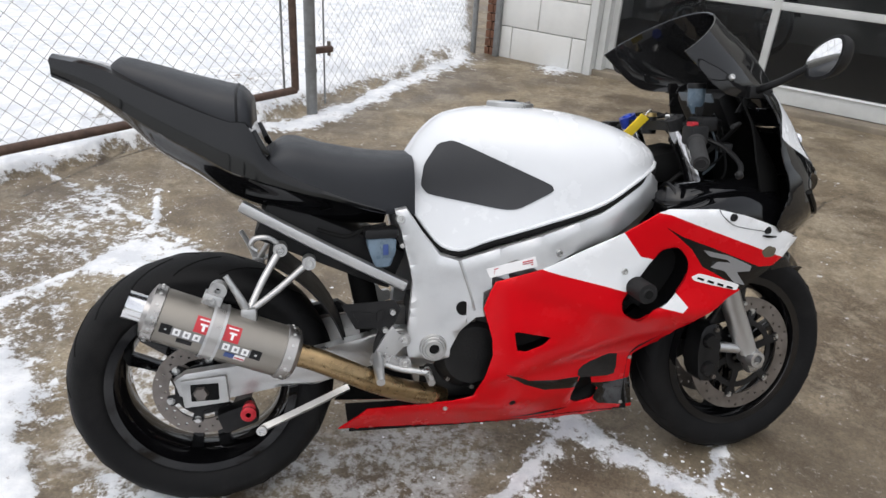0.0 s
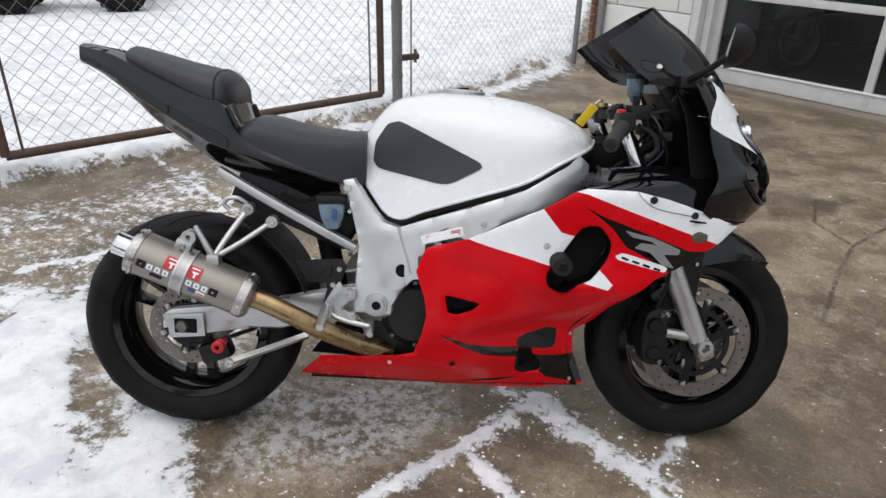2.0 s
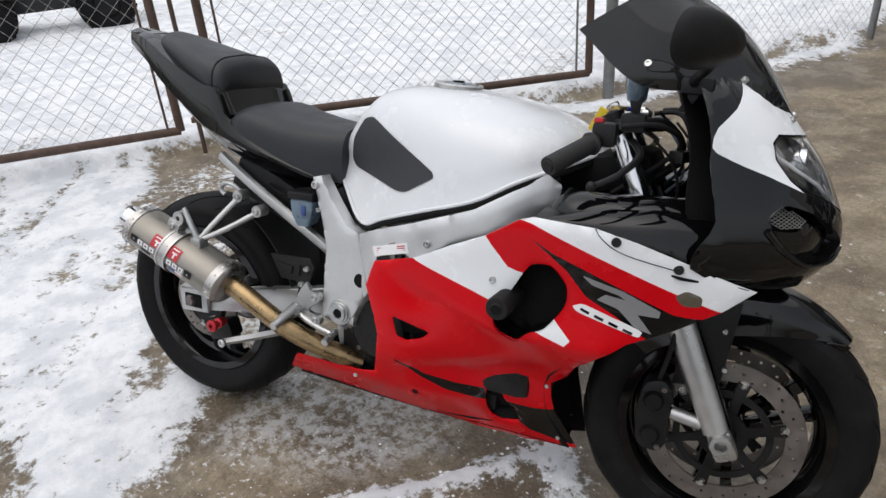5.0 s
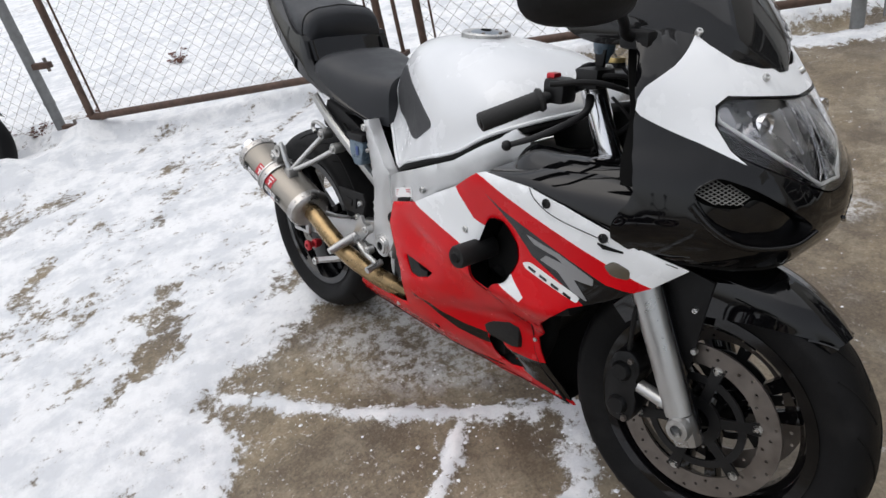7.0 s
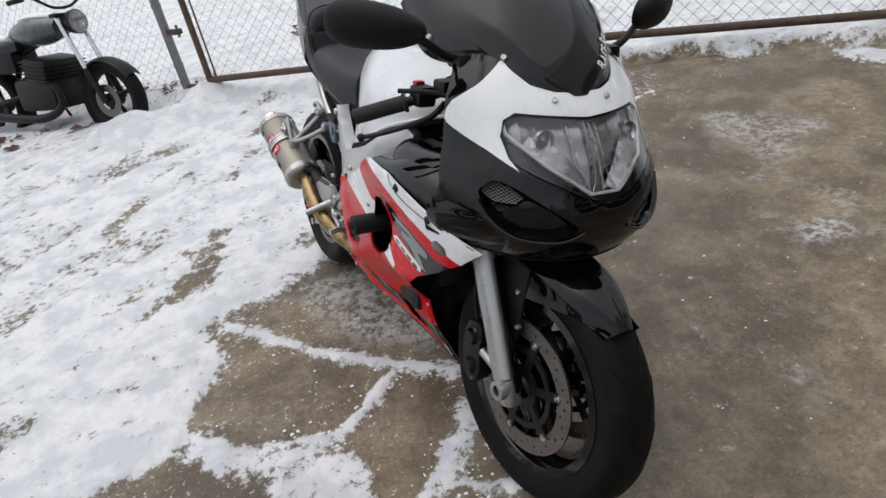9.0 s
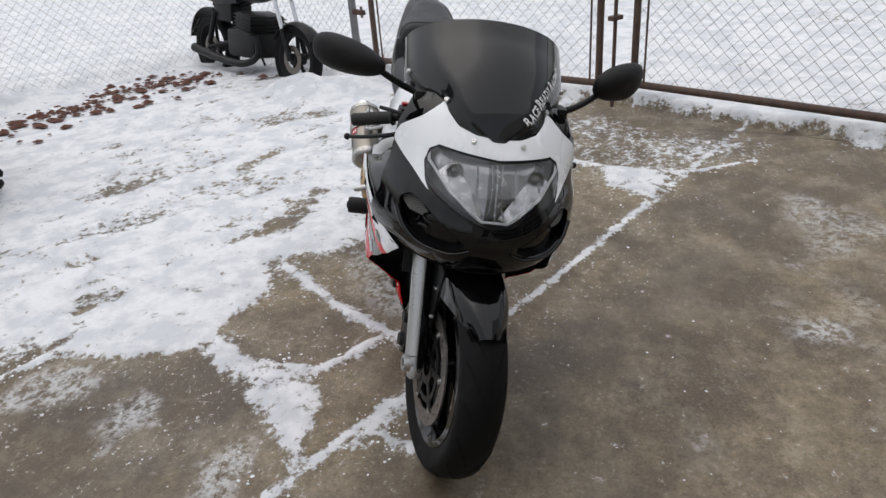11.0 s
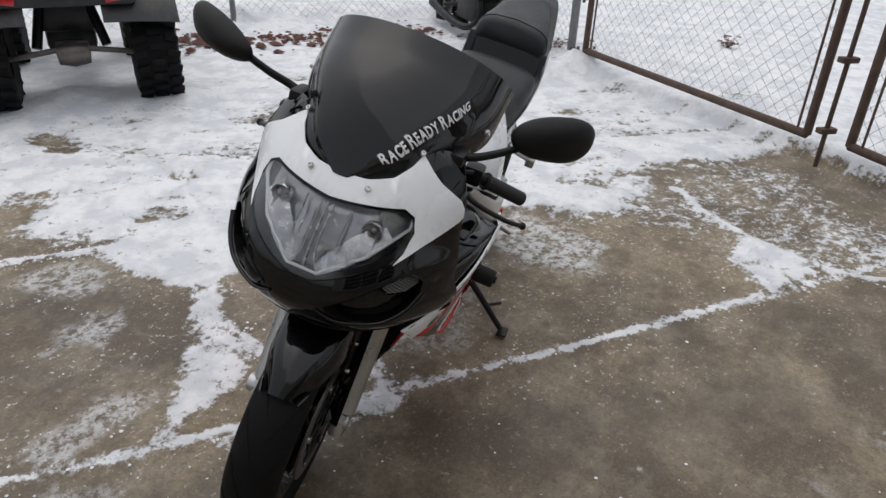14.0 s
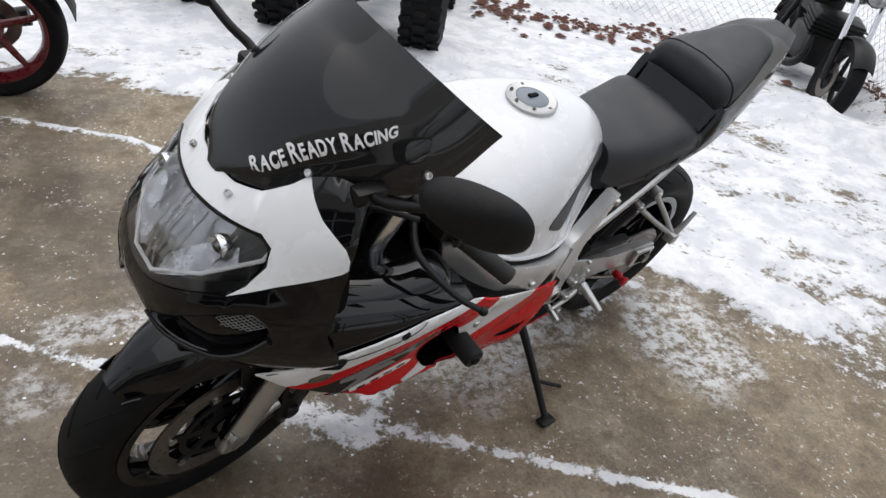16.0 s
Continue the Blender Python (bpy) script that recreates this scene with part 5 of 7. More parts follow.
for k, q in enumerate((0.128, 0.186)):
    badge("white_bar", q, q + 0.020, 30, 33, DECALW, 0.002)
    badge("white_bar", q + 0.001, q + 0.016, 20, 24, DECALW, 0.002)
    badge("white_bar", q + 0.006, q + 0.011, 9, 20, DECALW, 0.002)
badge("blue_patch", 0.120, 0.140, -31, -19, BLUEDECAL, 0.0012)
badge("flag_patch", 0.098, 0.120, -31, -19, DECALW, 0.0012)
badge("flag_bar", 0.099, 0.119, -28, -25, REDDECAL, 0.0020)
badge("green_patch", 0.205, 0.235, -30, -20, SATIN, 0.0012)
GOLD = surface("heat_tinted_steel", (0.27, 0.19, 0.10), 0.28, metal=0.95, vary=0.35, scale=26, bump=0.05)
part("link_pipe", tube([(0.200, -0.198, 0.452), (0.245, -0.200, 0.438), (0.32, -0.202, 0.402), (0.39, -0.190, 0.362), (0.47, -0.155, 0.318), (0.55, -0.11, 0.28)], 0.0255, 18, 5), GOLD, bike, "heat-tinted golden exhaust pipe")

# side fairings
OUTER = [(0.624, 0.531), (0.639, 0.571), (0.649, 0.592), (0.752, 0.620), (0.846, 0.666), (0.926, 0.702), (0.998, 0.748), (1.023, 0.756), (1.140, 0.752), (1.216, 0.733), (1.311, 0.700), (1.415, 0.659),
         (1.364, 0.617), (1.334, 0.600), (1.292, 0.573), (1.244, 0.548), (1.210, 0.530), (1.109, 0.440), (1.082, 0.390), (1.042, 0.354), (1.043, 0.317), (1.048, 0.284), (1.065, 0.241), (1.093, 0.166), (1.007, 0.151), (0.903, 0.148), (0.799, 0.156), (0.661, 0.168), (0.480, 0.184),
         (0.303, 0.195), (0.370, 0.272), (0.483, 0.276), (0.568, 0.282), (0.618, 0.294), (0.637, 0.348), (0.651, 0.414), (0.646, 0.459)]
SCOOP = rounded([(1.018, 0.515), (0.988, 0.478), (0.945, 0.510), (0.942, 0.540), (0.972, 0.583), (1.006, 0.640), (1.022, 0.661), (1.061, 0.666), (1.093, 0.628), (1.092, 0.586), (1.051, 0.526)], 2, 0.3)
SLOT = rounded([(0.695, 0.475), (0.788, 0.451), (0.769, 0.432), (0.729, 0.418), (0.706, 0.424)], 2, 0.15)
LOWSLOT = rounded([(0.891, 0.244), (0.893, 0.285), (0.900, 0.317), (0.914, 0.324), (0.930, 0.312), (0.939, 0.281), (0.961, 0.260), (0.963, 0.217), (0.917, 0.207), (0.897, 0.220)], 2, 0.2)
PAINT = [
    ([(0.752, 0.620), (0.846, 0.666), (0.926, 0.702), (0.972, 0.646), (1.03, 0.63), (0.99, 0.575), (0.948, 0.561), (0.907, 0.574), (0.799, 0.605)], 1),
    ([(0.998, 0.748), (1.023, 0.756), (1.140, 0.752), (1.216, 0.733), (1.311, 0.700), (1.415, 0.659), (1.364, 0.617), (1.113, 0.709), (1.024, 0.743)], 1),
    ([(1.018, 0.715), (1.064, 0.690), (1.134, 0.664), (1.287, 0.603), (1.334, 0.600), (1.292, 0.573), (1.244, 0.548), (1.182, 0.586), (1.129, 0.614), (1.092, 0.659), (1.058, 0.686)], 2),
    ([(1.032, 0.520), (1.068, 0.557), (1.106, 0.516), (1.095, 0.502)], 1),
    ([(0.685, 0.362), (0.708, 0.352), (0.754, 0.326), (0.827, 0.313), (0.895, 0.311), (0.894, 0.275), (0.802, 0.288), (0.744, 0.316)], 2),
    ([(0.939, 0.281), (1.0, 0.278), (1.055, 0.284), (1.07, 0.248), (1.10, 0.180), (1.052, 0.180), (0.985, 0.195), (0.963, 0.217), (0.961, 0.26)], 2),
]
for s in (-1, 1):
    at = side_at(s)
    tint = [RED, WHITE, GLOSS, VOID]
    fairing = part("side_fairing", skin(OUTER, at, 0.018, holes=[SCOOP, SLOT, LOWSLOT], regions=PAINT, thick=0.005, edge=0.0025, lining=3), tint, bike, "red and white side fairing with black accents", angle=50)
    # gloss duct wall; near-black sheets put the shade into the openings
    part("scoop_shade", skin(SCOOP, at, 0.02, off=-0.055, thick=0.004), VOID, fairing)
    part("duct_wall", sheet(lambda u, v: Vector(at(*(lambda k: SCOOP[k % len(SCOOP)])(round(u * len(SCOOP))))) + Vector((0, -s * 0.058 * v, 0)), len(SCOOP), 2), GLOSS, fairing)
    part("slot_shade", skin(SLOT, at, 0.02, off=-0.03, thick=0.004), VOID, fairing)
    part("low_slot_shade", skin(LOWSLOT, at, 0.02, off=-0.03, thick=0.004), VOID, fairing)
    gr = skin(rounded([(1.122, 0.656), (1.194, 0.638), (1.264, 0.607), (1.262, 0.594), (1.224, 0.595), (1.253, 0.560), (1.222, 0.568), (1.190, 0.600), (1.150, 0.612), (1.165, 0.625), (1.200, 0.620), (1.212, 0.612), (1.190, 0.628), (1.140, 0.640)], 2, 0.08),
              at, 0.014, off=0.0012, thick=0.001)
    part("grey_emblem", gr, GREY, fairing, "grey angular emblem decal")
    band = skin(rounded([(1.105, 0.591), (1.125, 0.599), (1.238, 0.563), (1.231, 0.549), (1.185, 0.561), (1.112, 0.581)], 2, 0.2), at, 0.014, off=0.0012, thick=0.001)
    part("white_emblem", band, DECALW, fairing, "white emblem decal with dark bars")
    for k in range(4):
        x = 1.122 + 0.027 * k
        z = 0.590 - 0.0088 * k
        part("emblem_bar", skin([(x, z), (x + 0.017, z - 0.006), (x + 0.015, z - 0.011), (x - 0.002, z - 0.005)], at, 0.01, off=0.002, thick=0.001), GLOSS, fairing)
    part("turn_signal", skin(rounded([(1.284, 0.641), (1.303, 0.655), (1.330, 0.645), (1.329, 0.625), (1.298, 0.624)], 3, 0.3), at, 0.01, off=0.003, thick=0.004, edge=0.002), AMBER, fairing, "smoked flush turn signal")
    seam = [(1.140, 0.752), (1.155, 0.733), (1.194, 0.710), (1.283, 0.691), (1.40, 0.664)]
    part("panel_seam", tube([Vector(at(*p)) + Vector((0, s * 0.0004, 0)) for p in seam], 0.0008, 6, 6), VOID, fairing)
    for x, z in ((1.179, 0.732), (1.286, 0.694)):
        p = at(x, z)
        part("fairing_screw", bolt((p[0], p[1], p[2]), 0.009, (0, s, 0.1), 0.003), SATIN, fairing)
    for x, z, r in ((0.940, 0.611, 0.008), (0.554, 0.262, 0.006), (1.034, 0.347, 0.005), (1.052, 0.190, 0.005)):
        p = at(x, z)
        part("fairing_bolt", bolt(p, r, (0, s, 0), 0.004), BOLT, fairing)
    part("drain_hole", lathe([(0, -0.001), (0.008, -0.001), (0.008, 0.001), (0, 0.001)], (0.721, s * side_skin(0.721, 0.261), 0.261), segs=18, turn=Matrix.Rotation(radians(-30 * s), 4, "X")), VOID, fairing)
    # crash bung through the scoop
    bung = bmesh.new()
    add_lathe(bung, [(0, 0), (0.010, 0), (0.012, -0.003), (0.0215, -0.003), (0.024, -0.008), (0.024, -0.10), (0, -0.10)], (0.972, s * 0.302, 0.573), segs=28, turn=Matrix.Rotation(math.pi if s > 0 else 0, 4, "X") @ Matrix.Rotation(math.pi, 4, "X"))
    part("frame_slider", bung, MATT, bike, "black nylon frame slider")
    part("slider_bore", lathe([(0, -0.0005), (0.010, -0.0005), (0.010, 0.002), (0, 0.002)], (0.972, s * 0.303, 0.573), segs=18), VOID, bike)
    # black cowl between the stripe and the bars
    edge_z = lambda x: ease(x, (1.022, 1.14, 1.216, 1.311, 1.40), (0.757, 0.750, 0.731, 0.700, 0.664))
    rise = lambda x: ease(x, (1.022, 1.08, 1.16, 1.25, 1.34), (0.010, 0.024, 0.052, 0.082, 0.095))

    def shoulder(u, v):
        x, a = 1.024 + 0.326 * u, radians(118 * v)
        z0 = edge_z(x) - 0.006
        w = side_skin(x, z0) - 0.008
        return Vector((x, s * (0.150 + (w - 0.150) * max(0.0, math.cos(a)) ** 0.8 if v < 0.76 else 0.150 + (w - 0.150) * math.cos(a)), z0 + rise(x) * math.sin(a) ** 0.9))
    part("upper_cowl", sheet(shoulder, 30, 26, 0.003), GLOSS, bike, "gloss black cowl over the air duct", angle=60)
    duct = part("intake_tube", body(lambda u, v: (lambda c, w, h: Vector((c[0], s * (c[1] + w * math.cos(2 * math.pi * v)), c[2] + h * math.sin(2 * math.pi * v))))(
        (1.36 - 0.325 * u, ease(u, (0, 0.3, 0.7, 1), (0.130, 0.168, 0.188, 0.180)), ease(u, (0, 0.3, 0.7, 1), (0.755, 0.757, 0.754, 0.750))),
        ease(u, (0, 0.3, 0.7, 0.93, 1), (0.035, 0.050, 0.054, 0.050, 0.030)), ease(u, (0, 0.3, 0.7, 0.93, 1), (0.035, 0.046, 0.046, 0.042, 0.024))), 26, 30), GLOSS, bike, "gloss black intake duct with a rounded end", angle=60)
    part("duct_rim", lathe([(0.040, -0.004), (0.047, -0.003), (0.049, 0.0), (0.047, 0.003), (0.040, 0.004)], (1.062, s * 0.182, 0.752), "x", 30, closed=True), SATIN, duct)
EDGE = [(1.195, 0.525), (1.10, 0.440), (1.05, 0.375), (1.038, 0.340), (1.045, 0.270), (1.085, 0.165)]
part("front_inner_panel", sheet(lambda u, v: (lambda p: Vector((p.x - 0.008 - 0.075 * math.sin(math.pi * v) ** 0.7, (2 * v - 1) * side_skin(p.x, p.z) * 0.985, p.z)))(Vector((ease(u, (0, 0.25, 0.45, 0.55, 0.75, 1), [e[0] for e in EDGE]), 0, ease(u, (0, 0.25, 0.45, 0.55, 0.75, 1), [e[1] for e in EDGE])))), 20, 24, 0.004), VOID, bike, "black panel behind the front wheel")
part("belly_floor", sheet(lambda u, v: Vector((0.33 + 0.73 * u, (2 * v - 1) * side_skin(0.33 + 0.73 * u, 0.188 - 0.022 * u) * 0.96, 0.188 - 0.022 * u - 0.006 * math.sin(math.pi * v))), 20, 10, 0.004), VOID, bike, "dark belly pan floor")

# nose
MESH_WINDOW = rounded([(0.46, 0.798), (0.42, 0.814), (0.35, 0.801), (0.305, 0.788), (0.34, 0.770), (0.42, 0.774)], 3, 0.3)
SCOOPS = {s: rounded([(s * u, z) for u, z in ((0.47, 0.796), (0.42, 0.818), (0.33, 0.802), (0.20, 0.762), (0.12, 0.735), (0.20, 0.712), (0.35, 0.715), (0.43, 0.742))], 3, 0.3) for s in (-1, 1)}
part("nose_fairing", skin([(-0.70, 0.70), (-0.65, 0.735), (-0.60, 0.765), (-0.585, 0.785), (-0.605, 0.82), (-0.675, 0.885), (-0.70, 0.93), (-0.715, 0.96), (-0.77, 1.012), (-0.55, 1.02), (-0.42, 1.010), (-0.37, 0.995), (-0.27, 0.972), (-0.14, 0.960), (0, 0.957),
                           (0.14, 0.960), (0.27, 0.972), (0.37, 0.995), (0.42, 1.010), (0.55, 1.02), (0.77, 1.012), (0.715, 0.96), (0.70, 0.93), (0.675, 0.885), (0.605, 0.82), (0.585, 0.785), (0.60, 0.765), (0.65, 0.735), (0.70, 0.70),
                           (0.68, 0.675), (0.55, 0.66), (0.30, 0.645), (0, 0.64), (-0.30, 0.645), (-0.55, 0.66), (-0.68, 0.675)], nose_at, 0.016,
                          holes=[rounded([(-0.42, 0.887), (-0.405, 0.912), (-0.35, 0.924), (-0.17, 0.920), (0, 0.915), (0.17, 0.920), (0.35, 0.924), (0.405, 0.912), (0.42, 0.887), (0.385, 0.850), (0.33, 0.836), (0.05, 0.780), (-0.05, 0.780), (-0.33, 0.836), (-0.385, 0.850)], 3, 0.3),
                                 SCOOPS[-1], SCOOPS[1]],
                          regions=[([(-0.425, 1.012), (-0.375, 0.998), (-0.275, 0.976), (-0.145, 0.964), (0, 0.961), (0.145, 0.964), (0.275, 0.976), (0.375, 0.998), (0.425, 1.012), (0.545, 0.968), (0.66, 0.938), (0.685, 0.922), (0.685, 0.905), (0.66, 0.897), (0.47, 0.862), (0.345, 0.834),
                                     (0.388, 0.853), (0.424, 0.887), (0.409, 0.914), (0.352, 0.927), (0.17, 0.923), (0, 0.918), (-0.17, 0.923), (-0.352, 0.927), (-0.409, 0.914), (-0.424, 0.887), (-0.388, 0.853), (-0.345, 0.834),
                                     (-0.47, 0.862), (-0.66, 0.897), (-0.685, 0.905), (-0.685, 0.922), (-0.66, 0.938), (-0.545, 0.968)], 1)],
                          thick=0.004, edge=0.0015, stretch=(0.34, 1.0), lining=2), [GLOSS, WHITE, VOID], bike, "gloss black nose fairing with a white panel", angle=50)
HL = rounded([(-0.418, 0.887), (-0.403, 0.911), (-0.35, 0.922), (-0.17, 0.918), (0, 0.913), (0.17, 0.918), (0.35, 0.922), (0.403, 0.911), (0.418, 0.887), (0.383, 0.851), (0.33, 0.838), (0.05, 0.782), (-0.05, 0.782), (-0.33, 0.838), (-0.383, 0.851)], 3, 0.3)
lamp = part("headlight", skin(HL, nose_at, 0.016, off=-0.0005, thick=0.003, stretch=(0.34, 1.0)), CLEAR, bike, "clear twin headlight with a silver surround", angle=60)
HEAD_BACK = surface("headlight_reflector", (0.30, 0.30, 0.31), 0.2, metal=0.7, vary=0.45, scale=30, bump=0.1)
BOWL = surface("silvered_reflector", (0.36, 0.36, 0.37), 0.24, metal=0.95, vary=0.45, scale=40, bump=0.05)
VEE = [(-0.40, 0.897), (-0.37, 0.914), (-0.17, 0.915), (0, 0.910), (0.17, 0.915), (0.37, 0.914), (0.40, 0.897), (0.386, 0.882), (0.062, 0.796), (-0.062, 0.796), (-0.386, 0.882)]
part("headlight_shell", skin(HL, nose_at, 0.018, off=-0.030, thick=0.004, stretch=(0.34, 1.0)), GLOSS, lamp)
part("reflector", skin(VEE, lambda u, v: (lambda p: (p[0] - 0.012 - 0.016 * abs(math.sin(u * 11 + 0.5)) - 0.004 * abs(math.sin(v * 60)), p[1], p[2]))(nose_at(u, v)), 0.010, off=-0.004, thick=0.002, stretch=(0.34, 1.0)), HEAD_BACK, lamp, "faceted grey reflector", angle=10)
part("headlight_wall", sheet(lambda u, v: Vector(nose_at(*HL[round(u * len(HL)) % len(HL)])) * (1 - 0.033 * v) + Vector((0, 0, 0.028 * v)), len(HL), 2), SATIN, lamp)
trim = bmesh.new()
add_tube(trim, [Vector(nose_at(q, z)) + Vector((-0.009, 0, 0)) for q, z in ((-0.402, 0.908), (-0.390, 0.890), (-0.24, 0.843), (-0.062, 0.793), (0.062, 0.793), (0.24, 0.843), (0.390, 0.890), (0.402, 0.908))], 0.0034, 8)
part("headlight_trim", trim, WHITE, lamp, "silver headlight trim line")
for s in (-1, 1):
    part("reflector_bowl", sheet(lambda u, v: (lambda p: Vector((p[0] - 0.010 - 0.016 * v, p[1], p[2])))(nose_at(s * (0.330 - 0.255 * u - 0.05 * v), 0.872 - 0.080 * u + 0.030 * v * math.sin(math.pi * (0.15 + 0.8 * u)))), 14, 5), BOWL, lamp, "bright curved reflector", angle=60)
    for k in range(2):
        q = 0.10 + 0.15 * k
        part("reflector_fin", tube([Vector(nose_at(s * q, 0.838 + 0.016 * k)) - Vector((0.014, 0, 0)), Vector(nose_at(s * (q + 0.012), 0.902)) - Vector((0.018, 0, 0))], 0.0018, 6), INNER, lamp)
div = bmesh.new()
add_tube(div, [Vector(nose_at(0.0, z)) + Vector((-0.012, 0, 0)) for z in (0.905, 0.87, 0.83, 0.795)], [0.0014, 0.003], 8, 3)
for s in (-1, 1):
    add_tube(div, [Vector(nose_at(s * q, z)) + Vector((-0.010, 0, 0)) for q, z in ((0.030, 0.906), (0.026, 0.86), (0.030, 0.82), (0.052, 0.796))], 0.0013, 6, 4)
part("headlight_divider", div, BOWL, lamp)
for s in (-1, 1):
    c = Vector(nose_at(0.235 * s, 0.882)) + Vector((-0.016, 0, 0))
    part("projector_ring", lathe([(0.014, 0.0), (0.017, 0.002), (0.020, 0.008), (0.020, 0.0), (0.016, -0.012)], c, "x", 28), CHROME, lamp)
    part("projector_lens", lathe([(0, 0.012), (0.007, 0.010), (0.011, 0.005), (0.014, -0.003), (0, -0.003)], c, "x", 24), INNER, lamp)
    # ram-air scoop: a deep throat, wire mesh in its outer half and a rolled lower lip
    ring = SCOOPS[s]
    part("intake_throat", sheet(lambda u, v: (lambda p: Vector((p[0] - 0.055 * v, p[1] * (1 - 0.05 * v), p[2] + 0.006 * v)))(nose_at(*ring[round(u * len(ring)) % len(ring)])), len(ring), 3), GLOSS, bike, "gloss black ram-air intake")
    part("intake_back", skin(ring, lambda u, v: (lambda p: (p[0] - 0.052, p[1] * 0.95, p[2] + 0.006))(nose_at(u, v)), 0.02, thick=0.003, stretch=(0.34, 1.0)), VOID, bike)
    lip = [Vector(nose_at(u * s, z)) + Vector((0.001, 0.001 * s, -0.002)) for u, z in ((0.10, 0.728), (0.20, 0.710), (0.35, 0.713), (0.43, 0.739), (0.47, 0.776))]
    part("intake_lip", tube(lip, [0.003, 0.007], 10, 6), GLOSS, bike)
    ms = bmesh.new()
    inner_m = lambda u, z: (lambda p: Vector((p[0] - 0.018, p[1] * 0.98, p[2])))(nose_at(u * s, z))
    for k in range(-9, 16):
        for slope in (1, -1):
            pts = []
            for q in range(25):
                f = q / 24
                u = 0.30 + 0.017 * k + slope * 0.20 * (f - 0.5)
                z = 0.750 + 0.072 * f
                if inside((u, z), MESH_WINDOW):
                    pts.append(inner_m(u, z))
                elif len(pts) > 1:
                    break
                else:
                    pts = []
            if len(pts) > 1:
                add_tube(ms, pts, 0.0009, 4)
    part("intake_shelf", skin([(q * s, z) for q, z in rounded([(0.30, 0.784), (0.34, 0.765), (0.42, 0.769), (0.465, 0.795), (0.465, 0.785), (0.42, 0.744), (0.35, 0.716), (0.20, 0.714), (0.14, 0.733), (0.20, 0.758)], 2, 0.3)], lambda u, v: (lambda p: (p[0] - 0.024, p[1] * 0.97, p[2]))(nose_at(u, v)), 0.02, thick=0.003, stretch=(0.34, 1.0)), GLOSS, bike)
    part("intake_mesh", ms, MESHGREY, bike, "grey wire mesh inside the air intake")
    for q, z in ((0.155, 0.946), (0.415, 1.012)):
        p = Vector(nose_at(q * s, z))
        part("screen_bolt", bolt(p + Vector((0.002, 0, 0.002)), 0.006, (0.6, 0.35 * s, 0.7), 0.004), BOLT, bike)
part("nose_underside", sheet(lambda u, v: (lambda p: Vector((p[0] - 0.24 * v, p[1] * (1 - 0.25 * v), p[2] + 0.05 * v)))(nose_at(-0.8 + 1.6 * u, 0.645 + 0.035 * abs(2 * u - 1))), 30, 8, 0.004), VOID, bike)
# added black wall, stands in for the shade in the hollow nose
part("nose_shade_wall", sheet(lambda u, v: (lambda p: Vector((p[0] - 0.06 - 0.05 * math.cos(math.pi * (u - 0.5)), p[1] * 0.86, p[2])))(nose_at((2 * u - 1) * (0.54 + 0.12 * v), 0.70 + 0.29 * v)), 24, 10, 0.004), VOID, bike)

# windscreen with its lettering
screen = part("windscreen", sheet(lambda u, v: Vector(screen_at(2 * u - 1, v)), 40, 32, 0.0035), SMOKE, bike, "dark smoked double-bubble windscreen", angle=60)


def lettering(text, start, end, f, parent, material, sizes):
    """Built-in letters wrapped on the surface f along a line from start to end, capitals of each word larger."""
    pen, shapes = 0.0, []
    for word in text.split():
        for i, letter in enumerate(word):
            cu = bpy.data.curves.new("letter", "FONT")
            cu.body, cu.size, cu.extrude, cu.offset = letter, sizes[0] if i == 0 else sizes[1], 0.0, 0.032
            ob = bpy.data.objects.new("letter", cu)
            scene.collection.objects.link(ob)
            bpy.context.view_layer.update()
            me = bpy.data.meshes.new_from_object(ob.evaluated_get(bpy.context.evaluated_depsgraph_get()))
            xs = [v.co.x for v in me.vertices]
            shapes.append((letter, me, pen - min(xs)))
            pen += max(xs) - min(xs) + 0.07
            bpy.data.objects.remove(ob)
            bpy.data.curves.remove(cu)
        pen += 0.28
    bm = bmesh.new()
    total = pen - 0.35
    for _, me, shift in shapes:
        lot = bmesh.new()
        lot.from_mesh(me)
        bmesh.ops.subdivide_edges(lot, edges=lot.edges[:], cuts=1)
        bmesh.ops.triangulate(lot, faces=lot.faces[:])
        for v in lot.verts:
            k = (v.co.x + shift) / total
            h = v.co.y
            u = start[0] + (end[0] - start[0]) * k - h * start[2] * (1.45 - 1.10 * k)
            w = start[1] + (end[1] - start[1]) * k + h * start[3]
            p = Vector(f(u, w))
            e = 1e-3
            n = (Vector(f(u + e, w)) - Vector(f(u - e, w))).cross(Vector(f(u, w + e)) - Vector(f(u, w - e))).normalized()
            if n.z < 0:
                n = -n
            v.co = p + n * 0.0028
        tmp = bpy.data.meshes.new("t")
        lot.to_mesh(tmp)
        lot.free()
        bm.from_mesh(tmp)
        bpy.data.meshes.remove(tmp)
        bpy.data.meshes.remove(me)
    ob = part("lettering", bm, material, parent, "white block lettering")
    return ob


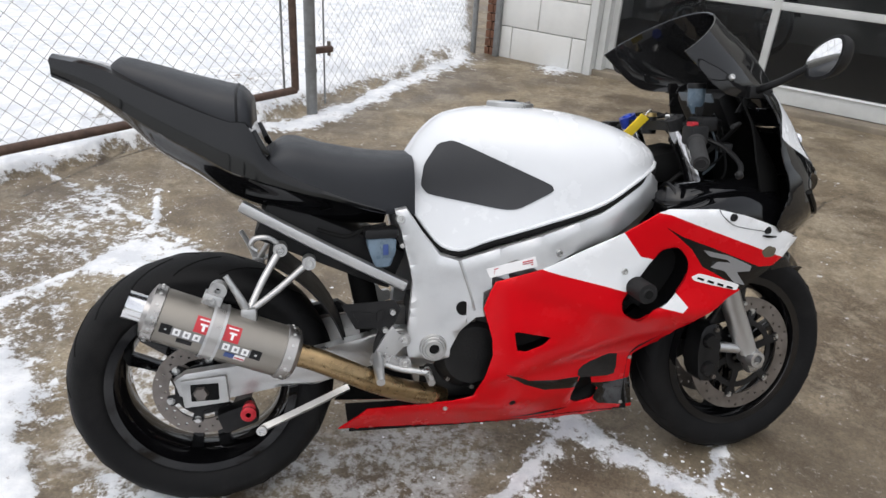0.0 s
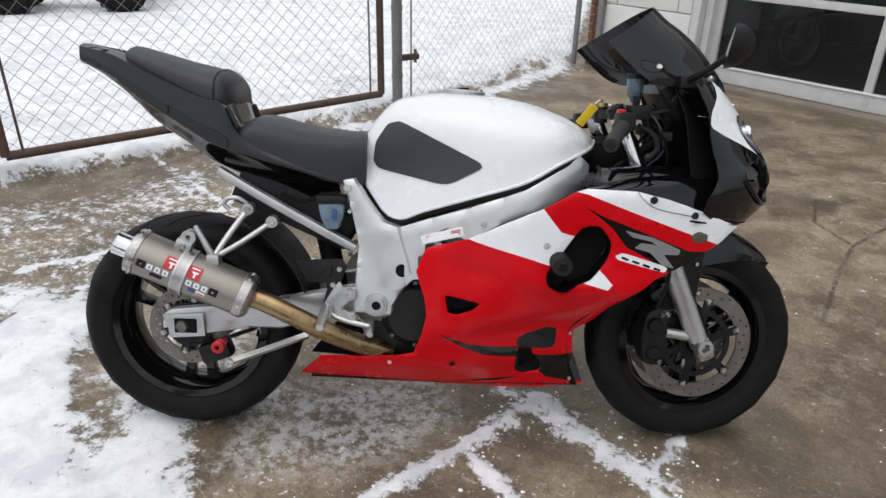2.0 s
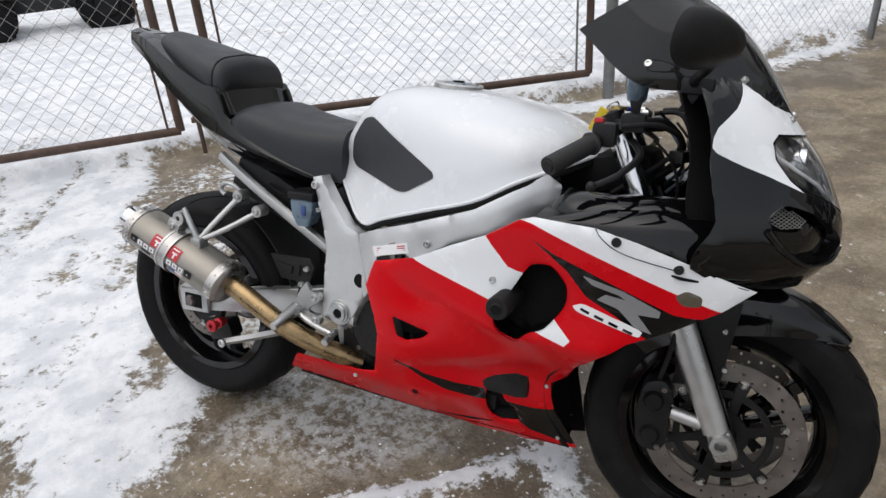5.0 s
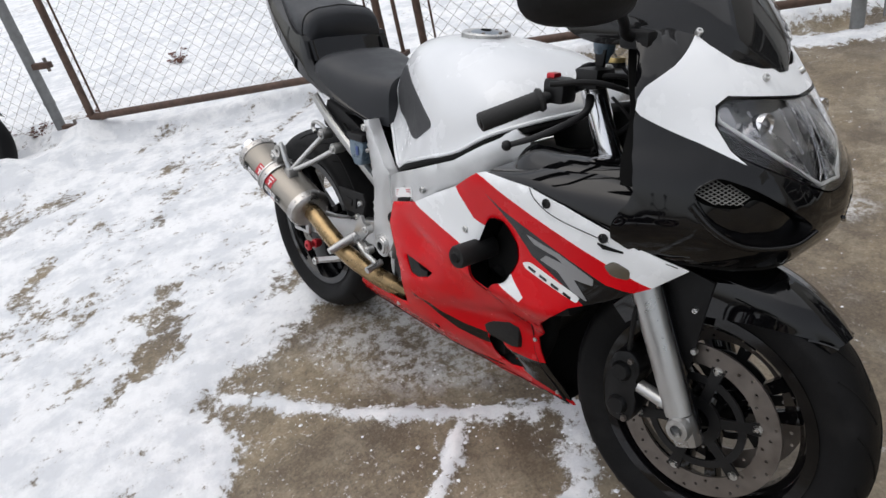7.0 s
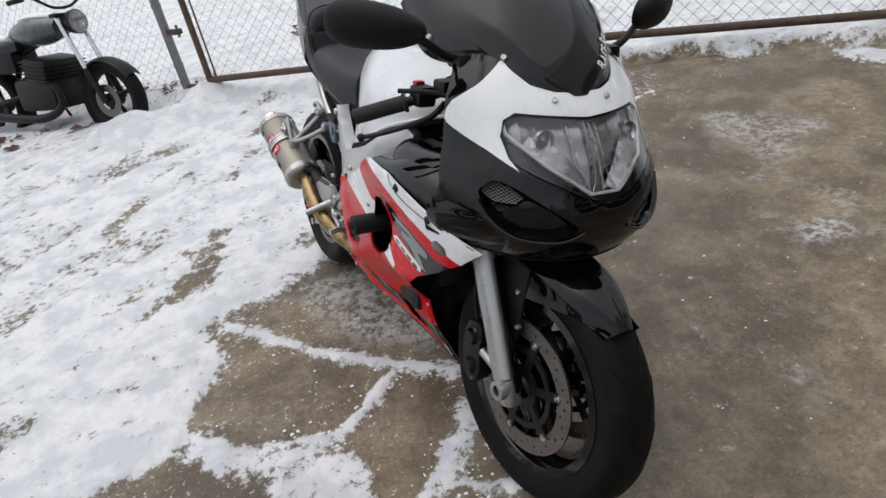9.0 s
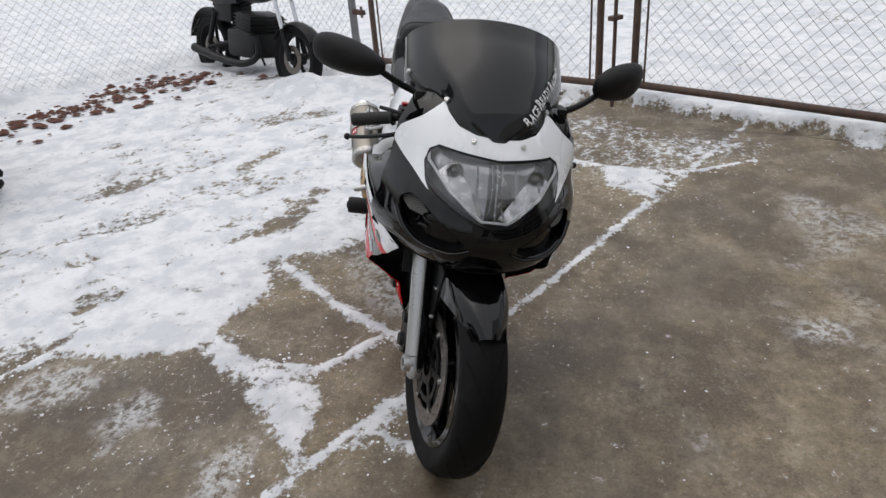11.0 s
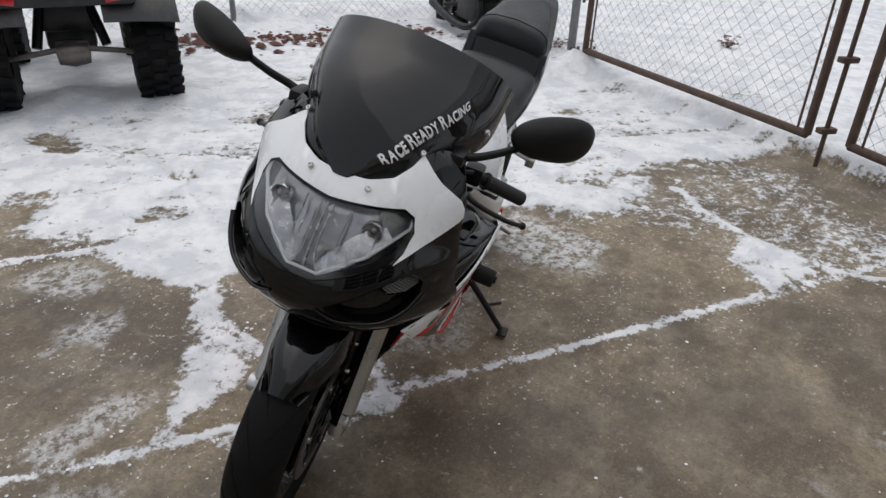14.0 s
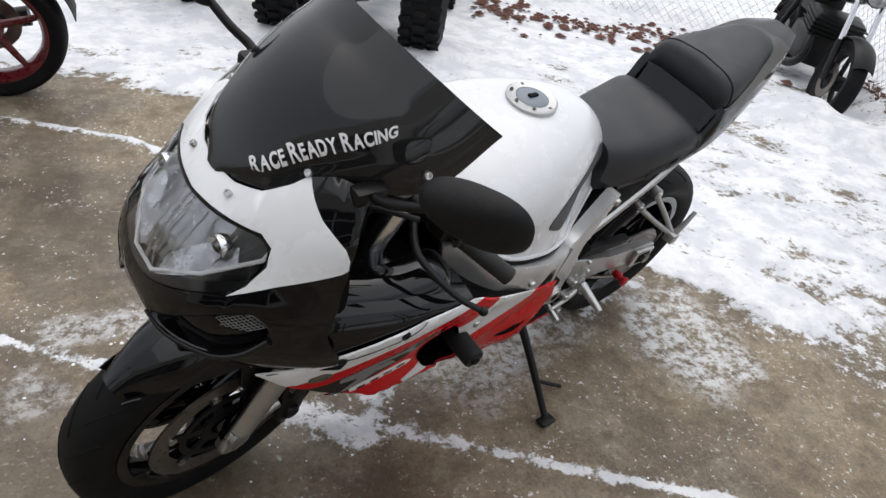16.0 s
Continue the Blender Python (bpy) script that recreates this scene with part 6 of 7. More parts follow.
lettering("RACE READY RACING", (0.555, 0.170, 0.165, 0.034), (0.572, 0.765), screen_at, screen, DECALW, (1.18, 0.95))
for s in (-1, 1):
    for q, v in ((0.86, 0.43), (0.86, 0.76)):
        p = Vector(screen_at(q * s, v))
        part("screen_screw", bolt(p + Vector((0, 0.002 * s, 0.002)), 0.007, (0.1, 0.9 * s, 0.45), 0.004), BOLT, screen)
    # mirrors
    stem = bmesh.new()
    add_tube(stem, [(1.266, 0.172 * s, 1.002), (1.264, 0.205 * s, 1.012), (1.255 if s > 0 else 1.285, 0.240 * s, 1.030), (1.232 if s > 0 else 1.306, 0.285 * s, 1.056)], [0.009, 0.0075], 12, 4)
    add_box(stem, (1.268, 0.176 * s, 1.002), (0.056, 0.030, 0.030), 0.009)
    mount = part("mirror", stem, SATIN, bike, "black wing mirror on a short stalk")

    def shell(u, v, s=s):
        a = 2 * math.pi * v
        r = math.sin(math.pi * min(1, 0.5 + 0.5 * u)) ** 0.45 if u > 0 else 1.0
        cy, cz = math.cos(a), math.sin(a)
        w = (0.074 if s > 0 else 0.084) * (abs(cy) ** 0.85) * (1 if cy > 0 else -1)
        h = ((0.050 if s > 0 else 0.041) + 0.009 * cy) * (abs(cz) ** 0.85) * (1 if cz > 0 else -1)
        return Vector(((1.212 if s > 0 else 1.283) + 0.052 * u - (0.42 if s > 0 else 0.32) * w * r, ((0.330 if s > 0 else 0.352) + w * r) * s, (1.084 if s > 0 else 1.072) + 0.30 * w * r * 0.4 + h * r)) + Vector((0.20 * h * r, 0, 0))
    part("mirror_shell", body(shell, 14, 36), MATT, mount, angle=60)
    gl = bmesh.new()
    back, yaw = (1.2105, 0.42) if s > 0 else (1.2815, 0.32)
    mid_y, mid_z = (0.330, 1.084) if s > 0 else (0.352, 1.072)
    hub = gl.verts.new((back, mid_y * s, mid_z))
    edge = []
    for k in range(36):
        c, q = math.cos(2 * math.pi * k / 36), math.sin(2 * math.pi * k / 36)
        w = (0.067 if s > 0 else 0.076) * (abs(c) ** 0.85) * (1 if c > 0 else -1)
        edge.append(gl.verts.new((back - yaw * w + 0.20 * ((0.043 if s > 0 else 0.035) + 0.008 * c) * (abs(q) ** 0.85) * (1 if q > 0 else -1), (mid_y + w) * s, mid_z + 0.12 * w + ((0.043 if s > 0 else 0.035) + 0.008 * c) * (abs(q) ** 0.85) * (1 if q > 0 else -1))))
    for k in range(36):
        gl.faces.new((hub, edge[k], edge[(k + 1) % 36]))
    part("mirror_glass", gl, MIRROR, mount, "silvered mirror glass")
    # bars
    inner, outer = Vector((1.112, 0.165 * s, 0.902)), Vector((1.032, 0.300 * s, 0.849))
    d = (outer - inner).normalized()
    bar = part("handlebar", turned(tube([inner - d * 0.05, outer + d * 0.004], 0.011, 14), STEER), SATIN, bike, "black clip-on handlebar")
    gp = bmesh.new()
    prof = []
    for k in range(25):
        f = k / 24
        prof.append((0.0165 + (0.0012 if k % 2 else 0) + (0.004 if k in (0, 1) else 0), 0.012 + 0.118 * f))
    prof = [(0, 0.012)] + prof + [(0, 0.130)]
    add_lathe(gp, prof, (0, 0, 0), "z", 20)
    bmesh.ops.transform(gp, matrix=Matrix.Translation(inner + d * 0.045) @ d.to_track_quat("Z", "Y").to_matrix().to_4x4(), verts=gp.verts)
    part("grip", turned(gp, STEER), GRIP, bar, "ribbed black rubber grip")
    part("bar_end", turned(lathe([(0, 0.012), (0.010, 0.012), (0.0125, 0.008), (0.0125, -0.004), (0, -0.004)], outer, "z", 18, turn=d.to_track_quat("Z", "Y").to_matrix().to_4x4()), STEER), SATIN, bar)
    sw = bmesh.new()
    add_box(sw, inner + d * 0.022 + Vector((0, 0, 0.004)), (0.045, 0.045, 0.045), 0.010)
    switch = part("switch_housing", turned(sw, STEER), SATIN, bar)
    if s < 0:
        part("kill_switch", turned(box(inner + d * 0.022 + Vector((-0.012, -0.004, 0.028)), (0.018, 0.022, 0.012), 0.004), STEER), REDMETAL, bar, "red kill switch")
        part("master_cylinder", turned(box(inner + Vector((0.035, 0.02, 0.02)), (0.045, 0.06, 0.035), 0.008), STEER), SATIN, bike)
    lv = bmesh.new()
    base = inner + Vector((0.035, -0.01 * s, -0.012))
    add_tube(lv, [base, base + Vector((0.022, 0.05 * s, -0.022)), base + Vector((-0.002, 0.13 * s, -0.050)), base + Vector((-0.040, 0.175 * s, -0.068))], [0.008, 0.0055], 10, 5, 0.8)
    bmesh.ops.create_uvsphere(lv, u_segments=10, v_segments=8, radius=0.009, matrix=Matrix.Translation(base + Vector((-0.040, 0.175 * s, -0.068))))
    part("lever", turned(lv, STEER), SATIN, bike, "black lever")
tc = bmesh.new()
add_plate(tc, rounded([(1.10, -0.125), (1.16, -0.13), (1.20, -0.06), (1.205, 0.06), (1.16, 0.13), (1.10, 0.125), (1.085, 0.0)], 3, 0.2), 0.0, 0.022, 0.004)
bmesh.ops.transform(tc, matrix=Matrix.Translation((0, 0, 0.905)) @ Matrix.Rotation(radians(90), 4, "X") @ Matrix.Rotation(0, 4, "Z"), verts=tc.verts)
part("top_yoke", turned(tc, STEER), SATIN, bike, "black top yoke")
for s in (-1, 1):
    p = on_fork(0, 0.675)
    part("fork_cap", turned(lathe([(0, 0.016), (0.010, 0.016), (0.014, 0.012), (0.022, 0.012), (0.022, -0.015), (0, -0.015)], (p[0], 0.103 * s, p[1]), "z", 24, turn=Matrix.Rotation(radians(-24), 4, "Y")), STEER), BLUE if s > 0 else SATIN, bike)
part("dashboard", box((1.265, 0, 0.955), (0.05, 0.20, 0.10), 0.02, Matrix.Rotation(radians(-30), 4, "Y")), SATIN, bike, "black instrument cluster")
part("gauge_face", box((1.236, 0, 0.962), (0.004, 0.15, 0.075), 0.002, Matrix.Rotation(radians(-30), 4, "Y")), SMOKEY, bike)
part("cup_bracket", plate([(1.150, 0.945), (1.166, 0.945), (1.170, 0.975), (1.146, 0.975)], -0.128, -0.122, 0.002), SATIN, bike, "small black bracket")
tag = part("key_tag", box((1.062, -0.004, 0.914), (0.068, 0.004, 0.024), 0.001, Matrix.Rotation(radians(-58), 4, "Y") @ Matrix.Rotation(radians(-30), 4, "Z")), YELLOW, bike, "flat yellow key tag")
part("tag_ring", tube([(1.079, -0.018, 0.942), (1.088, -0.018, 0.952), (1.098, -0.012, 0.955), (1.100, -0.002, 0.948)], 0.0018, 6, 4), BOLT, tag)
part("ignition_lock", lathe([(0, 0.02), (0.014, 0.02), (0.018, 0.01), (0.018, -0.03), (0, -0.03)], (1.10, 0, 0.925), "z", 20), SATIN, bike)
for y, z in ((-0.10, 0.86), (0.05, 0.85), (-0.16, 0.88), (0.12, 0.86)):
    part("control_cable", tube([(1.16, y * 1.6, 0.93), (1.22, y * 1.2, 0.93), (1.24, y * 0.6, z), (1.12, y * 0.5, z - 0.10)], 0.005, 8, 6), MATT, bike)
cup = part("brake_reservoir", lathe([(0, -0.034), (0.008, -0.034), (0.012, -0.022), (0.018, -0.016), (0.020, 0.0), (0.020, 0.026), (0, 0.026)], (1.155, -0.112, 0.984), "z", 24), FLUID, bike, "grey translucent brake fluid cup")
part("cup_lid", lathe([(0, 0.036), (0.020, 0.036), (0.0225, 0.032), (0.0225, 0.024), (0, 0.024)], (1.155, -0.112, 0.984), "z", 24), SATIN, cup)
part("cup_hose", tube([(1.155, -0.112, 0.952), (1.158, -0.12, 0.930), (1.150, -0.13, 0.920)], 0.0045, 8, 4), MATT, cup)
BRASS = surface("worn_brass", (0.42, 0.31, 0.13), 0.35, metal=0.9, vary=0.25)
part("ignition_ring", lathe([(0.010, 0.021), (0.0165, 0.021), (0.0175, 0.016), (0.0175, 0.012), (0.010, 0.012)], (1.10, 0, 0.925), "z", 20, closed=True), BRASS, bike)
for y in (-0.075, 0.0, 0.075):
    part("yoke_nut", lathe([(0, 0.014), (0.009, 0.014), (0.013, 0.010), (0.013, 0.0), (0, 0.0)], (1.135 + 0.02 * (y == 0), y, 0.928), "z", 6), BOLT, bike)
for k, (y, z) in enumerate(((-0.12, 0.90), (-0.09, 0.88), (-0.14, 0.85), (0.10, 0.89), (0.13, 0.86))):
    part("wire", tube([(1.20, y, z + 0.05), (1.235, y * 0.9, z + 0.01), (1.25, y * 0.8, z - 0.05), (1.22, y * 0.6, z - 0.09)], 0.003, 6, 5), (MATT, SMOKEY, MATT, MATT, MATT)[k], bike)
for s in (-1, 1):
    part("connector_block", box((1.245, 0.11 * s, 0.87), (0.03, 0.035, 0.022), 0.004, Matrix.Rotation(radians(20 * s), 4, "Z")), SATIN, bike)
    part("screen_stay", plate([(1.235, 0.955), (1.250, 0.955), (1.285, 1.005), (1.28, 1.015), (1.262, 1.005)], 0.150 * s, 0.154 * s, 0.001), SATIN, bike)
part("airbox_trim", box((1.10, 0, 0.815), (0.20, 0.15, 0.08), 0.03, Matrix.Rotation(radians(-10), 4, "Y")), VOID, bike)

# side stand on the left
ss = bmesh.new()
add_tube(ss, [(0.545, 0.130, 0.300), (0.545, 0.21, 0.235), (0.542, 0.345, 0.110)], [0.013, 0.010], 12, 2)
stand = part("side_stand", ss, SATIN, bike, "black side stand, folded down")
part("stand_foot", box((0.540, 0.356, 0.098), (0.052, 0.034, 0.010), 0.004, Matrix.Rotation(radians(13.4), 4, "X")), SATIN, stand)
part("stand_prong", tube([(0.53, 0.275, 0.175), (0.47, 0.31, 0.16)], 0.006, 8), SATIN, stand)

# ---- fence, gate ----
def tube_between(bm, a, b, r, segs=12):
    add_tube(bm, [a, b], r, segs)


def chain_link(p0, p1, z0, z1, d=0.0425, r=0.0019):
    """Woven wire between two ground places, from height z0 to z1 over each end."""
    p0, p1 = Vector(p0), Vector(p1)
    run = p1 - p0
    length = run.xy.length
    n = int(length / d)
    rows = int((z1 - z0) / d)
    normal = Vector((-run.y, run.x, 0)).normalized() * 0.0022
    verts, faces = [], []
    for i in range(n):
        ring = None
        for k in range(rows + 1):
            f = (i + (k + i) % 2) * d / length
            c = p0 + run * min(1.0, f)
            c = Vector((c.x, c.y, c.z + z0 + k * d)) + normal * (1 if (k + i) % 2 else -1)
            across = run.normalized() * r
            b = len(verts)
            verts += [c + across, c + normal.normalized() * r, c - across * 0.9]
            if ring is not None:
                for q in range(3):
                    faces.append((ring + q, ring + (q + 1) % 3, b + (q + 1) % 3, b + q))
            ring = b
    me = bpy.data.meshes.new("chain_link")
    me.from_pydata([tuple(v) for v in verts], [], faces)
    me.materials.append(WIRE)
    return me


def mesh_part(name, me, parent, label=""):
    ob = new(name, me)
    ob.parent = parent
    ob["kind"] = "stuff"
    if label:
        tagged(ob, label)
    return ob


def fence_bay(name, a, b, z0, z1, label, category, posts, rails, frame):
    """Posts and rails are (place, radius, material) lists; the wire fills the bay."""
    root = thing(name, Matrix.Translation((0, 0, 0)), label, category)
    for p, q, r, m, kind in posts + rails:
        part(kind, tube([p, q], r, 14), m, root)
    mesh_part("wire_mesh", chain_link(a, b, z0, z1), root, "woven galvanised chain-link wire")
    return root


def at_ground(x, y, up=0.0):
    return (x, y, ground_z(x, y) + up)


POST_A, ROD, POST_C = (-1.15, 4.52), (-2.44, 2.335), (-3.60, 0.14)
TOP = 1.75
# leaf towards the garage
a, b = Vector((-2.42, 2.47, 0.19)), Vector((-1.21, 4.38, 0.20))
H = 1.45
fence_bay("gate_leaf", (a.x, a.y, a.z), (b.x, b.y, a.z), 0.01, H, "rusty chain-link gate leaf, closed", "gate",
          [(a, a + Vector((0, 0, H)), 0.024, RUST, "upright"), (b, b + Vector((0, 0, H)), 0.024, RUST, "upright")],
          [(a, b, 0.024, RUST, "bottom_rail"), (a + Vector((0, 0, 0.80)), b + Vector((0, 0, 0.75)), 0.020, RUST, "mid_rail"), (a + Vector((0, 0, H)), b + Vector((0, 0, H)), 0.024, RUST, "top_rail"),
           (a + Vector((0.05, 0.063, 0.02)), a + Vector((0.05, 0.063, H)), 0.007, RUST, "tension_bar"), (b - Vector((0.05, 0.063, -0.02)), b - Vector((0.05, 0.063, -H)), 0.007, GALV, "tension_bar")], None)
# leaf towards the parked motorcycle
c, d = Vector((-2.48, 2.24, 0.185)), Vector((-3.36, 0.39, 0.185))
fence_bay("gate_leaf", (c.x, c.y, c.z), (d.x, d.y, c.z), 0.01, H, "rusty chain-link gate leaf with a mid rail", "gate",
          [(c, c + Vector((0, 0, H)), 0.024, RUST, "upright"), (d + Vector((0, 0, -0.12)), d + Vector((0, 0, H)), 0.024, RUST, "upright")],
          [(c, d, 0.024, RUST, "bottom_rail"), (c + Vector((0, 0, 0.80)), d + Vector((0, 0, 0.80)), 0.020, RUST, "mid_rail"), (c + Vector((0, 0, H)), d + Vector((0, 0, H)), 0.024, RUST, "top_rail"),
           (c + Vector((-0.03, -0.06, 0.02)), c + Vector((-0.03, -0.06, H)), 0.007, RUST, "tension_bar"), (d + Vector((0.03, 0.06, 0.02)), d + Vector((0.03, 0.06, H)), 0.007, RUST, "tension_bar")], None)
drop = thing("gate_drop_rod", Matrix.Translation((-2.44, 2.335, 0.0)), "rusty drop rod between the gate leaves", "gate rod")
part("rod", tube([(0, 0, 0.03), (0, 0, 1.3)], 0.013, 12), RUST, drop)
for z in (0.24, 0.62, 0.95):
    part("guide", box((0, 0, z), (0.05, 0.10, 0.03), 0.006, Matrix.Rotation(radians(50), 4, "Z")), RUST, drop)
for x, y, r in ((POST_A[0], POST_A[1], 0.036), (POST_C[0], POST_C[1], 0.034)):
    post = thing("gate_post", Matrix.Translation((x, y, 0)), "grey galvanised steel gate post", "fence post", "gate posts")
    part("shaft", tube([(0, 0, -0.1), (0, 0, TOP)], r, 20), GALV, post)
    part("cap", lathe([(0, 0.03), (r * 0.7, 0.02), (r + 0.004, 0), (r + 0.004, -0.03), (r, -0.03)], (0, 0, TOP), "z", 20), GALV, post)
    for z in (0.42, 1.1) if x == POST_A[0] else (0.12, 0.55, 1.1):
        hinge = part("hinge_strap", box((0.05, 0.065, z), (0.17, 0.045, 0.04), 0.008, Matrix.Rotation(radians(52), 4, "Z")), RUST, post, "rusty steel hinge strap")
        part("hinge_pin", tube([(0.09, 0.11, z - 0.04), (0.09, 0.11, z + 0.05)], 0.012, 10), STEEL, hinge)
    for z in (0.3, 0.75, 1.2):
        part("band", lathe([(r, -0.012), (r + 0.004, -0.012), (r + 0.004, 0.012), (r, 0.012)], (0, 0, z), "z", 20), GALV, post)
# fixed bays
for p, q, zb in (((-1.12, 4.60), (-0.30, 6.72), 0.05), ((-3.63, 0.08), (-4.55, -1.62), 0.05), ((-4.55, -1.62), (-2.44, -2.83), 0.03), ((-2.44, -2.83), (-0.22, -3.90), 0.03)):
    fence_bay("chain_link_fence", (*p, zb), (*q, zb), 0.0, 1.6, "weathered chain-link fence bay", "fence",
              [((*q, -0.1), (*q, 1.7), 0.026, GALV, "line_post")], [((*p, 1.62 + zb), (*q, 1.62 + zb), 0.020, GALV, "top_rail"), ((p[0] + 0.02, p[1] + 0.05, zb), (p[0] + 0.02, p[1] + 0.05, 1.6), 0.006, GALV, "tension_bar")], None)

# ---- garage: block wall, brick end, glazed door ----
GARAGE = Matrix(((0.87, 0.493, 0, -0.17), (-0.493, 0.87, 0, 6.75), (0, 0, 1, 0.04), (0, 0, 0, 1)))
# in the garage's own axes x runs along the front, y into the building
wall = tagged(new("wall_garage", bpy.data.meshes.new("wall_garage")), "white painted concrete block garage wall", "wall", kind="structure")
wall.matrix_world = GARAGE
bm = bmesh.new()
add_box(bm, (0.50, 0.12, 1.20), (0.98, 0.16, 2.42))
add_box(bm, (2.9, 0.12, 2.85), (6.0, 0.24, 1.1))
add_box(bm, (5.6, 0.12, 1.15), (1.0, 0.24, 2.3))
bm.to_mesh(wall.data)
bm.free()
wall.data.materials.append(MORTAR)
COURSE, BLEN = 0.285, 0.60
for row in range(8):
    x = 0.13 - (0.22 if row % 2 else 0.48)
    while x < 0.98:
        x0, x1 = max(x, 0.10), min(x + BLEN, 0.985)
        if x1 - x0 > 0.03:
            ob = part("block", box(((x0 + x1) / 2, 0.03, COURSE * (row + 0.5)), (x1 - x0 - 0.008, 0.06, COURSE - 0.008), 0.004), BLOCK, wall)
        x += BLEN
for row in range(26):
    for k in range(2):
        w = (0.065, 0.055) if row % 2 else (0.055, 0.065)
        xx = 0.0 + (0 if k == 0 else w[0])
        part("brick", box((xx + w[k] / 2 - 0.03, 0.035, 0.04 + 0.075 * row), (w[k] - 0.008, 0.09, 0.066), 0.004), BRICK, wall)
pipe = thing("downpipe", GARAGE, "grey painted downpipe on the corner", "downpipe")
part("pipe", box((0.115, -0.03, 1.2), (0.05, 0.05, 2.4), 0.01), GALV, pipe)
jamb = bmesh.new()
add_box(jamb, (1.03, 0.06, 1.2), (0.07, 0.16, 2.4), 0.006)
add_box(jamb, (1.10, 0.12, 1.2), (0.06, 0.12, 2.4), 0.006)
j = tagged(new("trim_door", bpy.data.meshes.new("trim_door")), "white painted door jamb", "door trim", kind="structure")
jamb.to_mesh(j.data)
jamb.free()
j.data.materials.append(DOORFRAME)
j.matrix_world = GARAGE
door = thing("garage_door", GARAGE, "glazed garage door with white rails, closed", "garage door")
DX0, DX1 = 1.15, 5.1
levels = (0.125, 0.738, 1.29, 1.84, 2.30)
for i, z in enumerate(levels):
    h = 0.13 if i == 0 else 0.055
    part("rail", box(((DX0 + DX1) / 2, 0.17, z), (DX1 - DX0, 0.045, h), 0.006), DOORFRAME, door)
part("weather_bar", box(((DX0 + DX1) / 2, 0.142, 0.186), (DX1 - DX0, 0.02, 0.012), 0.003), WHITE, door, "bright aluminium edge strip")
mull = [DX0, DX0 + 1.22, DX0 + 2.50, DX1]
for x in mull:
    part("stile", box((x, 0.168, 1.18), (0.055, 0.05, 2.24), 0.006), DOORFRAME, door)
for i in range(len(levels) - 1):
    for x0, x1 in zip(mull, mull[1:]):
        part("pane", box(((x0 + x1) / 2, 0.178, (levels[i] + levels[i + 1]) / 2), (x1 - x0 - 0.05, 0.008, levels[i + 1] - levels[i] - 0.05), 0.0), PANE, door)
sill = tagged(new("trim_sill", bpy.data.meshes.new("trim_sill")), "worn concrete door sill", "door sill", kind="structure")
bm = bmesh.new()
add_box(bm, (3.2, 0.12, -0.01), (4.4, 0.20, 0.13), 0.012)
add_box(bm, (3.25, -0.09, -0.05), (4.5, 0.22, 0.11), 0.014)
add_box(bm, (3.3, -0.32, -0.085), (4.6, 0.24, 0.11), 0.016)
bm.to_mesh(sill.data)
bm.free()
sill.data.materials.append(SILL)
sill.matrix_world = GARAGE
back = tagged(new("wall_back", bpy.data.meshes.new("wall_back")), "dark inside of the garage", "wall", kind="structure")
bm = bmesh.new()
add_box(bm, (3.0, 3.2, 1.6), (6.4, 0.15, 3.4))
add_box(bm, (-0.02, 1.7, 1.6), (0.15, 3.0, 3.4))
add_box(bm, (6.05, 1.7, 1.6), (0.15, 3.0, 3.4))
add_box(bm, (3.0, 1.7, 3.4), (6.4, 3.3, 0.12))
bm.to_mesh(back.data)
bm.free()
back.data.materials.append(BLOCK)
back.matrix_world = GARAGE
inner = tagged(new("floor_garage", bpy.data.meshes.new("floor_garage")), "grey concrete floor inside the garage", "floor", kind="structure")
bm = bmesh.new()
add_box(bm, (3.0, 1.68, 0.01), (6.0, 2.90, 0.10))
bm.to_mesh(inner.data)
bm.free()
inner.data.materials.append(GARAGE_FLOOR)
inner.matrix_world = GARAGE


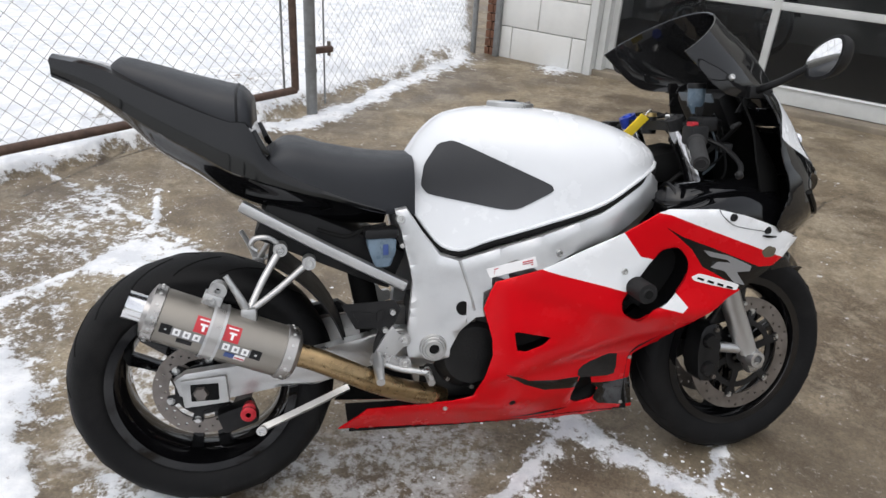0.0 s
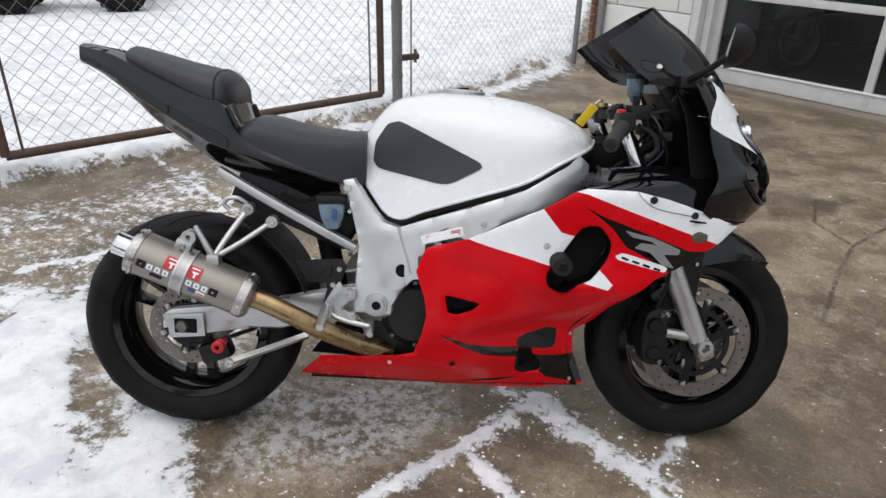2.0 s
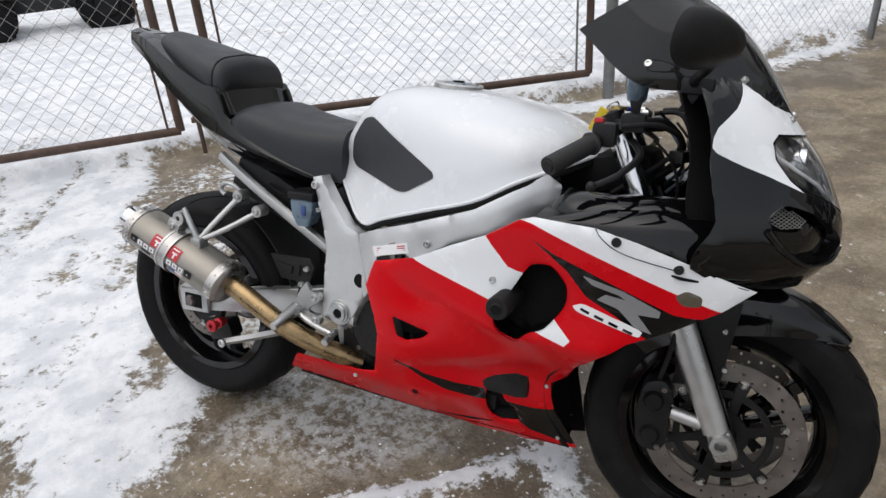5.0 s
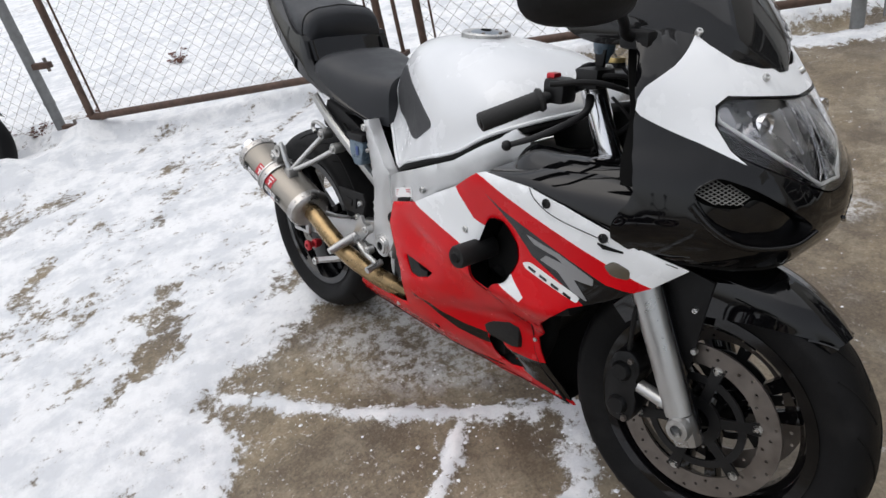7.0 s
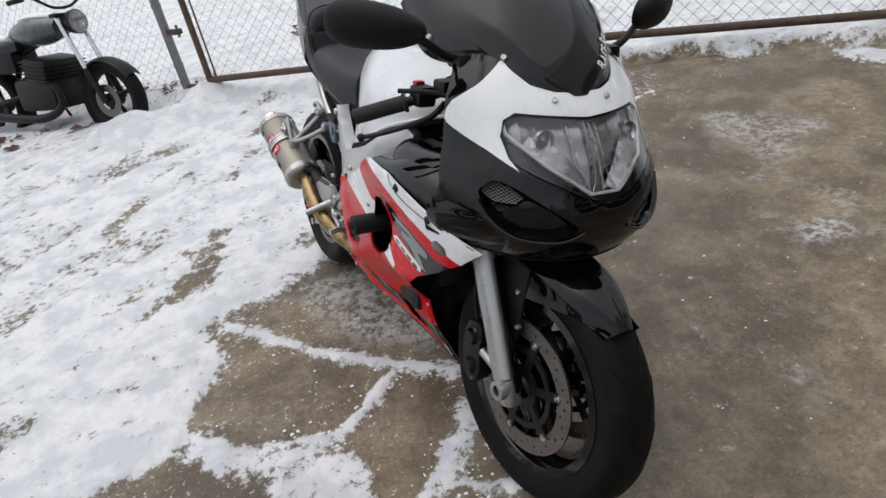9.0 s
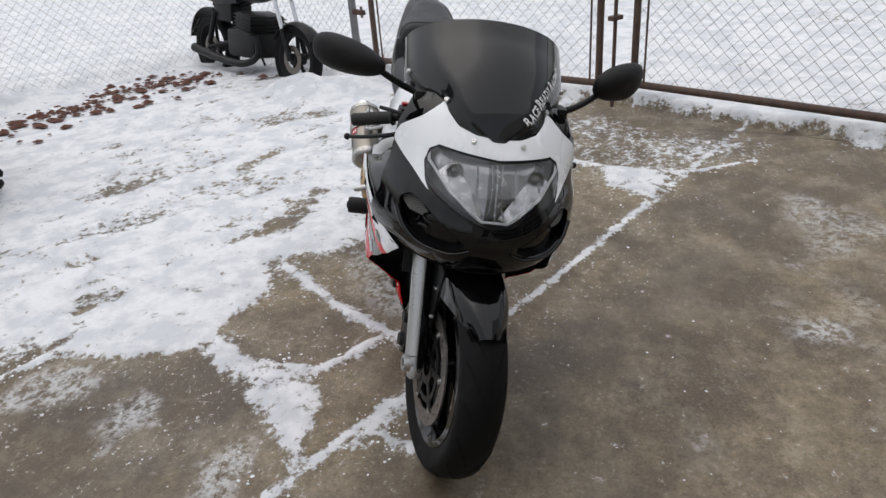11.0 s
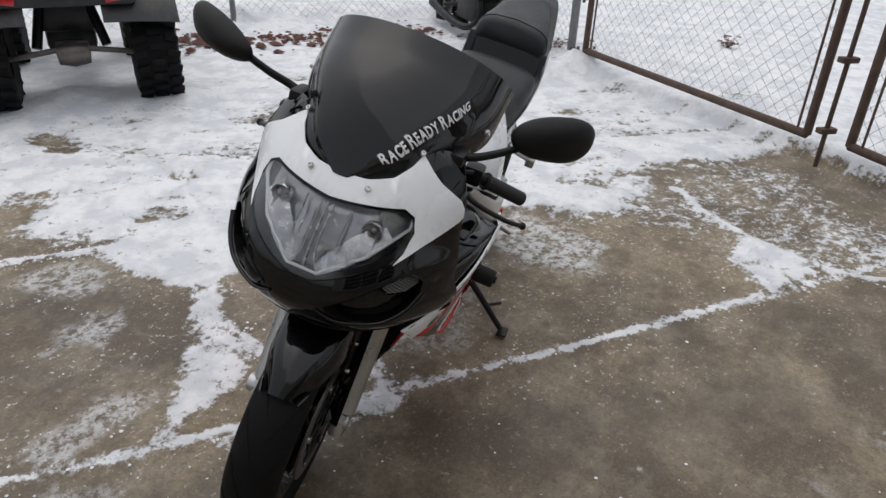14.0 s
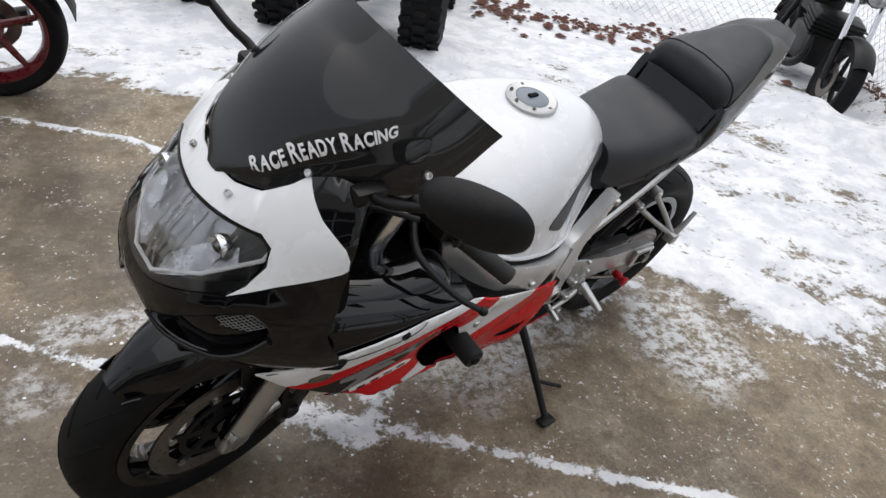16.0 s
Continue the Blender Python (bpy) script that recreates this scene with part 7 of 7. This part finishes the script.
# ---- parked machines ----
def street_bike(m, name, label, tank_m, rim_m, snow=False):
    """A plain upright motorcycle, front towards +x."""
    root = thing(name, m, label, "motorcycle")
    for wname, x, r, w in (("front_wheel", 1.32, 0.305, 0.11), ("rear_wheel", 0.0, 0.31, 0.15)):
        bm = bmesh.new()
        h = w / 2
        add_lathe(bm, [(r - 0.085, -h * 0.8), (r - 0.07, -h * 0.8), (r - 0.078, -h * 0.4), (r - 0.078, h * 0.4), (r - 0.07, h * 0.8), (r - 0.085, h * 0.8), (r - 0.105, h * 0.4), (r - 0.105, -h * 0.4)], (x, 0, r), closed=True, segs=48)
        add_lathe(bm, [(0, -0.06), (0.05, -0.06), (0.06, 0), (0.05, 0.06), (0, 0.06)], (x, 0, r), segs=24)
        for k in range(5):
            a = 2 * math.pi * k / 5 + 0.2
            add_tube(bm, [(x + 0.04 * math.cos(a), 0, r + 0.04 * math.sin(a)), (x + (r - 0.09) * math.cos(a + 0.15), 0, r + (r - 0.09) * math.sin(a + 0.15))], [0.020, 0.014], 8)
        hub = part(wname, bm, rim_m, root)
        prof = [(r - 0.075, -h * 0.8), (r - 0.04, -h)] + [(r - 0.03 * (1 - math.cos(math.pi * (k / 8 - 0.5))), h * math.sin(math.pi * (k / 8 - 0.5))) for k in range(9)] + [(r - 0.04, h), (r - 0.075, h * 0.8)]
        part("tyre", lathe(prof, (x, 0, r), closed=True, segs=64), RUBBER, hub, angle=60)
        part("brake_disc", lathe([(0.07, 0.0), (0.125, 0.0), (0.125, 0.005), (0.07, 0.005)], (x, -0.065, r), closed=True, segs=40), STEEL, hub)
    for s in (-1, 1):
        part("fork_leg", tube([(1.325, 0.09 * s, 0.30), (1.22, 0.09 * s, 0.56)], 0.026, 14), SATIN, root)
        part("fork_tube", tube([(1.22, 0.09 * s, 0.56), (1.06, 0.09 * s, 0.98)], 0.019, 14), CHROME, root)
        part("swingarm", tube([(0.0, 0.10 * s, 0.31), (0.45, 0.09 * s, 0.40)], [0.018, 0.026], 10), SATIN, root)
        part("rear_shock", tube([(0.06, 0.12 * s, 0.36), (0.20, 0.12 * s, 0.66)], 0.026, 12), SATIN, root)
    part("front_fender", sheet(lambda u, v: Vector((1.32 + 0.325 * math.cos(radians(150 - 115 * u)), (v - 0.5) * 0.15, 0.305 + 0.325 * math.sin(radians(150 - 115 * u)) - 0.10 * abs(v - 0.5) ** 2)), 20, 8, 0.004), SATIN, root)
    part("rear_fender", sheet(lambda u, v: Vector((-0.0 + 0.36 * math.cos(radians(60 + 110 * u)), (v - 0.5) * 0.18, 0.33 + 0.36 * math.sin(radians(60 + 110 * u)))), 18, 6, 0.004), SATIN, root)
    e = bmesh.new()
    add_box(e, (0.66, 0, 0.40), (0.44, 0.34, 0.26), 0.05)
    add_box(e, (0.76, 0, 0.58), (0.24, 0.38, 0.18), 0.03, Matrix.Rotation(radians(10), 4, "Y"))
    block = part("engine", e, ENGINE, root)
    for k in range(5):
        part("cooling_fin", box((0.77, 0, 0.52 + 0.03 * k), (0.28, 0.40, 0.008), 0.002, Matrix.Rotation(radians(10), 4, "Y")), ENGINE, block)
    part("exhaust", tube([(0.86, -0.14, 0.52), (0.92, -0.15, 0.32), (0.70, -0.17, 0.22), (0.25, -0.17, 0.24), (-0.15, -0.17, 0.30)], [0.022, 0.045], 14, 5), SATIN, root)
    part("frame", tube([(1.06, 0, 0.90), (0.75, 0, 0.80), (0.35, 0, 0.70), (0.0, 0, 0.72)], 0.025, 10, 4), SATIN, root)
    part("fuel_tank", body(lambda u, v: Vector((0.50 + 0.50 * u, (0.06 + 0.09 * math.sin(math.pi * (0.15 + 0.75 * u))) * math.cos(2 * math.pi * v), 0.86 + 0.02 * u + (0.04 + 0.075 * math.sin(math.pi * (0.12 + 0.76 * u))) * math.sin(2 * math.pi * v))), 18, 28), tank_m, root)
    part("seat", body(cushion((-0.18, -0.12, 0.1, 0.3, 0.52), (0.86, 0.885, 0.87, 0.82, 0.84), (0.80, 0.79, 0.77, 0.74, 0.76), (0.08, 0.11, 0.12, 0.13, 0.09)), 20, 28), SEAT, root)
    part("side_panel", box((0.32, 0, 0.66), (0.30, 0.24, 0.17), 0.03), SATIN, root)
    bars = bmesh.new()
    add_tube(bars, [(1.00, -0.36, 1.08), (1.05, -0.24, 1.10), (1.06, -0.08, 1.02), (1.06, 0.08, 1.02), (1.05, 0.24, 1.10), (1.00, 0.36, 1.08)], 0.011, 10, 5)
    part("handlebar", bars, SATIN, root)
    for s in (-1, 1):
        part("grip", tube([(1.02, 0.27 * s, 1.095), (0.995, 0.38 * s, 1.078)], 0.017, 12), GRIP, root)
        part("mirror", lathe([(0, 0.02), (0.05, 0.012), (0.055, 0), (0, -0.002)], (1.02, 0.30 * s, 1.25), "x", 20, turn=Matrix.Rotation(math.pi, 4, "Z")), SATIN, root)
        part("mirror_stalk", tube([(1.04, 0.22 * s, 1.10), (1.03, 0.28 * s, 1.20)], 0.005, 8), SATIN, root)
    hl = part("headlight", lathe([(0.0, -0.10), (0.05, -0.09), (0.085, -0.04), (0.09, 0.01), (0.084, 0.018)], (1.17, 0, 0.90), "x", 28), SATIN, root)
    part("headlight_lens", lathe([(0.084, 0.016), (0.05, 0.028), (0, 0.032)], (1.17, 0, 0.90), "x", 28), HEAD_BACK, hl)
    part("yoke", box((1.07, 0, 0.96), (0.07, 0.24, 0.03), 0.008), SATIN, root)
    part("side_stand", tube([(0.55, 0.14, 0.25), (0.52, 0.26, 0.0)], 0.012, 10), SATIN, root)
    if snow:
        part("snow_cap", body(lambda u, v: Vector((0.55 + 0.40 * u, 0.085 * math.sin(math.pi * (0.1 + 0.8 * u)) * math.cos(2 * math.pi * v), 0.955 + 0.028 * math.sin(2 * math.pi * v) + 0.02 * math.sin(math.pi * u))), 12, 16), SNOWCAP, root, "snow lying on the tank")
        part("seat_snow", body(lambda u, v: Vector((-0.15 + 0.5 * u, 0.09 * math.cos(2 * math.pi * v) * math.sin(math.pi * (0.1 + 0.8 * u)), 0.865 - 0.03 * u + 0.03 * math.sin(2 * math.pi * v))), 12, 16), SNOWCAP, root, "snow lying on the seat")
    return root


def heading(x, y, z, deg, lean=0):
    return Matrix.Translation((x, y, z)) @ Matrix.Rotation(radians(deg), 4, "Z") @ Matrix.Rotation(radians(lean), 4, "X")


street_bike(heading(-4.13, -1.563, -0.13, 60, -9), "street_motorcycle", "dark street motorcycle half buried in snow beside the fence", GREENTANK, MATT, snow=True)
street_bike(heading(1.59, -0.58, 0.0, 2, -7), "parked_motorcycle", "black motorcycle with dark red wheel rims", GLOSS, RIMRED)
street_bike(heading(0.63, -2.18, 0.02, -98, -8), "snowy_motorcycle", "faded blue motorcycle standing in the snow", BLUEBODY, MATT, snow=True)

street_bike(GARAGE @ heading(1.96, 2.08, 0.06, 245, 8) @ Matrix.Scale(0.9, 4), "stored_motorcycle", "dark motorcycle stored behind the garage glass", GLOSS, SMOKEY)


def quad(m, label, size=1.0):
    """A utility quad, front towards +x."""
    root = thing("utility_quad", m, label, "quad bike", "parked quads")
    R_, W = 0.30, 0.27
    for x, s in ((0.0, -1), (0.0, 1), (1.25, -1), (1.25, 1)):
        y = 0.47 * s
        bm = bmesh.new()
        h = W / 2
        add_lathe(bm, [(0.15, -h * 0.8), (0.24, -h), (0.285, -h * 0.9), (R_, -h * 0.65), (R_, h * 0.65), (0.285, h * 0.9), (0.24, h), (0.15, h * 0.8)], (x, y, R_), closed=True, segs=40)
        knobs = bmesh.new()
        for k in range(22):
            for q in (-1, 0, 1):
                a = 2 * math.pi * (k + (0.5 if q else 0)) / 22
                turn = Matrix.Translation((x, y, R_)) @ Matrix.Rotation(-a, 4, "Y")
                add_box(knobs, turn @ Vector((R_ + 0.004, q * 0.095, 0)), (0.03, 0.075, 0.035), 0.0, Matrix.Rotation(-a, 4, "Y") @ Matrix.Rotation(0.25 * q, 4, "X"))
        tyre = part("tyre", bm, RUBBER, root, "knobbly black tyre", angle=30)
        tagged(part("tread", knobs, RUBBER, tyre), kind="stuff")
        part("rim", lathe([(0, -0.03), (0.05, -0.05), (0.13, -0.04), (0.155, -0.09), (0.155, 0.09), (0.13, 0.04), (0.05, 0.05), (0, 0.03)], (x, y, R_), segs=28), SATIN, tyre)
    b = bmesh.new()
    add_box(b, (0.62, 0, 0.52), (0.95, 0.34, 0.22), 0.05)
    add_box(b, (0.62, 0, 0.36), (0.70, 0.30, 0.18), 0.04)
    part("body", b, QUADBODY, root)
    for x0, name in ((0.0, "rear_fender"), (1.25, "front_fender")):
        for s in (-1, 1):
            part(name, sheet(lambda u, v: Vector((x0 + 0.42 * math.cos(radians(150 - 120 * u)), s * (0.20 + 0.42 * v), 0.36 + 0.40 * math.sin(radians(150 - 120 * u)) - 0.02 * v * v)), 14, 6, 0.008), QUADBODY, root)
    for x0, l in ((-0.08, 0.50), (1.32, 0.46)):
        rk = bmesh.new()
        for k in range(6):
            y = -0.40 + 0.16 * k
            add_tube(rk, [(x0 - l / 2, y, 0.80), (x0 + l / 2, y, 0.80)], 0.010, 8)
        for x in (x0 - l / 2, x0 + l / 2):
            add_tube(rk, [(x, -0.42, 0.80), (x, 0.42, 0.80)], 0.013, 8)
        for x, y in ((x0, -0.3), (x0, 0.3)):
            add_tube(rk, [(x, y, 0.62), (x, y, 0.80)], 0.012, 8)
        part("rack", rk, SATIN, root)
    part("rear_box", box((-0.10, 0, 0.72), (0.44, 0.80, 0.16), 0.04), QUADBODY, root)
    for s in (-1, 1):
        part("tail_light", box((-0.335, 0.30 * s, 0.70), (0.03, 0.15, 0.055), 0.012, Matrix.Rotation(radians(10 * s), 4, "X")), REDLENS, root, "red tail light")
        part("suspension_arm", tube([(0.0, 0.08 * s, 0.34), (0.0, 0.36 * s, 0.30)], 0.018, 8), STEEL, root)
        part("shock", tube([(0.06, 0.20 * s, 0.34), (0.16, 0.14 * s, 0.58)], 0.03, 10), SATIN, root)
    part("differential", lathe([(0, -0.10), (0.07, -0.09), (0.09, 0), (0.07, 0.09), (0, 0.10)], (0.0, 0, 0.32), "y", 20), STEEL, root)
    part("seat", body(cushion((0.12, 0.2, 0.5, 0.75, 0.85), (0.76, 0.80, 0.78, 0.80, 0.80), (0.66, 0.64, 0.62, 0.64, 0.66), (0.12, 0.15, 0.14, 0.12, 0.08)), 18, 24), SEAT, root)
    part("handlebar", tube([(0.86, -0.38, 0.98), (0.92, -0.2, 1.00), (0.95, 0, 0.94), (0.92, 0.2, 1.00), (0.86, 0.38, 0.98)], 0.012, 10, 5), SATIN, root)
    part("pod", body(lambda u, v: Vector((0.82 + 0.30 * u, 0.13 * math.cos(2 * math.pi * v) * (1 - 0.3 * u), 0.84 - 0.10 * u + 0.09 * math.sin(2 * math.pi * v))), 8, 18), QUADBODY, root)
    return root


quad(heading(-0.35, -1.62, 0.0, -116), "black utility quad with knobbly tyres and red tail lights")
quad(heading(-8.3, 2.7, 0.0, 75), "dark utility quad in the snow behind the gate")
quad(heading(-7.41, 6.96, 0.05, 38), "dark quad standing in the snowy yard")
quad(heading(-7.4, 9.7, 0.05, 30), "dark quad parked behind another in the yard")


# ---- loose bits ----
def scatter(name, count, where, size, material, label, flat=0.5, seed=3, lift=0.004):
    rng = random.Random(seed)
    verts, faces = [], []
    for _ in range(count):
        x, y = where(rng)
        z = ground_z(x, y)
        r = size[0] + (size[1] - size[0]) * rng.random() ** 2.5
        b = len(verts)
        for vx, vy, vz in ((1, 0, 0), (0.3, 0.95, 0), (-0.8, 0.6, 0), (-0.8, -0.6, 0), (0.3, -0.95, 0), (0.1, 0.1, 1), (0, 0, -0.4)):
            k = 0.7 + 0.6 * rng.random()
            verts.append((x + vx * r * k, y + vy * r * k, z + lift + (vz * r * flat * k)))
        for i in range(5):
            faces.append((b + i, b + (i + 1) % 5, b + 5))
            faces.append((b + (i + 1) % 5, b + i, b + 6))
    me = bpy.data.meshes.new(name)
    me.from_pydata(verts, [], faces)
    me.materials.append(material)
    return tagged(new(name, me), label, "debris", kind="stuff")


def near_band(rng):
    pts, w = rng.choice(BANDS + [(JOINT, 0.04)] * 2)
    i = rng.randrange(len(pts) - 1)
    u = rng.random()
    return (pts[i][0] + (pts[i + 1][0] - pts[i][0]) * u + rng.gauss(0, w * 1.6), pts[i][1] + (pts[i + 1][1] - pts[i][1]) * u + rng.gauss(0, w * 1.6))


scatter("ice_crumbs", 900, near_band, (0.0015, 0.007), SNOWCAP, "crumbs of ice and snow on the concrete", 0.6, 4)
scatter("snow_crumbs", 700, lambda r: (r.uniform(-2.2, 2.2), r.uniform(-0.2, 4.2)), (0.001, 0.005), SNOWCAP, "scattered crumbs of snow", 0.6, 5)


def fence_foot(rng):
    u = rng.random()
    return (-3.60 + 1.93 * u + rng.gauss(0, 0.12), -1.53 - 0.95 * u + rng.gauss(0, 0.17) * (1.0 if rng.random() < 0.7 else 2.2))


scatter("dead_leaves", 480, fence_foot, (0.014, 0.055), LEAF, "brown dead leaves along the fence foot", 0.45, 6, 0.028)


def dead_weed(x, y, z, seed, tall=0.16):
    """A dry weed: bent stems with curled leaves."""
    rng = random.Random(seed)
    root = thing("dead_weed", Matrix.Translation((x, y, z)), "dry brown weed caught at the fence foot", "weed", "weeds at the fence")
    stems, leaves = bmesh.new(), bmesh.new()
    for k in range(9):
        a, r = rng.uniform(0, 2 * math.pi), rng.uniform(0.02, 0.09)
        h = tall * rng.uniform(0.5, 1.2)
        tip = Vector((r * math.cos(a), r * math.sin(a), h))
        add_tube(stems, [(0, 0, -0.03), (tip.x * 0.3, tip.y * 0.3, h * 0.6), tip], [0.003, 0.0015], 5, 3)
        for q in range(5):
            p = tip * rng.uniform(0.5, 1.0) + Vector((rng.gauss(0, 0.02), rng.gauss(0, 0.02), rng.gauss(0, 0.012)))
            add_box(leaves, p, (rng.uniform(0.015, 0.04), rng.uniform(0.01, 0.022), 0.003), 0.0, Matrix.Rotation(rng.uniform(0, 6), 4, "Z") @ Matrix.Rotation(rng.uniform(-1, 1), 4, "X"))
    part("stems", stems, LEAF, root)
    part("leaves", leaves, LEAF, root)


for k, (x, y, up) in enumerate(((-3.86, -0.26, 0.0), (-3.96, -0.42, 0.02), (-3.74, -0.02, 0.0), (-3.44, 0.40, 0.06), (-5.0, 1.0, 0.0))):
    dead_weed(x, y, ground_z(x, y) + up, 20 + k)
